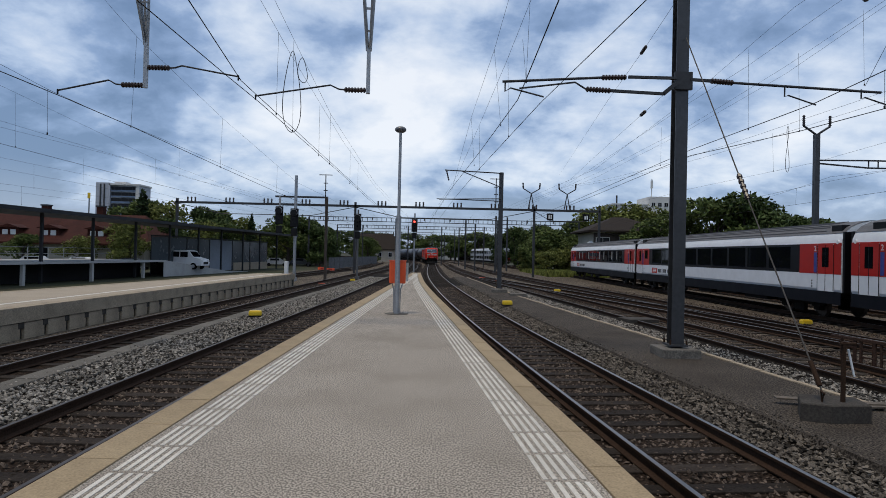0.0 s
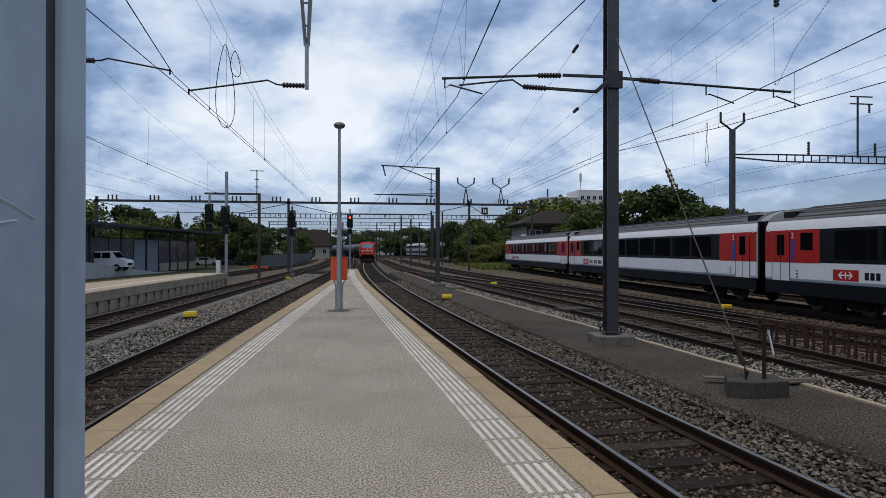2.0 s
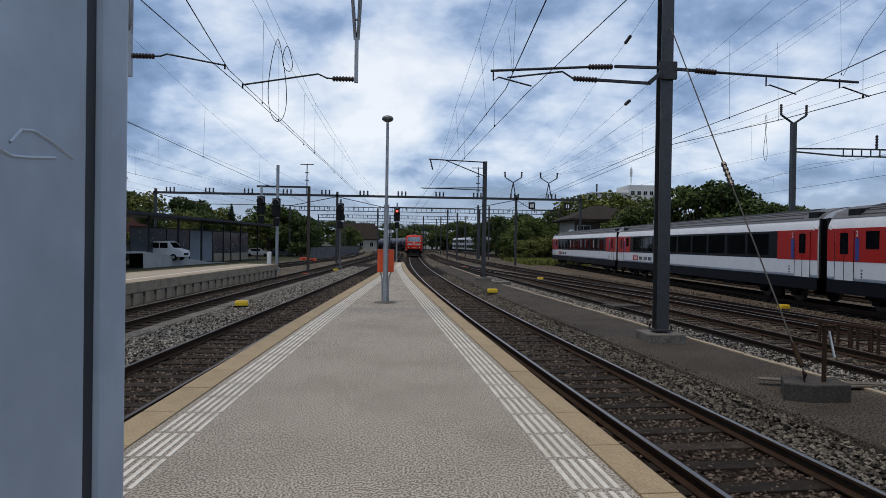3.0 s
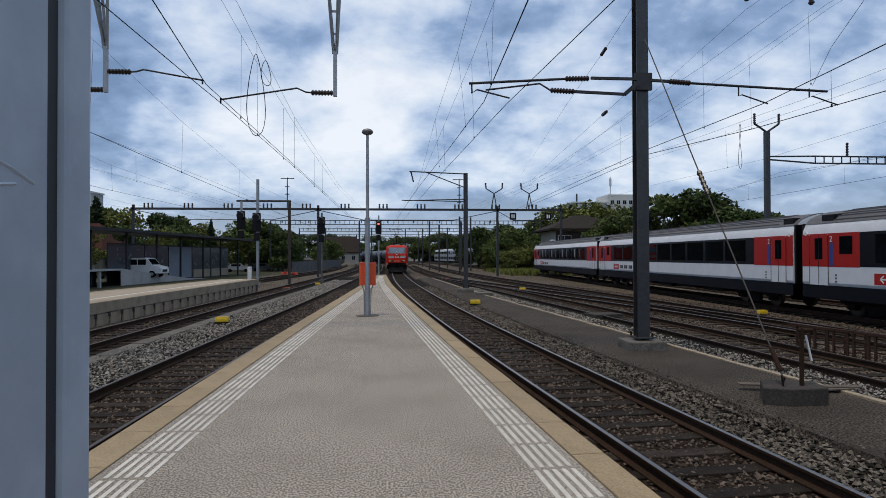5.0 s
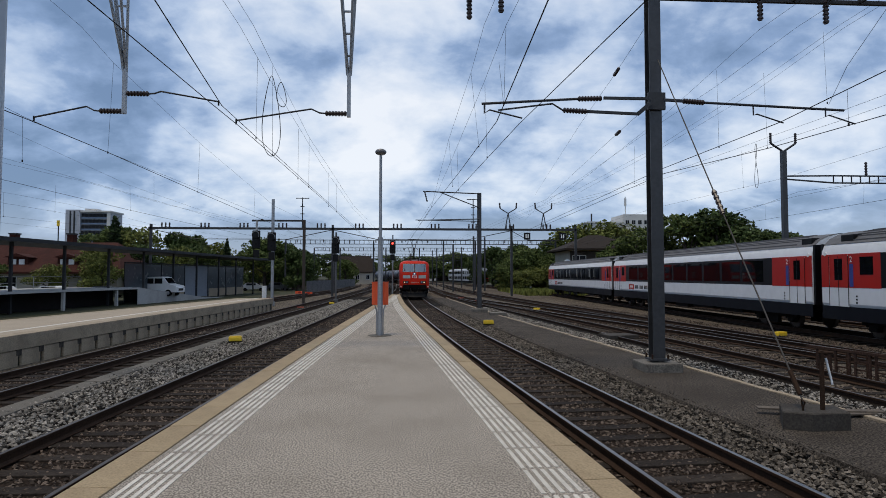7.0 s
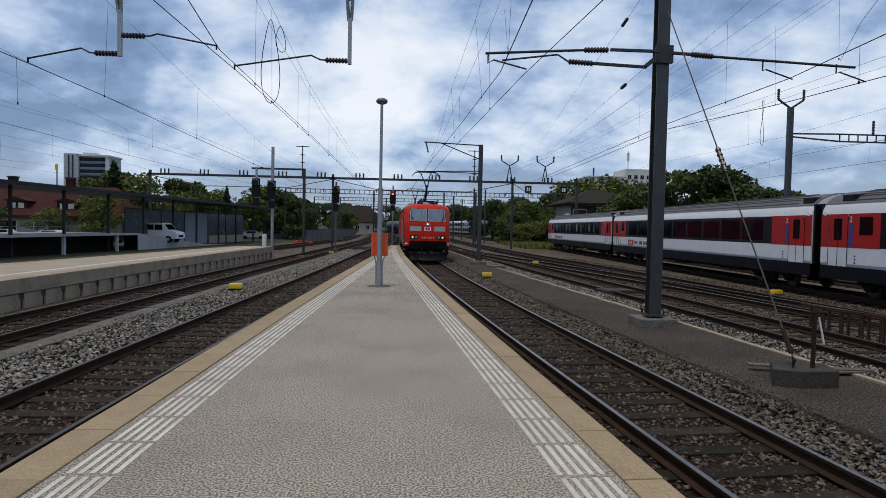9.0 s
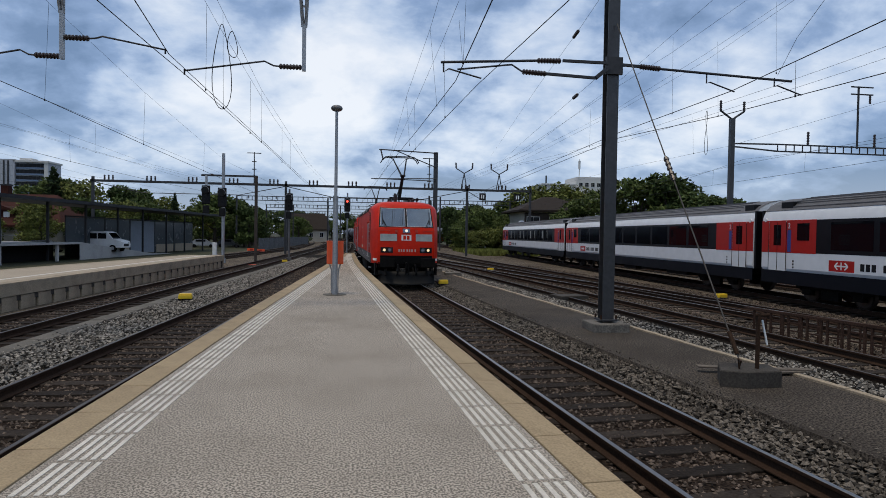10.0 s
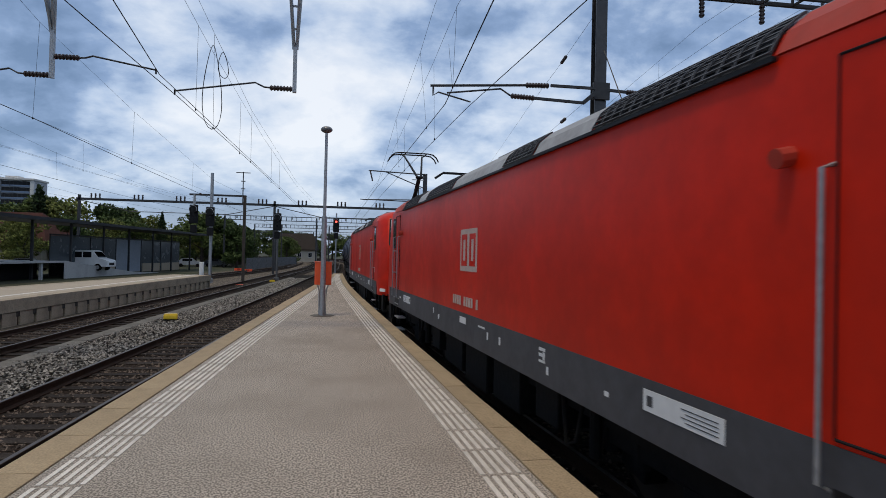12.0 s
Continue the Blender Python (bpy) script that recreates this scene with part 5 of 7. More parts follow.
NEAR_DROPPERS_B = (
    (-4.09, 29.43, 6.70, -4.08, 5.06),
    (-3.82, 30.38, 6.30, -3.81, 4.89),
    (-8.74, 17.77, 7.86, -8.84, 5.24),
    (-8.61, 24.69, 7.03, -8.66, 5.06),
    (-9.95, 15.69, 5.73, -9.92, 4.59),
    (-18.33, 26.73, 8.32, -18.26, 6.00),
    (-20.48, 35.78, 6.86, -20.48, 5.34),
    (-24.61, 37.72, 6.71, -24.57, 5.25),
    (-16.91, 37.06, 7.15, -16.84, 5.61),
    (-16.57, 39.62, 8.14, -16.53, 6.46),
    (-8.41, 32.65, 6.27, -8.44, 4.87),
    (-28.06, 41.79, 5.73, -28.03, 4.50),
    (2.35, 15.45, 8.28, 2.29, 6.17),
    (2.48, 17.58, 8.03, 2.61, 6.78),
)


def dropper_wires():
    """Thin hangers between messenger and contact wires: x, y, z of the top, then x and z of the foot."""
    t = thing("dropper_wire", Matrix(), "thin upright hangers between the overhead wires", "overhead wire", "overhead wires")
    rows = NEAR_DROPPERS_A + NEAR_DROPPERS_B
    for x, y, z, x2, z2 in rows:
        part("hanger", rod((x, y, z), (x2, y, z2), 0.0042, seg=4), WIRE, t)
        part("clip", rod((x2, y, z2 - 0.03), (x2, y, z2 + 0.03), 0.018, seg=5), WIRE, t)


def feeder(name_label, pts, insul=()):
    """A single bare line, slack between its points, with strain insulators."""
    t = thing("feeder_line", Matrix(), name_label, "overhead line", "feeder lines")
    full = []
    for a, b in zip(pts, pts[1:]):
        a, b = Vector(a), Vector(b)
        for k in range(10):
            u = k / 10
            p = a.lerp(b, u)
            p.z -= 0.012 * (b - a).length * 4 * u * (1 - u)
            full.append(p)
    full.append(Vector(pts[-1]))
    wire("line", full, 0.0075, t)
    for f in insul:
        k = int(f * (len(full) - 1))
        p = full[k]
        d = (full[min(k + 1, len(full) - 1)] - full[max(k - 1, 0)]).normalized()
        part("strain_insulator", insulator(p - d * 0.3, p + d * 0.3, 0.075, 6), INSUL, t)
    return t


dropper_wires()
feeder("high feeder line over the parked coaches", ((17, -10, 9.5), (21.0, 34, 9.9), (16.3, 74, 10.4)), ())
feeder("high feeder line beside another over the coaches", ((18.5, -10, 9.6), (22.3, 34, 9.9), (17.2, 74, 10.4)), ())


def jumper_loop(x, y, z, h, w, label):
    t = thing("jumper_loop", pose(x, y, z), label, "jumper cable", "jumper cables")
    pts = [(w * math.sin(a) * (0.6 + 0.4 * math.cos(a)), 0.3 * math.sin(a), h * 0.5 * (1 - math.cos(a))) for a in np.linspace(0, 2 * math.pi, 26)]
    wire("loop", pts, 0.012, t)


jumper_loop(-4.28, 18.1, 5.25, 2.42, 0.30, "looped jumper cable hanging from the messenger wire")
jumper_loop(-4.14, 18.8, 6.94, 0.75, 0.13, "small looped jumper cable between the wires")
jumper_loop(17.6, 30.0, 6.2, 2.3, 0.35, "looped jumper cable above the parked coaches")


# ---- small mast with cantilever beyond the platform ----
def small_mast():
    t = steel_mast("catenary_mast", 4.02, 36.3, -0.47, 6.7, 0.24, "grey steel mast with a long cantilever over the main track", 0.9, MAST_PAINT)
    z = 7.1
    part("top_tube", rod((0, -0.2, z), (-3.4, -0.2, z + 0.12), 0.035), MAST, t)
    part("brace", rod((0, -0.2, z - 0.85), (-2.4, -0.2, z + 0.08), 0.03), MAST, t)
    part("lower_tube", rod((0, -0.2, z - 1.52), (-3.7, -0.2, z - 1.62), 0.03), MAST, t)
    part("lower_tube", rod((0, -0.2, z - 1.66), (-3.85, -0.2, z - 1.60), 0.025), MAST, t)
    part("arm_insulator", insulator((-3.3, -0.2, z + 0.1), (-3.15, -0.2, z - 0.5), 0.05, 5), INSUL, t)
    return t


small_mast()
cb = thing("cable_trough_lid", pose(4.75, 33.6, -0.47), "low concrete block beside the small mast", "concrete block")
part("slab", box(-0.45, 0.45, -0.4, 0.4, -0.2, 0.14, bevel=0.03), CONCRETE_GREY, cb)


# ---- guy wire and anchor block ----
def anchor():
    t = thing("anchor_block", pose(5.42, 8.25, -0.51), "dark stained concrete anchor block beside the walkway", "concrete block")
    bm = bmesh.new()
    prof = [(-0.28, 0.10), (0.06, -0.06), (0.64, -0.02), (0.76, 0.50), (0.02, 0.66)]
    lo, hi = [bm.verts.new((x, y, -0.2)) for x, y in prof], [bm.verts.new((x, y, 0.29)) for x, y in prof]
    bm.faces.new(lo[::-1])
    bm.faces.new(hi)
    for i in range(5):
        bm.faces.new((lo[i], lo[(i + 1) % 5], hi[(i + 1) % 5], hi[i]))
    bmesh.ops.recalc_face_normals(bm, faces=bm.faces)
    bmesh.ops.bevel(bm, geom=bm.edges[:], offset=0.015, segments=1, affect="EDGES")
    part("block", bm, CONCRETE_DARK, t)
    part("eye_bolt", tube([(0.05, 0.15, 0.27), (0.05, 0.10, 0.42), (0.07, 0.2, 0.44), (0.09, 0.2, 0.27)], 0.016), RAIL_RUST, t)
    p = thing("marker_post", pose(5.78, 8.42, -0.225), "rusty steel post fixed on the anchor block", "post")
    part("post", bar((0, 0, 0), (0, 0, 0.85), 0.045, 0.045), RAIL_RUST, p)
    part("clamp", rod((-0.05, 0, 0.82), (0.17, 0, 0.82), 0.025, seg=8), RAIL_RUST, p)
    part("white_stick", bar((0.08, 0.02, 0.74), (0.17, 0.02, 0.36), 0.022, 0.022), SIGN_WHITE, p)
    g = thing("guy_wire", Matrix(), "steel guy rod stretched from the mast to its anchor", "guy wire")
    a, b = Vector((5.60, 13.55, 6.72)), Vector((5.50, 8.42, -0.12))
    part("rod", rod(a, b, 0.012, seg=6), GUY_STEEL, g)
    part("guy_insulator", insulator(a.lerp(b, 0.50), a.lerp(b, 0.57), 0.05, 5), INSUL, g)
    part("turnbuckle", rod(a.lerp(b, 0.94), a.lerp(b, 0.985), 0.035), RAIL_RUST, g)
    for k, (x0, x1, y, r) in enumerate(((5.95, 7.05, 8.95, 6), (6.1, 7.2, 9.2, -7), (5.35, 6.0, 9.35, -14))):
        pl = thing("plank", pose(x0, y, -0.43 + 0.02 * k, 0, 0, r), "weathered loose wooden plank on the ground", "plank", "loose planks")
        part("board", box(0, x1 - x0, -0.08, 0.08, 0, 0.025, bevel=0.005), PLANK, pl)


GUY_STEEL = mat("dull_guy_steel", (0.085, 0.078, 0.070), 0.7, 0.2, 25, 0.15, 3.0, (0.05, 0.042, 0.035), 0.5, 0.05, spec=0.2)
PLANK = mat("weathered_plank", (0.12, 0.095, 0.07), 0.9, 0, 20, 0.3, 2, (0.06, 0.05, 0.04), 0.5, 0.3)
anchor()


def rack():
    """A low rusty lattice rack between the yard tracks, made of ladder-like frames under one rail."""
    t = thing("steel_rack", pose(10.05, 14.7, -0.78, 0, 0, 12.0), "long low rusty steel lattice rack between the yard tracks", "rack")
    part("top_rail", bar((0, 0.3, 0.70), (0, -11.6, 0.70), 0.07, 0.06), RACK_RUST, t)
    part("back_rail", bar((0.35, 0.3, 0.66), (0.35, -11.6, 0.66), 0.05, 0.05), RACK_RUST, t)
    part("bottom_rail", bar((0, 0.3, 0.06), (0, -11.6, 0.06), 0.06, 0.06), RACK_RUST, t)
    y = 0.0
    while y > -11.4:
        f = part("ladder_frame", bar((0, y, 0.0), (0, y, 0.68), 0.045, 0.05, bar((0, y - 0.36, 0.0), (0, y - 0.36, 0.68), 0.045, 0.05)), RACK_RUST, t)
        for z in (0.30, 0.50):
            part("rung", bar((0, y, z), (0, y - 0.36, z), 0.03, 0.035), RACK_RUST, f)
        part("upright", bar((0.35, y, 0.0), (0.35, y, 0.66), 0.035, 0.035), RACK_RUST, t)
        y -= 0.52


RACK_RUST = mat("rusty_rack_steel", (0.060, 0.034, 0.024), 0.85, 0.1, 30, 0.35, 3.0, (0.03, 0.019, 0.014), 0.5, 0.2, spec=0.15)
rack()


def marker_box(x, y, z, rz, label):
    t = thing("track_marker", pose(x, y, z, 0, 0, rz), label, "track marker", "yellow track markers")
    bm = box(-0.22, 0.22, -0.12, 0.12, 0.03, 0.19, bevel=0.035)
    part("housing", bm, YELLOW, t)
    part("lid", box(-0.20, 0.20, -0.10, 0.10, 0.19, 0.21, bevel=0.008), YELLOW, t)
    part("foot", box(-0.24, 0.24, -0.14, 0.14, 0.0, 0.03), RUBBER, t)


marker_box(-6.3, 21.9, -0.64, 8, "small yellow marker box on the ballast")
marker_box(3.35, 26.9, -0.47, 5, "small yellow marker box beside the walkway")
marker_box(15.0, 24.1, -0.78, 10, "small yellow marker box before the coaches")
marker_box(8.9, 43.0, -0.78, 10, "small yellow marker box between yard tracks")
marker_box(-6.9, 53.0, -0.78, 10, "small yellow marker box near a signal")


slab = thing("concrete_slab", pose(7.8, 22.8, -0.66, 0, 0, 12), "flat dark concrete slab lying on the ballast", "slab")
part("slab", box(-0.6, 0.6, -0.45, 0.45, 0.0, 0.14, bevel=0.02), CONCRETE_DARK, slab)


def cable_duct():
    top = thing("cable_duct", Matrix(), "line of flat concrete duct lids in the ballast", "cable duct", kind="structure")
    first = None
    for k in range(56):
        y = 6.0 + k
        if first is None:
            first = part("duct_lid", box(-0.22, 0.22, 0.005, 0.992, -0.1, 0.0, bevel=0.01), DUCT, top)
            ob = first
        else:
            ob = new("duct_lid", first.data)
            ob.parent = top
        d = Vector((LEFT_B(y + 1) - LEFT_B(y), 1.0, 0))
        ob.matrix_local = Matrix.Translation((LEFT_B(y) + 1.62, y, -0.655 + random.uniform(-0.008, 0.008))) @ d.to_track_quat("Y", "Z").to_matrix().to_4x4()


DUCT = mat("dusty_duct_concrete", (0.13, 0.118, 0.10), 0.92, 0, 30, 0.25, 1.5, (0.07, 0.06, 0.05), 0.5, 0.3, objvar=0.12, spec=0.15)
cable_duct()


# ---- platform furniture ----
def lamp_post():
    t = thing("lamp_post", pose(-0.99, 17.36, 0), "slim galvanised platform lamp post with a flat round head", "lamp post")
    part("lower_pole", rod((0, 0, 0), (0, 0, 2.75), 0.078, seg=16, r2=0.068), GALV, t)
    part("upper_pole", rod((0, 0, 2.75), (0, 0, 5.2), 0.047, seg=14, r2=0.04), GALV, t)
    part("collar", rod((0, 0, 2.70), (0, 0, 2.80), 0.075, seg=16), GALV, t)
    bm = bmesh.new()
    bmesh.ops.create_uvsphere(bm, u_segments=20, v_segments=10, radius=1)
    bmesh.ops.transform(bm, matrix=pose(0, 0, 5.26) @ Matrix.Diagonal((0.165, 0.165, 0.095, 1)), verts=bm.verts)
    part("lamp_head", bm, LAMP_GREY, t, "", True)
    part("base_ring", rod((0, 0, 0.0), (0, 0, 0.012), 0.33, seg=28), STAIN, t, "dark round patch at the foot")
    b = thing("litter_bin", pose(-1.0, 17.52, 0), "orange twin sheet-metal litter bin hung on the lamp post", "litter bin")
    for s in (-1, 1):
        bm = box(*sorted((s * 0.01, s * 0.235)), 0.0, 0.2, 0.86, 1.50, bevel=0.02)
        bod = part("bin_body", bm, ORANGE, b)
        for k in (0.07, 0.15):
            part("fold", rod((s * k, -0.004, 0.88), (s * k, -0.004, 1.48), 0.008, seg=5), ORANGE, bod)
        part("bin_rim", box(*sorted((s * 0.0, s * 0.245)), -0.01, 0.21, 1.50, 1.525, bevel=0.006), ORANGE, bod)
        part("leg", tube([(s * 0.16, 0.05, 0.88), (s * 0.10, 0.05, 0.70), (s * 0.09, 0.05, 0.02)], 0.02, seg=7), GALV, b)
    s = thing("short_post", pose(-1.55, 38.0, 0), "short grey steel post at the platform end", "post")
    part("post", bar((0, 0, 0), (0, 0, 1.15), 0.12, 0.12), GALV, s)


LAMP_GREY = mat("lamp_head_grey", (0.16, 0.16, 0.165), 0.4, 0.3)
STAIN = mat("dark_worn_asphalt", (0.085, 0.075, 0.06), 0.9, 0, 60, 0.3, 4, (0.05, 0.045, 0.035), 0.5, 0.3)
lamp_post()


SCUFF = mat("pale_scuff", (0.50, 0.55, 0.60), 0.6, 0, 9, 0.1, 2.0, None, 0.2, 0)


def sheet_cabinet():
    """The sheet-metal cabinet close beside the camera."""
    t = thing("metal_cabinet", pose(-0.386, 0.296, 0), "scuffed grey sheet-metal cabinet standing on the platform", "cabinet")
    part("corner_profile", box(-0.05, 0.0, -0.034, 0.0, 0.02, 2.6, bevel=0.004), CABINET, t)
    part("door", box(-0.035, -0.003, -0.85, -0.045, 0.06, 2.55, bevel=0.003), CABINET, t, "scratched grey door sheet")
    part("seal", box(-0.05, -0.004, -0.045, -0.0345, 0.04, 2.58), MAST, t, "dark rubber door seal")
    part("carcass", box(-0.40, -0.05, -0.90, 0.0, 0.0, 2.6, bevel=0.004), CABINET, t)
    part("rear_profile", box(-0.05, 0.0, -0.90, -0.86, 0.02, 2.6, bevel=0.004), CABINET, t)
    for arc in (((-0.113, 1.741), (-0.105, 1.748), (-0.095, 1.7495), (-0.080, 1.7465), (-0.060, 1.7405)), ((-0.122, 1.737), (-0.112, 1.7345), (-0.100, 1.7355), (-0.077, 1.7385))):
        part("scratch", tube([(-0.0028, y, z) for y, z in arc], 0.0009, seg=4), SCUFF, t, "pale curved scratch")
    return t


sheet_cabinet()


# ---- signals ----
def signal_head(parent, x, y, z, lit):
    h = part("signal_head", box(x - 0.34, x + 0.34, y, y + 0.12, z, z + 1.55, bevel=0.06), BLACK, parent, "black signal head")
    part("lamp_case", box(x - 0.22, x + 0.22, y + 0.12, y + 0.4, z + 0.1, z + 1.4), BLACK, h)
    part("visor", rod((x, y - 0.25, z + 1.15), (x, y, z + 1.15), 0.30, rod((x, y - 0.24, z + 1.15), (x, y, z + 1.15), 0.3, seg=18), seg=18), BLACK, h)
    part("visor_rim", tube([(x + 0.30 * math.cos(a), y - 0.26, z + 1.15 + 0.30 * math.sin(a)) for a in np.linspace(-0.6, 3.74, 16)], 0.018), GALV, h)
    for k, dz in enumerate((1.15, 0.75, 0.4)):
        part("lens", rod((x, y - 0.27 if k == 0 else y - 0.02, z + dz), (x, y - 0.26 if k == 0 else y - 0.01, z + dz), 0.12 if k == 0 else 0.09, seg=14), SIGNAL_RED if (lit and k == 0) else GLASS, h)
    part("distant_box", box(x - 0.25, x + 0.25, y, y + 0.2, z - 0.75, z - 0.1, bevel=0.04), BLACK, h)


MAST_LIGHT = mat("weathered_grey_steel", (0.12, 0.12, 0.12), 0.6, 0.2, 12, 0.2, 1.5, (0.07, 0.065, 0.06), 0.5, 0.05)


def signal(x, y, z_head, top, label, lit=False, pole=None, ground=-0.8):
    t = thing("railway_signal", pose(x, y, 0), label, "railway signal", "railway signals")
    part("pole", rod((0, 0.3, ground), (0, 0.3, top), 0.13 if top > 8 else 0.085, seg=12), pole or GALV, t)
    signal_head(t, 0, -0.15, z_head, lit)
    part("foot_box", box(-0.2, 0.2, 0.1, 0.5, ground, ground + 0.35, bevel=0.03), pole or GALV, t)


signal(-11.6, 51.0, 3.75, 8.1, "tall grey signal post with a black signal head")
signal(-6.95, 56.0, 3.75, 5.7, "grey signal post with a black signal head", pole=MAST_LIGHT)
signal(-2.15, 70.0, 4.25, 6.4, "grey signal post with its red light lit", True)


def signal_gantry():
    t = thing("signal_gantry", pose(-9.2, 52.4, 0), "brown steel bracket carrying a hanging signal", "signal gantry")
    part("post", bar((0, 0, -0.8), (0, 0, 6.45), 0.22, 0.22), BROWN_STEEL, t)
    part("arm", bar((0.1, 0, 6.4), (-4.4, 0, 6.4), 0.15, 0.15), MAST, t)
    part("hanger", bar((-4.0, 0, 6.4), (-4.0, 0, 5.2), 0.16, 0.16), GALV, t)
    signal_head(t, -4.0, -0.2, 4.0, False)


BROWN_STEEL = mat("brown_steel", (0.050, 0.038, 0.030), 0.8, 0.1, 12, 0.2, 2, (0.04, 0.03, 0.022), 0.5, 0.1)
signal_gantry()


# ---- far portals ----
def far_portal(y, x0, x1, z, posts, label, lattice=False):
    t = thing("far_portal", Matrix(), label, "catenary portal", "far catenary portals")
    if lattice:
        truss_beam(t, x0, x1, y, z, 0.7, 0.5)
    else:
        part("beam", box(x0, x1, y - 0.13, y + 0.13, z, z + 0.26), MAST, t)
        for a, b in zip(posts, posts[1:]):
            if b - a > 6:
                part("tie_rod", tube([(a, y, z), (a + (b - a) * 0.25, y, z - 1.15), (a + (b - a) * 0.75, y, z - 1.15), (b, y, z)], 0.045, seg=5), MAST, t)
    for x in posts:
        part("post", bar((x, y, -1.0), (x, y, z + 0.6), 0.26, 0.26), MAST, t)
    x = x0 + 2.0
    while x < x1:
        for dx in ((-0.45, 0.0, 0.45) if y < 80 else (0.0,)):
            part("pin_insulator", insulator((x + dx, y, z + 0.26), (x + dx, y, z + 0.80), 0.11, 3), INSUL, t)
        x += 4.6
    return t


p2 = far_portal(74.0, -31.3, 20.3, 7.25, (-31.0, -9.5, 12.3, 20.3), "thin portal beam with tie rods across all tracks")
for x in (11.9, 16.3):
    bm = bmesh.new()
    for s in (-1, 1):
        rod((x + s * 0.35, 74, 7.5), (x, 74, 9.4), 0.06, bm)
        rod((x, 74, 9.4), (x + s * 1.0, 74, 10.0), 0.06, bm)
    part("horn_bracket", bm, MAST, p2)
    for s in (-1, 1):
        part("horn_insulator", insulator((x + s * 1.0, 74, 10.0), (x + s * 1.05, 74, 10.7), 0.11, 4), INSUL, p2)
for x in (14.2, 18.6):
    s = part("track_sign", box(x - 0.4, x + 0.4, 73.7, 73.78, 6.15, 7.0), BLACK, p2)
    for dx in (-0.125, 0.125):
        part("sign_bar", box(x + dx - 0.075, x + dx + 0.075, 73.69, 73.70, 6.35, 6.8), SIGN_WHITE, s)
for x in (-13.2, 7.6):
    bm = rod((x, 74.2, 7.4), (x, 74.2, 11.2), 0.06)
    for z in (8.3, 9.2, 10.1, 11.1):
        rod((x - (0.8 if z > 11 else 0.25), 74.2, z), (x + (0.8 if z > 11 else 0.25), 74.2, z), 0.05, bm)
    part("aerial_mast", bm, MAST, p2)
far_portal(108.0, -22, 26, 7.3, (-22, -6.6, 5.8, 11.5, 26), "far lattice portal over the yard", True)
far_portal(140.0, -22, 26, 7.4, (-22, -8.5, 2.0, 6.0, 26), "farther lattice portal over the yard", True)
far_portal(185.0, -30, 26, 7.6, (-30, -12, 3.5, 26), "distant lattice portal over the yard", True)
far_portal(240.0, -50, 20, 7.8, (-50, -26, 0, 20), "very distant lattice portal over the yard", True)
for x, y, h in ((9.3, 90, 8.5), (6.6, 95, 7.5), (-11, 88, 8.0), (12.2, 100, 9), (-4.9, 120, 8.0), (10.5, 125, 8.5), (-15, 130, 8.5), (5.9, 165, 9.5)):
    m = thing("yard_mast", pose(x, y, -0.9), "slim dark steel mast in the distance", "catenary mast", "yard masts")
    part("column", bar((0, 0, 0), (0, 0, h), 0.24, 0.24), MAST, m)


def horn_mast():
    """A mast with a forked head and a lattice beam behind the coaches."""
    t = thing("forked_mast", pose(21.6, 34.0, -0.9), "grey mast with a forked head and lattice side beam", "catenary mast")
    part("column", box(-0.13, 0.13, -0.13, 0.13, 0, 9.9), MAST_PAINT, t)
    for s in (-1, 1):
        part("fork", rod((0, 0, 9.85), (s * 0.75, 0, 10.35), 0.06), MAST, t)
        part("fork_insulator", insulator((s * 0.75, 0, 10.35), (s * 0.75, 0, 10.95), 0.08, 5), INSUL, t)
    bm = bmesh.new()
    for dz in (0, 0.42):
        bar((0, 0, 8.25 + dz * 0.4), (3.0, 0, 8.05 + dz), 0.08, 0.08, bm)
        bar((3.0, 0, 8.05 + dz), (26, 0, 8.05 + dz), 0.08, 0.08, bm)
    for k in range(42):
        bar((3.0 + 0.55 * k, 0, 8.05), (3.0 + 0.55 * k, 0, 8.47), 0.05, 0.05, bm)
    part("side_beam", bm, MAST, t)
    part("far_leg", box(25.8, 26.2, -0.2, 0.2, 0, 8.5), MAST, t)
    for x in (5.0, 9.5):
        part("beam_insulator", insulator((x, 0, 8.5), (x, 0, 9.3), 0.08, 5), INSUL, t)
    p = part("feeder_post", rod((8.4, 0.1, 8.4), (8.4, 0.1, 12.2), 0.06), MAST, t)
    for z in (11.75, 12.2):
        part("crossbar", rod((7.9, 0.1, z), (9.4, 0.1, z), 0.045), MAST, p)
    part("crossbar_insulator", insulator((9.2, 0.1, 11.2), (9.2, 0.1, 11.75), 0.07, 5), INSUL, p)


horn_mast()


# ---- opposite platform and shelter ----
OP_EDGE = line([(-110, -11.6), (16, -10.95), (27, -10.75), (38, -10.4), (60, -9.5)])
OP_BACK = line([(-110, -22), (10, -16.6), (24, -15.0), (41, -13.1), (60, -11.0)])
PALE = mat("pale_paving", (0.36, 0.30, 0.225), 0.9, 0, 30, 0.15, 0.8, (0.27, 0.23, 0.175), 0.5, 0.2, spec=0.2)


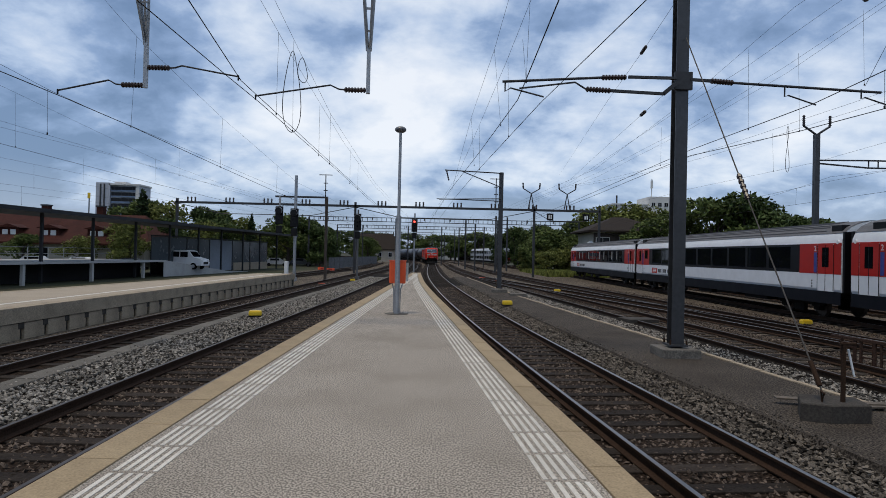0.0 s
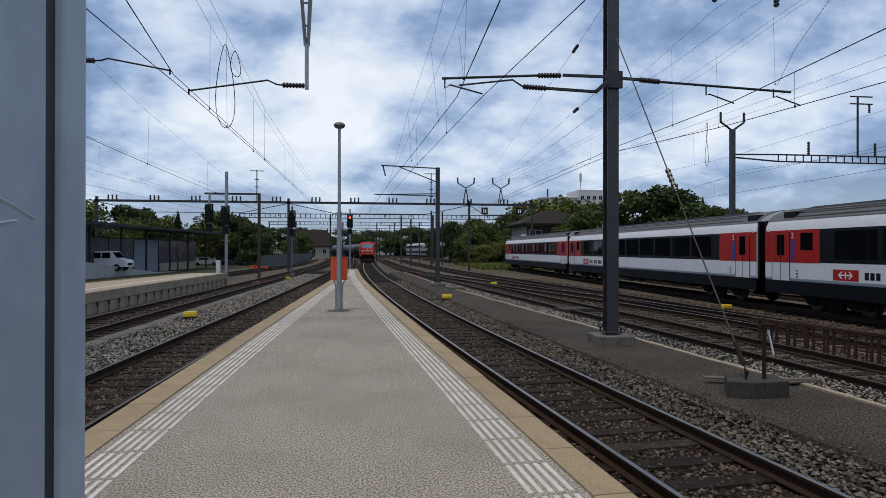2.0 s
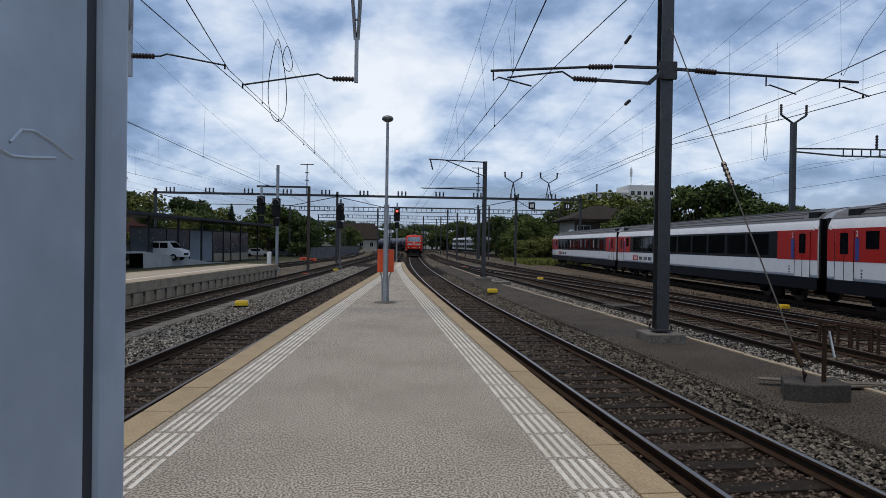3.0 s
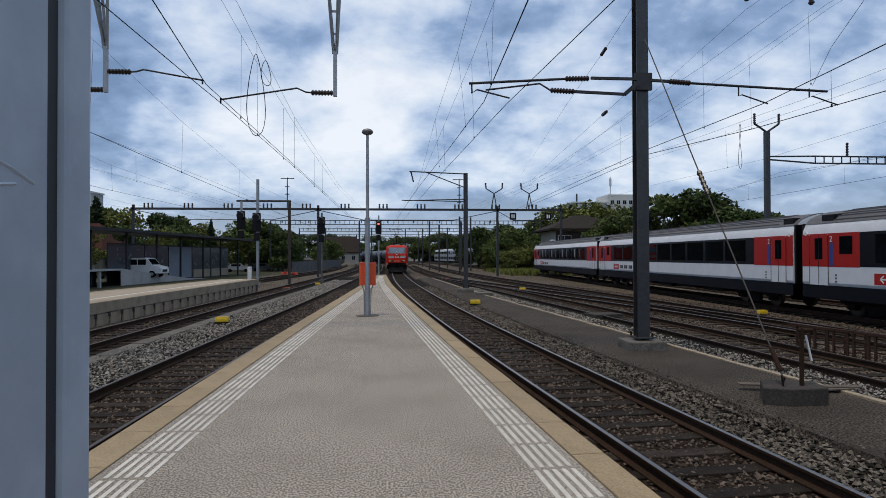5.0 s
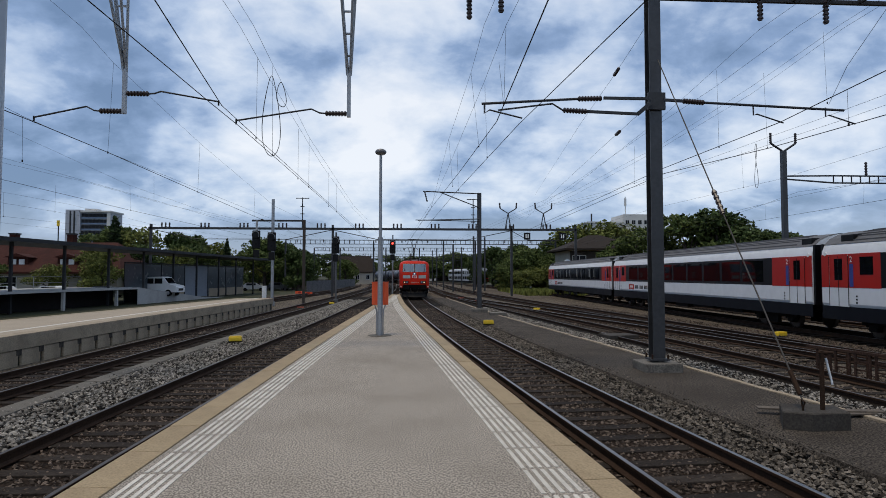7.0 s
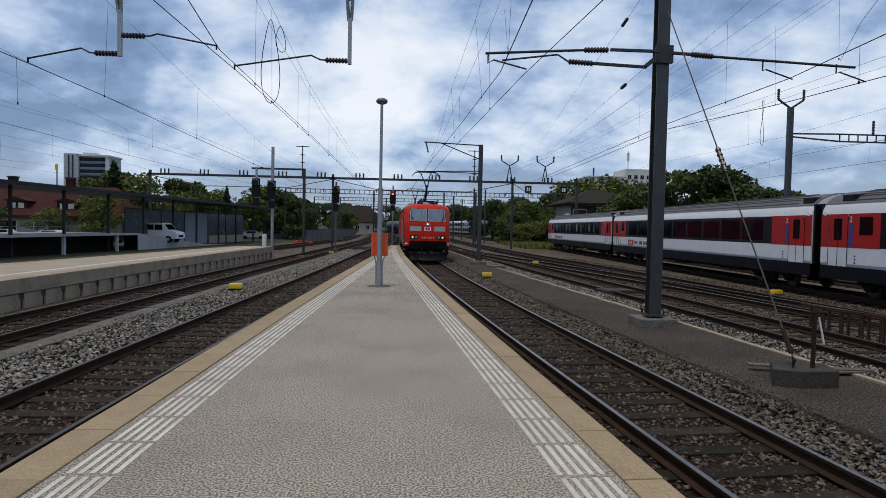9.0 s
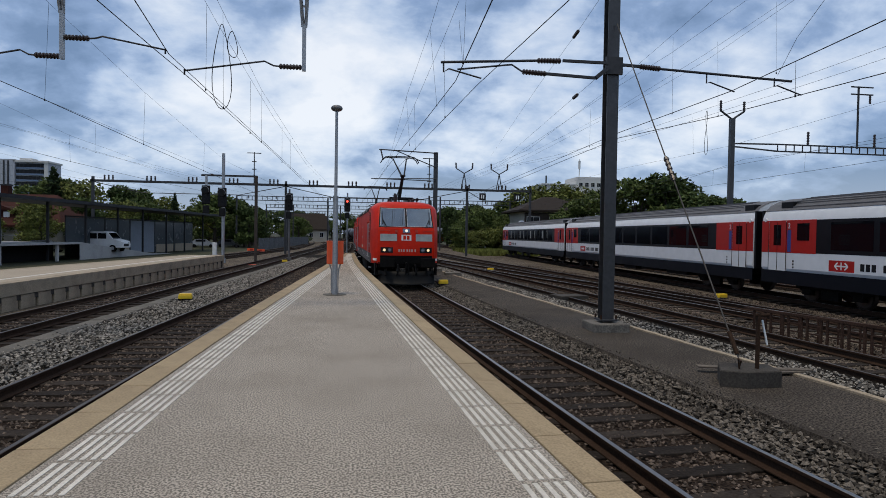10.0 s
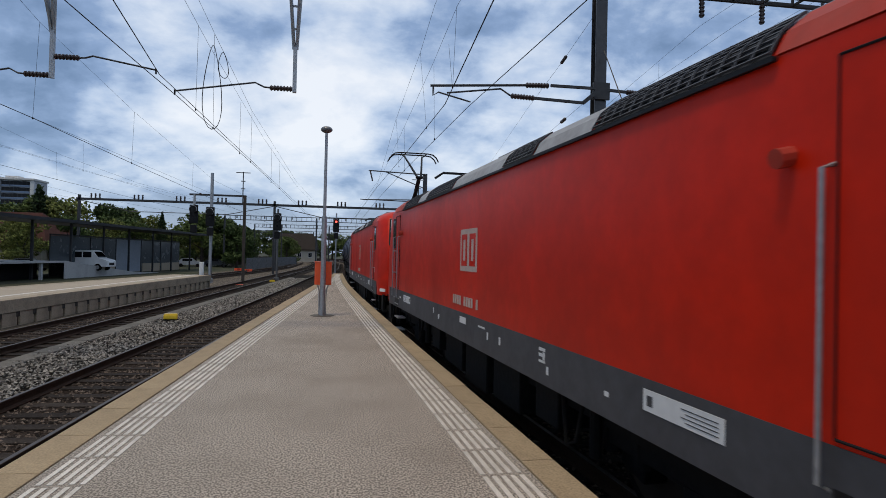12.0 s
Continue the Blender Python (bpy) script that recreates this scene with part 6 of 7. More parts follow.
def opposite_platform():
    top = thing("opposite_platform", Matrix(), "pale concrete platform beyond the straight tracks", "platform", kind="structure")
    ys = np.arange(-20.0, 45.1, 1.0)
    z = 0.06
    part("surface", ribbon([[(OP_EDGE(y) - 0.4, y, z), (OP_BACK(y) + 0.4, y, z)] for y in ys]), PALE, top)
    part("edge_slab", ribbon([[(OP_EDGE(y) + 0.0, y, z - 0.40), (OP_EDGE(y), y, z + 0.005), (OP_EDGE(y) - 0.45, y, z + 0.005)] for y in ys]), CONCRETE, top)
    part("back_slab", ribbon([[(OP_BACK(y) + 0.45, y, z + 0.005), (OP_BACK(y), y, z + 0.005), (OP_BACK(y), y, -0.9)] for y in ys]), CONCRETE, top)
    part("safety_line", ribbon([[(OP_EDGE(y) - 0.95, y, z + 0.006), (OP_EDGE(y) - 1.15, y, z + 0.006)] for y in ys]), WHITE_LINE, top)
    # darker than the piers: the shade of their gaps is in its colour
    part("wall", ribbon([[(OP_EDGE(y) - 0.12, y, -0.95), (OP_EDGE(y) - 0.12, y, z - 0.39)] for y in ys]), CONCRETE_DARK, top, "stained concrete retaining wall, darkened as shade between the piers")
    part("end_wall", box(OP_BACK(45), OP_EDGE(45) - 0.05, 44.9, 45.05, -0.95, z), CONCRETE, top)
    # dark block painted in for the shaded notch between two piers
    knob_mesh = part("drain_notch", box(-0.14, -0.02, -0.16, 0.07, -0.52, -0.33, bevel=0.02), CONCRETE_DARK, top)
    knob_mesh.location = (OP_EDGE(1.5), 1.5, 0)
    first = None
    y = 2.0
    while y < 45:
        if first is None:
            first = part("pier", box(-0.12, -0.03, -0.43, 0.43, -0.95, -0.36, bevel=0.03), CONCRETE, top, "small concrete pier")
            ob = first
        else:
            ob = new("pier", first.data)
            ob.parent = top
        ob.location = (OP_EDGE(y), y, 0.0)
        knob = new("drain_notch", knob_mesh.data)
        knob.parent = ob
        knob.location = (0, 0.5, 0)
        y += 1.0
    e = thing("platform_end_box", pose(-10.9, 45.6, -0.8), "narrow white sheet box at the end of the opposite platform", "box")
    part("box", box(-0.14, 0.14, -0.14, 0.14, 0, 1.75, bevel=0.03), PLATE, e)


opposite_platform()
GREY_PANEL = mat("blue_grey_panel", (0.20, 0.23, 0.27), 0.6, 0, 6, 0.08, 1.2, (0.15, 0.17, 0.19), 0.4, 0.03)
FROST = mat("tinted_glass_panel", (0.055, 0.07, 0.08), 0.25, 0, 4, 0.1, 1.0, (0.05, 0.06, 0.065), 0.4, 0.0)
DARK_STEEL = mat("dark_canopy_steel", (0.026, 0.027, 0.030), 0.6, 0.2, 8, 0.15, 1, None, 0.4, 0.03, spec=0.3)


def shelter():
    """A long flat canopy on posts, with wall panels at its far half, on a raised slab with a ramp."""
    def base(y):
        return -28.4 + 0.098 * (y - 40)
    t = thing("canopy", Matrix(), "long flat dark platform canopy on steel posts", "canopy")
    part("roof", prism_between(base, 24.0, 96.0, -3.6, 1.6, 4.02, 4.24), DARK_STEEL, t, "thin dark flat roof")
    part("fascia", prism_between(base, 24.0, 96.0, 1.6, 1.68, 4.0, 4.27), DARK_STEEL, t)
    for y in (30, 36.5, 43.3, 48.8, 54.6, 60.3, 66.2, 71.7, 77.9, 83.5, 90.0):
        part("post", bar((base(y) + 0.5, y, -0.95), (base(y) + 0.5, y, 4.05), 0.18, 0.18), DARK_STEEL, t)
    w = thing("shelter_wall", Matrix(), "row of grey and glazed shelter panels under the canopy", "shelter")
    for k, (y0, y1, m) in enumerate(((59.5, 66.4, FROST), (66.4, 71.7, FROST), (71.7, 77.9, GREY_PANEL), (77.9, 83.5, FROST), (83.5, 90.0, FROST))):
        x0, x1 = base(y0) - 0.9, base(y1) - 0.9
        p = part("panel", bar((x0, y0 + 0.1, 1.0), (x1, y1 - 0.1, 1.0), 0.08, 3.7), m, w, "grey sheet panel" if m is GREY_PANEL else "dark tinted glass panel")
        part("frame", bar((x0 + 0.06, y0, -0.95), (x0 + 0.06, y0, 3.0), 0.08, 0.08), DARK_STEEL, p)
        part("top_bar", bar((x0 + 0.06, y0, 2.95), (x1 + 0.06, y1, 2.95), 0.14, 0.14), DARK_STEEL, p)
        if m is FROST and k:
            part("sill_panel", bar((x0 + 0.1, y0 + 0.4, -0.4), (x1 + 0.1, y1 - 0.4, -0.4), 0.08, 1.0), PALE, p)
    s = thing("raised_slab", Matrix(), "raised concrete slab with dark openings under it and a ramp", "slab", kind="structure")
    ys = list(np.arange(16.0, 58.1, 2.0)) + [58.2, 62, 66, 70, 74, 78]
    top = lambda y: 0.60 if y <= 58.2 else max(-0.96, 0.60 - 0.1 * (y - 58.2))
    part("slab", ribbon([[(base(y) + 1.2, y, top(y) - 0.16), (base(y) + 1.2, y, top(y)), (base(y) - 6.0, y, top(y))] for y in ys]), PALE_GREY, s)
    part("ramp_wall", ribbon([[(base(y) + 1.19, y, -0.98), (base(y) + 1.19, y, max(-0.98, top(y) - 0.1))] for y in ys if y >= 57]), PALE_GREY, s)
    for y in np.arange(20, 57, 7.0):
        part("pillar", box(base(y) + 0.9, base(y) + 1.1, y - 0.13, y + 0.13, -0.98, 0.45), PALE_GREY, s)
    # black sheet added for the shade under the slab
    part("back_wall", ribbon([[(base(y) - 1.0, y, -0.98), (base(y) - 1.0, y, 0.4)] for y in (16.0, 58.0)]), BLACK, s)
    r = thing("hand_railing", Matrix(), "thin steel railing along the raised slab", "railing")
    for z in (1.1, 1.6):
        part("rail", bar((base(40) - 4, 40, z), (base(58) - 4, 58, z), 0.05, 0.05), GALV, r)
    for y in range(40, 59, 4):
        part("rail_post", bar((base(y) - 4, y, 0.6), (base(y) - 4, y, 1.6), 0.05, 0.05), GALV, r)


def prism_between(base, y0, y1, a, b, z0, z1):
    bm = bmesh.new()
    lo = [bm.verts.new((base(y) + x, y, z)) for y in (y0, y1) for x in (a, b) for z in (z0, z1)]
    for f in ((0, 1, 3, 2), (4, 6, 7, 5), (0, 4, 5, 1), (2, 3, 7, 6), (1, 5, 7, 3), (0, 2, 6, 4)):
        bm.faces.new([lo[i] for i in f])
    bmesh.ops.recalc_face_normals(bm, faces=bm.faces)
    return bm


shelter()


def van(x, y, z, rz):
    t = thing("white_van", pose(x, y, z, 0, 0, rz), "white double-cab pickup van parked beside the shelter ramp", "van")
    side = [(-2.5, 0.45), (-2.5, 1.05), (-0.6, 1.05), (-0.6, 1.95), (0.9, 2.0), (1.25, 1.9), (1.75, 1.25), (2.55, 1.05), (2.65, 0.75), (2.62, 0.40)]
    bm = prism(side, -0.95, 0.95)
    bmesh.ops.rotate(bm, cent=(0, 0, 0), matrix=Matrix.Rotation(0, 3, "Z"), verts=bm.verts)
    part("body", bm, COACH_WHITE, t)
    for s in (-1, 1):
        for x0, x1 in ((-0.45, 0.25), (0.35, 1.15)):
            part("side_window", box(x0, x1, *sorted((s * 0.93, s * 0.965)), 1.28, 1.82), GLASS, t)
        for xx in (-1.7, 1.75):
            w = part("wheel", rod((xx, s * 0.72, 0.34), (xx, s * 0.97, 0.34), 0.34, seg=18), RUBBER, t)
            part("hub", rod((xx, s * 0.90, 0.34), (xx, s * 0.98, 0.34), 0.18, seg=12), GALV, w)
        part("headlight", box(2.40, 2.64, *sorted((s * 0.55, s * 0.90)), 0.78, 0.98), PLATE, t)
    bm = bmesh.new()
    bm.faces.new([bm.verts.new(p) for p in ((1.30, -0.8, 1.86), (1.30, 0.8, 1.86), (1.76, 0.85, 1.30), (1.76, -0.85, 1.30))])
    bmesh.ops.solidify(bm, geom=bm.faces[:], thickness=0.03)
    part("windscreen", bm, GLASS, t)
    part("grille", box(2.60, 2.67, -0.5, 0.5, 0.55, 0.80), BLACK, t)


van(-26.5, 64.6, -0.40, -4)
CAR_PAINTS = [mat("car_silver", (0.4, 0.41, 0.43), 0.35, 0.5), mat("car_white", (0.65, 0.65, 0.64), 0.35), mat("car_red", (0.25, 0.02, 0.02), 0.35), mat("car_dark", (0.04, 0.045, 0.05), 0.3)]


def car(x, y, rz, paint, label):
    t = thing("parked_car", pose(x, y, -0.98, 0, 0, rz), label, "car", "parked cars")
    side = [(-2.1, 0.35), (-2.15, 0.85), (-1.75, 0.95), (-1.2, 1.42), (0.4, 1.45), (1.05, 0.98), (2.0, 0.85), (2.12, 0.6), (2.1, 0.35)]
    part("body", prism(side, -0.85, 0.85), paint, t)
    for s in (-1, 1):
        part("side_window", box(-1.1, 0.45, *sorted((s * 0.83, s * 0.862)), 1.0, 1.36), GLASS, t)
        for xx in (-1.3, 1.3):
            part("wheel", rod((xx, s * 0.65, 0.3), (xx, s * 0.88, 0.3), 0.3, seg=14), RUBBER, t)


for x, y, rz, p, lab in ((-52, 72, 5, 2, "dark red car parked beyond the slab"), (-47.5, 74, 8, 0, "silver car parked beyond the slab"), (-42.5, 75, 4, 1, "white car parked beyond the slab"), (-37, 76, 12, 3, "dark car parked beyond the slab"), (-31, 105, 15, 1, "white car parked beyond the shelter"), (-27.5, 108, 10, 0, "silver car parked beyond the shelter"), (-24, 112, 0, 3, "dark car parked beyond the shelter")):
    car(x, y, rz, CAR_PAINTS[p], lab)


# ---- buildings ----
ROOF_TILE = mat("dark_red_roof_tiles", (0.050, 0.016, 0.011), 0.85, 0, 14, 0.35, 0.6, (0.026, 0.012, 0.010), 0.6, 0.4, spec=0.15, spread=0.12)
ROOF_BROWN = mat("brown_roof_tiles", (0.028, 0.021, 0.016), 0.85, 0, 14, 0.3, 0.6, (0.04, 0.033, 0.03), 0.5, 0.4, spec=0.12)
PLASTER = mat("pale_plaster", (0.42, 0.38, 0.31), 0.9, 0, 12, 0.08, 0.4, (0.30, 0.27, 0.22), 0.5, 0.1)
PLASTER_WHITE = mat("white_plaster", (0.62, 0.61, 0.58), 0.9, 0, 12, 0.06, 0.3, (0.48, 0.47, 0.45), 0.4, 0.1)


def window_unit(parent, x, y, z, w, h, frame_mat=None):
    f = part("window", box(x - w / 2, x + w / 2, y - 0.06, y + 0.1, z, z + h), frame_mat or PLATE, parent)
    part("pane", box(x - w / 2 + 0.09, x - 0.03, y - 0.075, y - 0.05, z + 0.09, z + h - 0.09, box(x + 0.03, x + w / 2 - 0.09, y - 0.075, y - 0.05, z + 0.09, z + h - 0.09)), GLASS, f)


def hip_roof(x0, x1, y0, y1, z, h, over, bm=None, ridge=None):
    own = bmesh.new()
    r = min((x1 - x0), (y1 - y0)) * 0.42 if ridge is None else ridge
    xm, ym = (x0 + x1) / 2, (y0 + y1) / 2
    b = [own.verts.new(p) for p in ((x0 - over, y0 - over, z), (x1 + over, y0 - over, z), (x1 + over, y1 + over, z), (x0 - over, y1 + over, z))]
    b2 = [own.verts.new((v.co.x, v.co.y, z - 0.25)) for v in b]
    if x1 - x0 >= y1 - y0:
        t = [own.verts.new((x0 + r, ym, z + h)), own.verts.new((x1 - r, ym, z + h))]
        own.faces.new((b[0], b[1], t[1], t[0]))
        own.faces.new((b[2], b[3], t[0], t[1]))
        own.faces.new((b[1], b[2], t[1]))
        own.faces.new((b[3], b[0], t[0]))
    else:
        t = [own.verts.new((xm, y0 + r, z + h)), own.verts.new((xm, y1 - r, z + h))]
        own.faces.new((b[0], b[1], t[0]))
        own.faces.new((b[1], b[2], t[1], t[0]))
        own.faces.new((b[2], b[3], t[1]))
        own.faces.new((b[3], b[0], t[0], t[1]))
    for i in range(4):
        own.faces.new((b[i], b2[i], b2[(i + 1) % 4], b[(i + 1) % 4]))
    own.faces.new(b2)
    bmesh.ops.recalc_face_normals(own, faces=own.faces)
    return own


TOWER_GREY = mat("pale_grey_cladding", (0.40, 0.42, 0.46), 0.7, 0, 4, 0.08, 0.3, (0.32, 0.34, 0.38), 0.4, 0.0)
TOWER_BLUE = mat("blue_spandrel_panels", (0.14, 0.20, 0.30), 0.5, 0, 4, 0.08, 0.3, None, 0.2, 0.0)


def tower_block():
    x0, x1, y = -126.4, -110.6, 230.0
    t = thing("tower_block", pose(0, 0, 0), "pale office tower with dark window bands above the trees", "office tower")
    part("core", box(x0 + 5.2, x1, y, y + 9, -1, 25.4), TOWER_GREY, t)
    part("side_wing", box(x0, x0 + 5.2, y - 0.8, y + 9, -1, 25.9), TOWER_GREY, t)
    for i in range(2):
        part("wing_fin", box(x0 + 1.6 + 1.4 * i, x0 + 2.0 + 1.4 * i, y - 1.1, y - 0.8, -1, 25.4), MAST, t)
    part("roof_parapet", box(x0 + 4.8, x1 + 0.3, y - 0.8, y + 9.5, 25.0, 25.6), PLASTER_WHITE, t)
    part("roof_plant", box(x0 + 5.4, x0 + 9.5, y + 2, y + 6, 25.6, 26.6), PLASTER_WHITE, t)
    part("end_pier", box(x1 - 1.2, x1, y - 0.5, y, -1, 25.0), PLASTER_WHITE, t)
    for k in range(11):
        z = 23.9 - 2.15 * k
        b = part("window_band", box(x0 + 5.4, x1 - 1.3, y - 0.25, y + 0.1, z - 0.65, z + 0.65), GLASS, t, "dark window band")
        part("blue_spandrel", box(x0 + 5.4, x1 - 1.3, y - 0.4, y - 0.24, z - 1.2, z - 0.65), TOWER_BLUE, b)
        for i in range(6):
            x = x0 + 6.6 + i * 1.35
            part("mullion", box(x - 0.05, x + 0.05, y - 0.32, y - 0.24, z - 0.65, z + 0.65), MAST, b)
    s = thing("yellow_sign", pose(-128.2, 228, 20.6), "small yellow sign panel on a pole beside the tower", "sign")
    part("panel", box(-0.5, 0.5, -0.1, 0.1, -0.9, 1.2), YELLOW, s)
    part("pole", bar((0, 0.2, -21.5), (0, 0.2, 0), 0.3, 0.3), MAST, s)


tower_block()


def roof_house():
    t = thing("old_station_building", Matrix(), "long old building with a steep dark red roof and dormers", "house")
    x0, x1, y0, y1 = -78.0, -39.5, 84.0, 97.0
    part("wall", box(x0, x1, y0, y1, -1, 2.2), PLASTER, t)
    part("roof", hip_roof(x0, x1, y0, y1, 2.2, 4.3, 0.9, ridge=3.0), ROOF_TILE, t, "steep dark red tiled roof")
    for x in (-64, -58.5, -53, -46.5):
        d = part("dormer", box(x - 1.3, x + 1.3, y0 + 0.9, y0 + 4.5, 2.6, 4.2), ROOF_TILE, t)
        for k in (-0.55, 0.55):
            part("dormer_window", box(x + k - 0.36, x + k + 0.36, y0 + 0.82, y0 + 0.95, 2.8, 3.9), PLATE, d)
        part("dormer_roof", prism([(x - 1.7, 4.15), (x + 1.7, 4.15), (x, 4.7)], y0 + 0.5, y0 + 5.0), ROOF_TILE, d)
    for x in (-61, -53.5, -47.0, -42.5):
        window_unit(t, x, y0, -0.4, 2.0, 2.0)
    for x in (-57, -49):
        c = part("chimney", box(x - 0.45, x + 0.45, 90, 91, 5.5, 7.6), ROOF_TILE, t)
        part("chimney_cap", box(x - 0.55, x + 0.55, 89.9, 91.1, 7.6, 7.8), MAST, c)


roof_house()


def signal_box():
    t = thing("signal_box", Matrix(), "brown-roofed signal box building behind the coaches", "signal box")
    x0, x1, y0, y1 = 24.5, 35.0, 92.0, 102.0
    part("wall", box(x0, x1, y0, y1, -1, 5.9), PLASTER, t)
    part("roof", hip_roof(x0, x1, y0, y1, 5.9, 2.4, 1.2), ROOF_BROWN, t, "low brown hipped roof")
    part("upper_band", box(x0 - 0.04, x1 - 3.6, y0 - 0.05, y0 + 0.2, 2.8, 5.5), BROWN_STEEL, t)
    for k in range(2):
        for x in (x0 + 1.3 + 3.6 * k,):
            window_unit(t, x, y0 - 0.06, 3.0, 2.1, 1.9, PLASTER_WHITE)
    d = part("dish", rod((x0 - 0.6, y0 - 0.4, 3.6), (x0 - 0.8, y0 - 0.6, 3.7), 0.6, seg=16), PLATE, t)


signal_box()


def white_offices():
    t = thing("white_office_block", Matrix(), "white flat-roofed office block behind the trees", "office block")
    part("lower_wing", box(56.5, 68.0, 190, 202, -1, 18.6), PLASTER_WHITE, t)
    part("tower_wing", box(67.2, 75.6, 188, 200, -1, 21.2), PLASTER_WHITE, t)
    part("roof_edge", box(56.1, 68.4, 189.6, 202.4, 18.6, 19.0), PLATE, t)
    for k in range(4):
        for i in range(4):
            window_unit(t, 68.4 + 2.0 * i, 188, 18.0 - 3.0 * k, 1.3, 1.4)
    part("aerial", rod((68.5, 190, 21), (68.5, 190, 27), 0.15, rod((68.5, 190, 24), (68.5, 190, 26.5), 0.4)), PLATE, t)
    part("flue", rod((57.5, 190, 18), (57.5, 190, 21.5), 0.25), MAST, t)


white_offices()


def far_house(x, y, w, d, h, rh, wall, roof, label):
    t = thing("far_house", Matrix(), label, "house", "distant houses")
    part("wall", box(x - w / 2, x + w / 2, y, y + d, -1, h), wall, t)
    part("roof", hip_roof(x - w / 2, x + w / 2, y, y + d, h, rh, 0.5, ridge=0.1), roof, t)
    for k in range(max(1, int(w / 3))):
        for z in ([0.6, 3.4] if h > 5 else [0.6]):
            window_unit(t, x - w / 2 + 1.6 + 3 * k, y, z, 1.1, 1.4)


far_house(-15.5, 178, 9, 9, 2.9, 4.0, PLASTER, ROOF_BROWN, "pale gabled house beside the tracks")
far_house(-19, 196, 12, 9, 4.6, 3.6, PLASTER, ROOF_BROWN, "brown-roofed house among the trees")
far_house(10, 330, 12, 10, 9, 3, PLASTER_WHITE, ROOF_BROWN, "white house far along the tracks")
far_house(20, 300, 14, 9, 3.6, 3.2, ROOF_BROWN, ROOF_BROWN, "long brown-roofed building beyond the yard")
FENCE_MESH = mat("dull_fence_mesh", (0.10, 0.105, 0.11), 0.8, 0.1, 9, 0.5, 1.5, (0.05, 0.05, 0.05), 0.5, 0.0, spread=0.1)
fence = thing("site_fence", Matrix(), "grey fence panels beside the far tracks", "fence")
for k in range(14):
    part("fence_panel", bar((-14.6 + 0.1 * k, 86 + 4.2 * k, 0.1), (-14.5 + 0.1 * k, 90 + 4.2 * k, 0.1), 0.06, 1.7), FENCE_MESH, fence)
for x, y, c in ((-15.2, 84, "orange and white barrier by the fence"), (-13.4, 80, "orange barrier by the fence"), (6.2, 58, "red and white barrier lying between tracks"), (5.6, 66, "red barrier lying between tracks"), (-8.8, 47, "red rail clamp lying beside the track")):
    b = thing("site_barrier", pose(x, y, -0.8, 0, 0, 15), c, "barrier", "site barriers")
    part("board", box(-0.55, 0.55, -0.12, 0.12, 0.05, 0.40 if y > 75 else 0.12, bevel=0.02), ORANGE, b)
    part("stripe", box(-0.2, 0.2, -0.125, 0.125, 0.1, 0.36 if y > 75 else 0.125), RED_DULL, b)


def silver_train():
    t = thing("double_deck_train", pose(19.8, 165, -0.7, 0, 0, 5.7), "silver double-deck train standing far off in the yard", "train")
    prof = [(-1.4, 0.9), (-1.42, 3.2), (-1.15, 4.3), (-0.5, 4.6), (0.5, 4.6), (1.15, 4.3), (1.42, 3.2), (1.4, 0.9)]
    b = part("body", prism(prof, 0, 50), SILVER, t)
    part("front_window", box(-1.1, 1.1, -0.05, 0.1, 2.2, 3.6), GLASS, t)
    part("red_front", box(-1.35, 1.35, -0.06, 0.1, 1.0, 2.0), COACH_RED, t)
    for z in (1.4, 3.0):
        for k in range(16):
            part("window", box(-1.46, -1.38, 2.2 + 3.0 * k, 4.4 + 3.0 * k, z, z + 0.85), GLASS, b)
    part("underframe", box(-1.2, 1.2, 0.3, 49.5, 0.3, 0.9), RUBBER, t)


SILVER = mat("silver_train_paint", (0.42, 0.44, 0.46), 0.45, 0.2)
silver_train()


# ---- trees ----
BARK = mat("tree_bark", (0.055, 0.042, 0.032), 0.95, 0, 14, 0.3, 2, None, 0.4, 0.5)
LEAVES = [mat("leaf_green_a", (0.080, 0.105, 0.029), 0.75, 0, 3, 0.35, 0.5, (0.034, 0.054, 0.015), 0.6, 0, island=0.45, spec=0.15),
          mat("leaf_green_b", (0.058, 0.083, 0.025), 0.75, 0, 3, 0.35, 0.5, (0.024, 0.040, 0.014), 0.6, 0, island=0.45, spec=0.15),
          mat("leaf_green_c", (0.130, 0.142, 0.036), 0.75, 0, 3, 0.35, 0.5, (0.04, 0.065, 0.02), 0.6, 0, island=0.45, spec=0.15),
          mat("needle_green", (0.030, 0.046, 0.018), 0.8, 0, 3, 0.35, 0.5, (0.012, 0.024, 0.012), 0.6, 0, island=0.4, spec=0.1)]


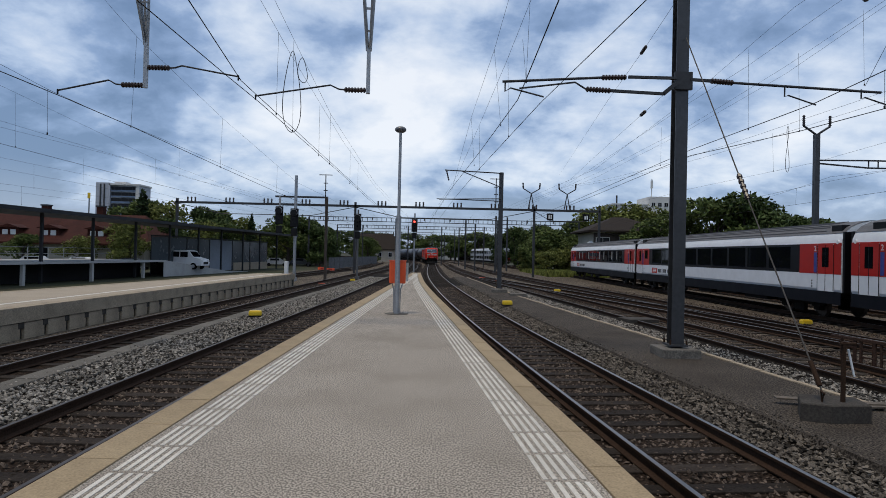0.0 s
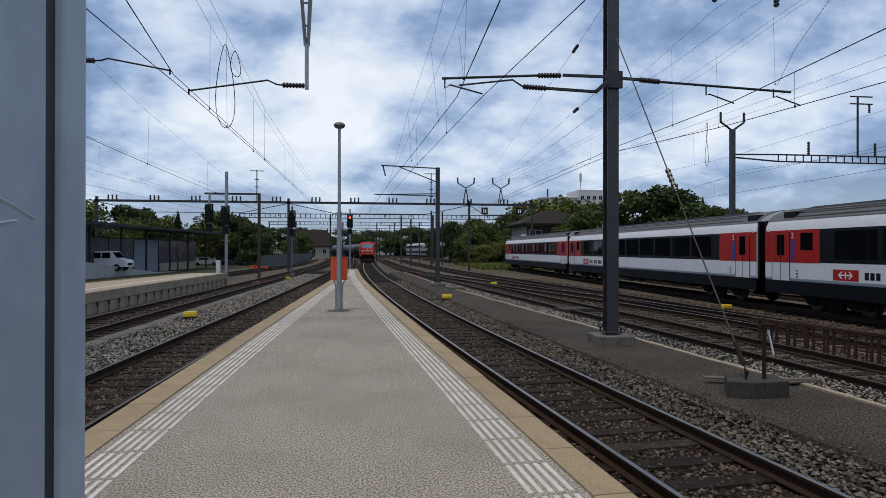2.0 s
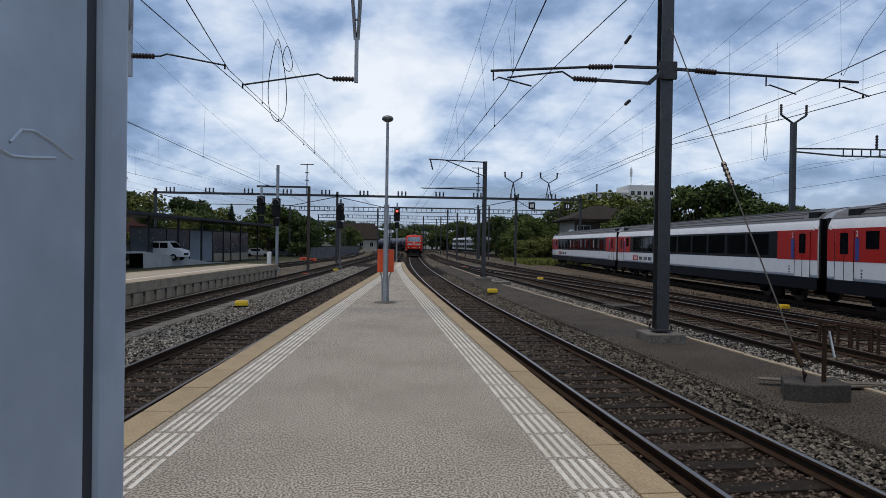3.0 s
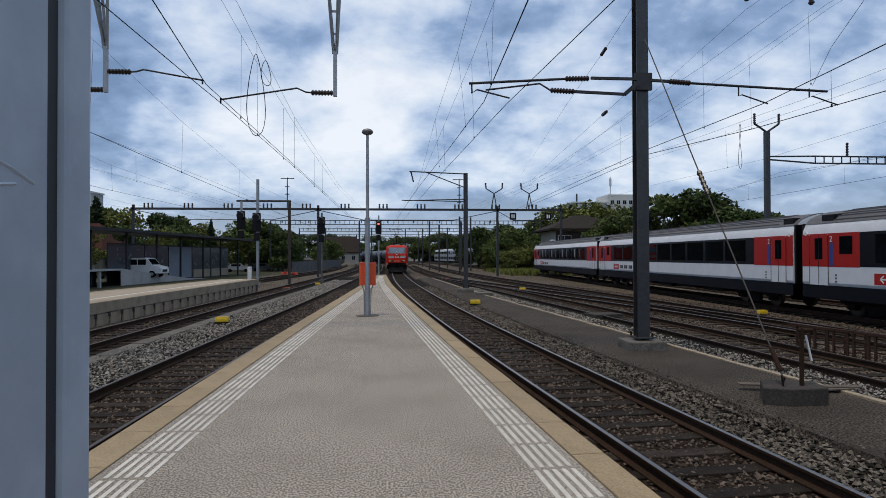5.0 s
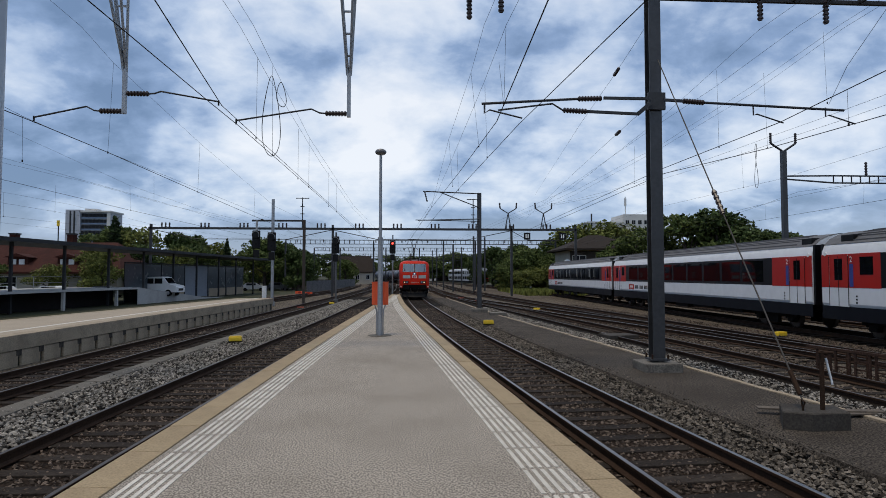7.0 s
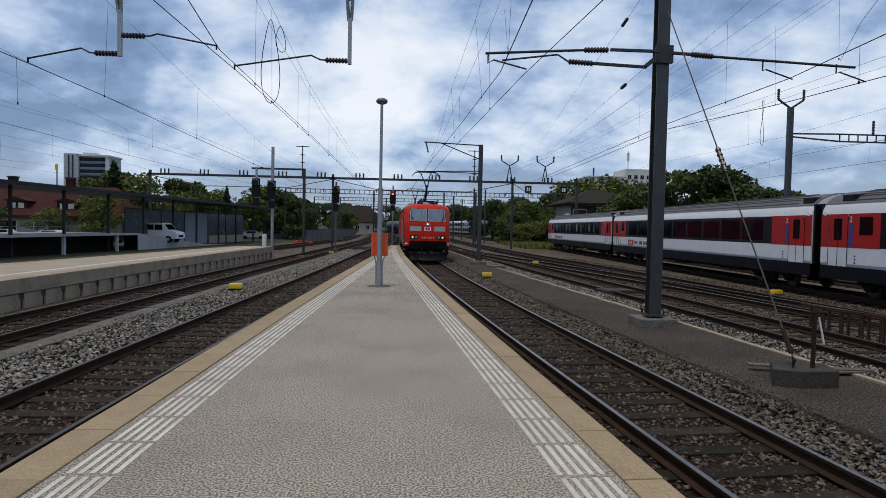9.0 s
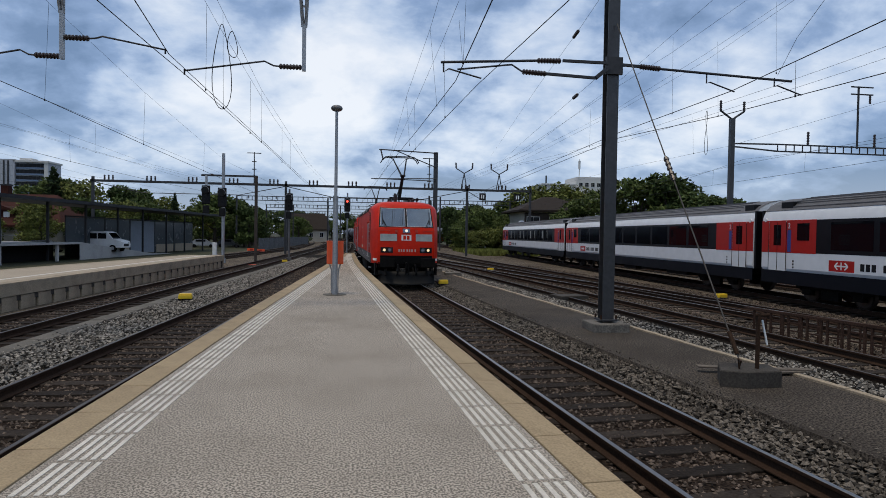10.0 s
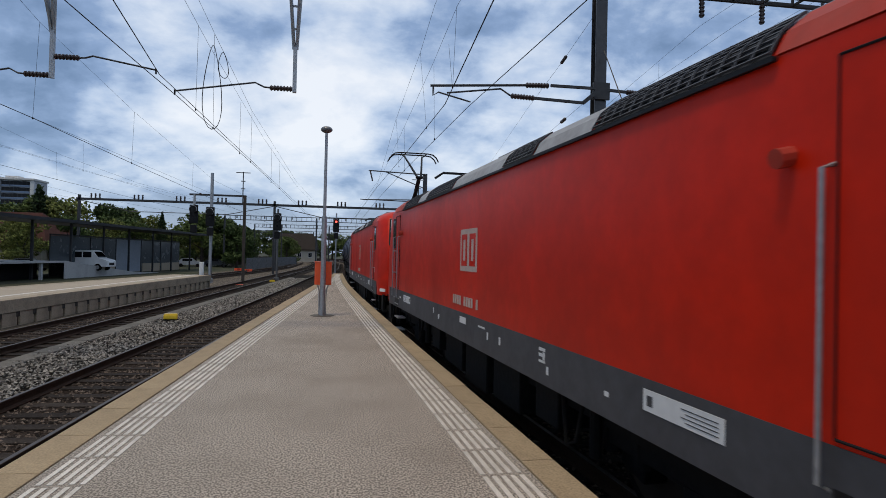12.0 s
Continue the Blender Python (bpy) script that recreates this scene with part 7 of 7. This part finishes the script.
def leaf_mesh(name, centres, radii, count, size, seed, material):
    """Many small tilted leaf sprays on the surfaces and inside of several lumps."""
    rng = np.random.default_rng(seed)
    pick = rng.choice(len(centres), count, p=np.array([r[0] * r[1] for r in radii]) / sum(r[0] * r[1] for r in radii))
    d = rng.normal(size=(count, 3))
    d /= np.linalg.norm(d, axis=1)[:, None]
    rad = rng.uniform(0.55, 1.08, count) ** 0.7
    c, r = np.array(centres)[pick], np.array(radii)[pick]
    p = c + d * rad[:, None] * np.stack([r[:, 0], r[:, 0], r[:, 1]], 1)
    a = rng.normal(size=(count, 3))
    a /= np.linalg.norm(a, axis=1)[:, None]
    b = np.cross(a, d + rng.normal(scale=0.6, size=(count, 3)))
    b /= np.linalg.norm(b, axis=1)[:, None] + 1e-6
    s = rng.uniform(0.5, 1.3, count)[:, None] * size
    n = np.cross(a, b) * s * 0.35
    v = np.stack([p - a * s, p + b * s * 0.6 + n, p + a * s, p - b * s * 0.6 + n], 1).reshape(-1, 3)
    f = np.arange(count * 4).reshape(-1, 4)
    me = bpy.data.meshes.new(name)
    me.from_pydata(v.tolist(), [], f.tolist())
    me.materials.append(material)
    return me


def broadleaf(kind, h, w, seed, label, material, dense=2600):
    rnd = random.Random(seed)
    t = thing("tree", Matrix(), label, "tree", "trees around the yard")
    bm = rod((0, 0, -0.3), (0, 0, h * 0.55), h * 0.03, seg=8, r2=h * 0.014)
    cs, rs = [], []
    for k in range(11):
        a, f = rnd.uniform(0, 6.28), rnd.uniform(0.22, 0.9)
        rr = w * 0.5 * (1 - 0.55 * abs(f - 0.45) / 0.5) * rnd.uniform(0.35, 0.8)
        c = Vector((math.cos(a) * rr, math.sin(a) * rr, h * f))
        rod((0, 0, h * min(0.5, f * 0.6)), c, h * 0.010, bm, 5, h * 0.004)
        cs.append(tuple(c))
        rs.append((w * rnd.uniform(0.17, 0.27), h * rnd.uniform(0.10, 0.16)))
    cs.append((0, 0, h * 0.86))
    rs.append((w * 0.18, h * 0.14))
    part("trunk", bm, BARK, t)
    ob = new("crown", leaf_mesh("crown", cs, rs, dense, 0.032 * h, seed, material))
    ob.parent = t
    return t


def conifer(h, w, seed, label):
    t = thing("tree", Matrix(), label, "conifer", "trees around the yard")
    part("trunk", rod((0, 0, -0.3), (0, 0, h * 0.97), h * 0.02, seg=7, r2=0.02), BARK, t)
    rnd = random.Random(seed)
    cs, rs = [], []
    for k in range(46):
        f = 0.12 + 0.86 * (k / 46)
        a = k * 2.4 + rnd.uniform(-0.3, 0.3)
        r = w * 0.5 * (1 - f) ** 0.8
        cs.append((math.cos(a) * r * 0.62, math.sin(a) * r * 0.62, h * f - 0.1 * r))
        rs.append((max(0.16, r * 0.48), h * 0.028))
    ob = new("crown", leaf_mesh("crown", cs, rs, 2600, 0.026 * h, seed, LEAVES[3]))
    ob.parent = t
    return t


PROTO = [broadleaf(0, 10, 9, 3, "full green broadleaf tree at the edge of the yard", LEAVES[0]), broadleaf(1, 10, 8, 8, "dark green broadleaf tree behind the tracks", LEAVES[1]), broadleaf(2, 10, 10, 15, "light green broadleaf tree with a loose crown", LEAVES[2]), conifer(10, 4.6, 4, "dark pointed conifer behind the canopy")]
PLACED = [False] * 4


def tree(kind, x, y, h, rz, wide=1.0):
    m = pose(x, y, -1.0, 0, 0, rz) @ Matrix.Diagonal((h / 10 * wide, h / 10 * wide, h / 10, 1))
    if not PLACED[kind]:
        PLACED[kind] = True
        PROTO[kind].matrix_world = m
        return
    ob = copy_thing(PROTO[kind], pose(x, y, -1.0, 0, 0, rz))
    ob.scale = (h / 10 * wide, h / 10 * wide, h / 10)


def plant_trees():
    rnd = random.Random(77)
    spots = []
    # behind the canopy and the opposite platform
    spots += [(3, -46.5, 98, 12.3, 1.1), (0, -49.5, 104, 11.0, 1.1), (2, -43, 101, 10.5, 1.0), (0, -53, 108, 10, 1.2), (1, -40, 108, 10.0, 1.1), (2, -33.5, 92, 7.0, 1.0), (1, -36.5, 98, 7.5, 1.1), (0, -30, 88, 6.5, 1.0), (2, -39.5, 80, 6.6, 1.0), (2, -42.5, 84, 6.2, 1.0), (1, -37, 86, 6.8, 1.0), (2, -46, 80, 4.2, 1.3), (0, -52, 78, 4.2, 1.4)]
    spots += [(0, -41, 118, 10.4, 1.2), (2, -37.5, 122, 9.4, 1.1), (3, -34.2, 115, 9.8, 0.8), (1, -32, 130, 8.5, 1.2), (0, -26.5, 112, 9.6, 1.2), (1, -24.5, 118, 8.8, 1.1), (2, -29, 122, 8.5, 1.1)]
    spots += [(1, -20.5 - 0.9 * k + rnd.uniform(-1, 1), 108 + 7 * k, rnd.uniform(6.5, 8.2), 1.2) for k in range(9)]
    spots += [(0, -16.0 - 1.6 * k, 150 + 10 * k, rnd.uniform(6, 8), 1.2) for k in range(6)]
    # right side of the yard
    spots += [(0, 17.6 + 1.55 * k + rnd.uniform(-0.6, 0.6), 104 + rnd.uniform(-4, 8), rnd.uniform(5.2, 8.2), 1.15) for k in range(9)]
    spots += [(2, 16.8 + 1.9 * k, 98 + rnd.uniform(-3, 5), rnd.uniform(3.0, 4.6), 1.5) for k in range(8)]
    spots += [(1, 15.5 + 2.4 * k, 130 + rnd.uniform(-5, 10), rnd.uniform(7.5, 9.5), 1.1) for k in range(8)]
    spots += [(2, 32.0, 112, 12.6, 1.1), (2, 36, 112, 13.0, 1.2), (2, 40.5, 116, 12.0, 1.2), (0, 28, 116, 10.0, 1.1)]
    spots += [(0, 35.5, 76, 10.6, 1.15), (1, 38.5, 74, 10.9, 1.1), (0, 40.5, 78, 10.2, 1.2), (1, 43.5, 76, 8.6, 1.2), (0, 33.0, 80, 9.4, 1.1), (1, 47, 77, 8.6, 1.2), (3, 44, 80, 9.0, 1.4), (3, 47.5, 80, 8.8, 1.4), (0, 51, 82, 8.8, 1.3), (1, 54, 82, 8.0, 1.3), (1, 58, 84, 7.8, 1.3), (0, 31.5, 88, 8.5, 1.1)]
    # distance
    spots += [(rnd.choice((0, 1)), 8 + 5.0 * k + rnd.uniform(-2, 2), 300 + rnd.uniform(-15, 30), rnd.uniform(9, 14), 1.4) for k in range(12)]
    spots += [(rnd.choice((0, 1)), -60 + 6.0 * k + rnd.uniform(-2, 2), 320 + rnd.uniform(-10, 40), rnd.uniform(10, 15), 1.4) for k in range(12)]
    spots += [(rnd.choice((0, 1, 2)), -150 + 9.0 * k, 190 + rnd.uniform(-20, 30), rnd.uniform(8, 13), 1.3) for k in range(12)]
    for k, x, y, h, w in spots:
        tree(k, x, y, h, rnd.uniform(0, 360), w)


plant_trees()


WEED_GREEN = mat("yellow_green_weeds", (0.17, 0.18, 0.045), 0.8, 0, 3, 0.3, 0.3, (0.09, 0.11, 0.03), 0.6, 0, island=0.4, spec=0.1)


def grass_strip():
    """Rough weeds along the far side of the yard."""
    rng = np.random.default_rng(5)
    n = 9000
    x, y = rng.uniform(14.5, 30, n), rng.uniform(76, 100, n)
    h, a = rng.uniform(0.25, 0.9, n), rng.uniform(0, 6.28, n)
    w = 0.12 + 0.2 * h
    p = np.stack([x, y, np.full(n, -0.98)], 1)
    d = np.stack([np.cos(a), np.sin(a), np.zeros(n)], 1) * w[:, None]
    v = np.stack([p - d, p + d, p + np.stack([rng.normal(0, 0.15, n), rng.normal(0, 0.15, n), h], 1)], 1).reshape(-1, 3)
    me = bpy.data.meshes.new("weeds")
    me.from_pydata(v.tolist(), [], np.arange(n * 3).reshape(-1, 3).tolist())
    me.materials.append(WEED_GREEN)
    tagged(new("weeds", me), "rough green weeds beside the far tracks", "weeds", kind="stuff")


grass_strip()


# ---- loose ballast ----
def stones(name, centre, lo, hi, y0, y1, per_m2, size, z_at, material, label, seed):
    """Crushed stones lying along a line, each a small irregular lump."""
    rng = np.random.default_rng(seed)
    n = int((hi - lo) * (y1 - y0) * per_m2)
    u = rng.uniform(0, 1, n) ** 1.7
    y = y0 + (y1 - y0) * u
    o = rng.uniform(lo, hi, n)
    cx = np.array([centre(v) for v in y]) + o
    z = np.array([z_at(v) for v in o])
    base = np.array([(1, 0, 0), (-1, 0, 0), (0, 1, 0), (0, -1, 0), (0, 0, 1), (0, 0, -1)], float)
    faces = np.array([(0, 2, 4), (2, 1, 4), (1, 3, 4), (3, 0, 4), (2, 0, 5), (1, 2, 5), (3, 1, 5), (0, 3, 5)])
    s = rng.uniform(0.55, 1.25, (n, 1, 1)) * size * (1 + 0.5 * u[:, None, None])
    v = base[None] * rng.uniform(0.55, 1.2, (n, 6, 1)) * s * np.array([1.0, 1.0, 0.75])
    v += rng.normal(0, 0.18, (n, 6, 3)) * s
    a = rng.uniform(0, 6.28, n)
    c_, s_ = np.cos(a)[:, None], np.sin(a)[:, None]
    v = np.stack([v[..., 0] * c_ - v[..., 1] * s_, v[..., 0] * s_ + v[..., 1] * c_, v[..., 2]], -1)
    v += np.stack([cx, y, z + rng.uniform(-0.01, 0.03, n)], -1)[:, None]
    f = faces[None] + 6 * np.arange(n)[:, None, None]
    me = bpy.data.meshes.new(name)
    me.from_pydata(v.reshape(-1, 3).tolist(), [], f.reshape(-1, 3).tolist())
    me.materials.append(material)
    return tagged(new(name, me), label, "ballast stones", kind="stuff")


bed = lambda o: RAIL_Z - 0.20 if abs(o) < 1.4 else RAIL_Z - 0.20 - 0.35 * (abs(o) - 1.4)
stones("ballast_stones", MAIN, -0.68, 0.68, 2, 45, 220, 0.030, bed, STONE_RUSTY, "dark rusty crushed stone between the rails", 1)
stones("ballast_stones", MAIN, 0.82, 1.72, 2, 45, 420, 0.034, lambda o: RAIL_Z - 0.08 + (0.03 if o < 1.3 else 0.03 + 0.18 * (o - 1.3)), STONE, "grey crushed stone shoulder along the main track", 2)
stones("ballast_stones", MAIN, -1.6, -0.82, 2, 30, 120, 0.032, bed, STONE_RUSTY, "dark crushed stone under the platform edge", 3)
stones("ballast_stones", LEFT_A, -0.68, 0.68, 3, 45, 200, 0.032, bed, STONE_RUSTY, "rusty crushed stone between the rails", 4)
stones("ballast_stones", LEFT_A, -2.75, -0.82, 5, 60, 190, 0.036, lambda o: RAIL_Z - 0.12 - 0.02 * abs(o + 1.4), STONE_PALE, "loose grey crushed stone between the tracks", 5)
stones("ballast_stones", LEFT_B, -0.68, 0.68, 12, 50, 90, 0.036, bed, STONE_RUSTY, "rusty crushed stone between the far rails", 6)
stones("ballast_stones", KERB, 0.1, 1.6, 3, 45, 190, 0.032, lambda o: -0.62 - 0.03 * o, STONE_PALE, "grey crushed stone beyond the kerb", 7)
stones("ballast_stones", RIGHT_A, -0.68, 0.68, 6, 45, 90, 0.034, bed, STONE_RUSTY, "rusty crushed stone in the yard track", 8)
stones("ballast_stones", RIGHT_A, 0.85, 2.4, 8, 50, 90, 0.036, lambda o: RAIL_Z - 0.17, STONE_RUSTY, "dark brown crushed stone between the yard tracks", 9)
stones("ballast_stones", RIGHT_B, 0.85, 3.0, 10, 50, 60, 0.036, lambda o: RAIL_Z - 0.2, STONE_RUSTY, "dark brown crushed stone before the coaches", 10)
# beds beneath the loose stones, with the gap shade in their colour
strip("ballast_main_bed", lambda y: MAIN(y) + 1.0, lambda y: MAIN(y) + 1.62, -0.60, -20, 60, 1, BED_SHADE, "bed of the crushed stone shoulder, dark as shade between stones", "ballast", 0.2)
strip("ballast_shoulder_bed", lambda y: LEFT_A(y) - 2.9, lambda y: LEFT_A(y) - 0.85, RAIL_Z - 0.15, 0, 70, 2, BED_SHADE, "crushed stone bank between the tracks, dark as shade between stones", "ballast", 0.3)
strip("ballast_kerb_bed", lambda y: KERB(y) + 0.06, lambda y: KERB(y) + 2.0, -0.66, -10, 60, 2, BED_SHADE, "grey crushed stone beyond the kerb", "ballast", 0.3)
stones("ballast_stones", MAIN, 1.62, 1.8, 2, 45, 90, 0.020, lambda o: -0.466, STONE, "stray grey crushed stone at the edge of the walkway", 22)


# ---- what moves ----
FRONT = [(0.0, 143.0), (1.5, 124.8), (3.0, 106.9), (5.0, 83.2), (6.5, 66.0), (8.0, 49.6), (9.0, 38.9), (9.5, 32.8), (10.0, 26.4), (10.5, 19.9), (11.0, 13.25), (11.5, 6.5), (12.0, 0.1)]


def motions():
    """The freight train rolls along the main track."""
    for vehicle, back, base in TRAIN:
        rows = []
        for k in range(0, 49):
            t = k * 0.25
            y = float(np.interp(t, [r[0] for r in FRONT], [r[1] for r in FRONT])) + back
            a, b = Vector((MAIN(y + 3.0), y + 3.0, RAIL_Z)), Vector((MAIN(y + 3.0 + base), y + 3.0 + base, RAIL_Z))
            d = (a - b).normalized()
            rows.append((t, Matrix.Translation(a + d * 3.0 - Vector((0.09, 0, 0))) @ d.to_track_quat("Y", "Z").to_matrix().to_4x4()))
        walk(vehicle, rows)
    # the first locomotive's wheels roll
    ts, ys = [r[0] for r in FRONT], [r[1] for r in FRONT]
    for wheel in [o for o in loco.children if o.name.split(".")[0] == "wheel"]:
        at = wheel.location.copy()
        rows = [(k / 15, Matrix.Translation(at) @ Matrix.Rotation((ys[0] - float(np.interp(k / 15, ts, ys))) / -0.61, 4, "X")) for k in range(181)]
        walk(wheel, rows)


TRAIN = [(loco, 0.0, 12.0), (loco2, 18.9, 12.0)] + [(w, 37.8 + 0.0 + 14.6 * k, 9.0) for k, w in enumerate(wagons)]
motions()
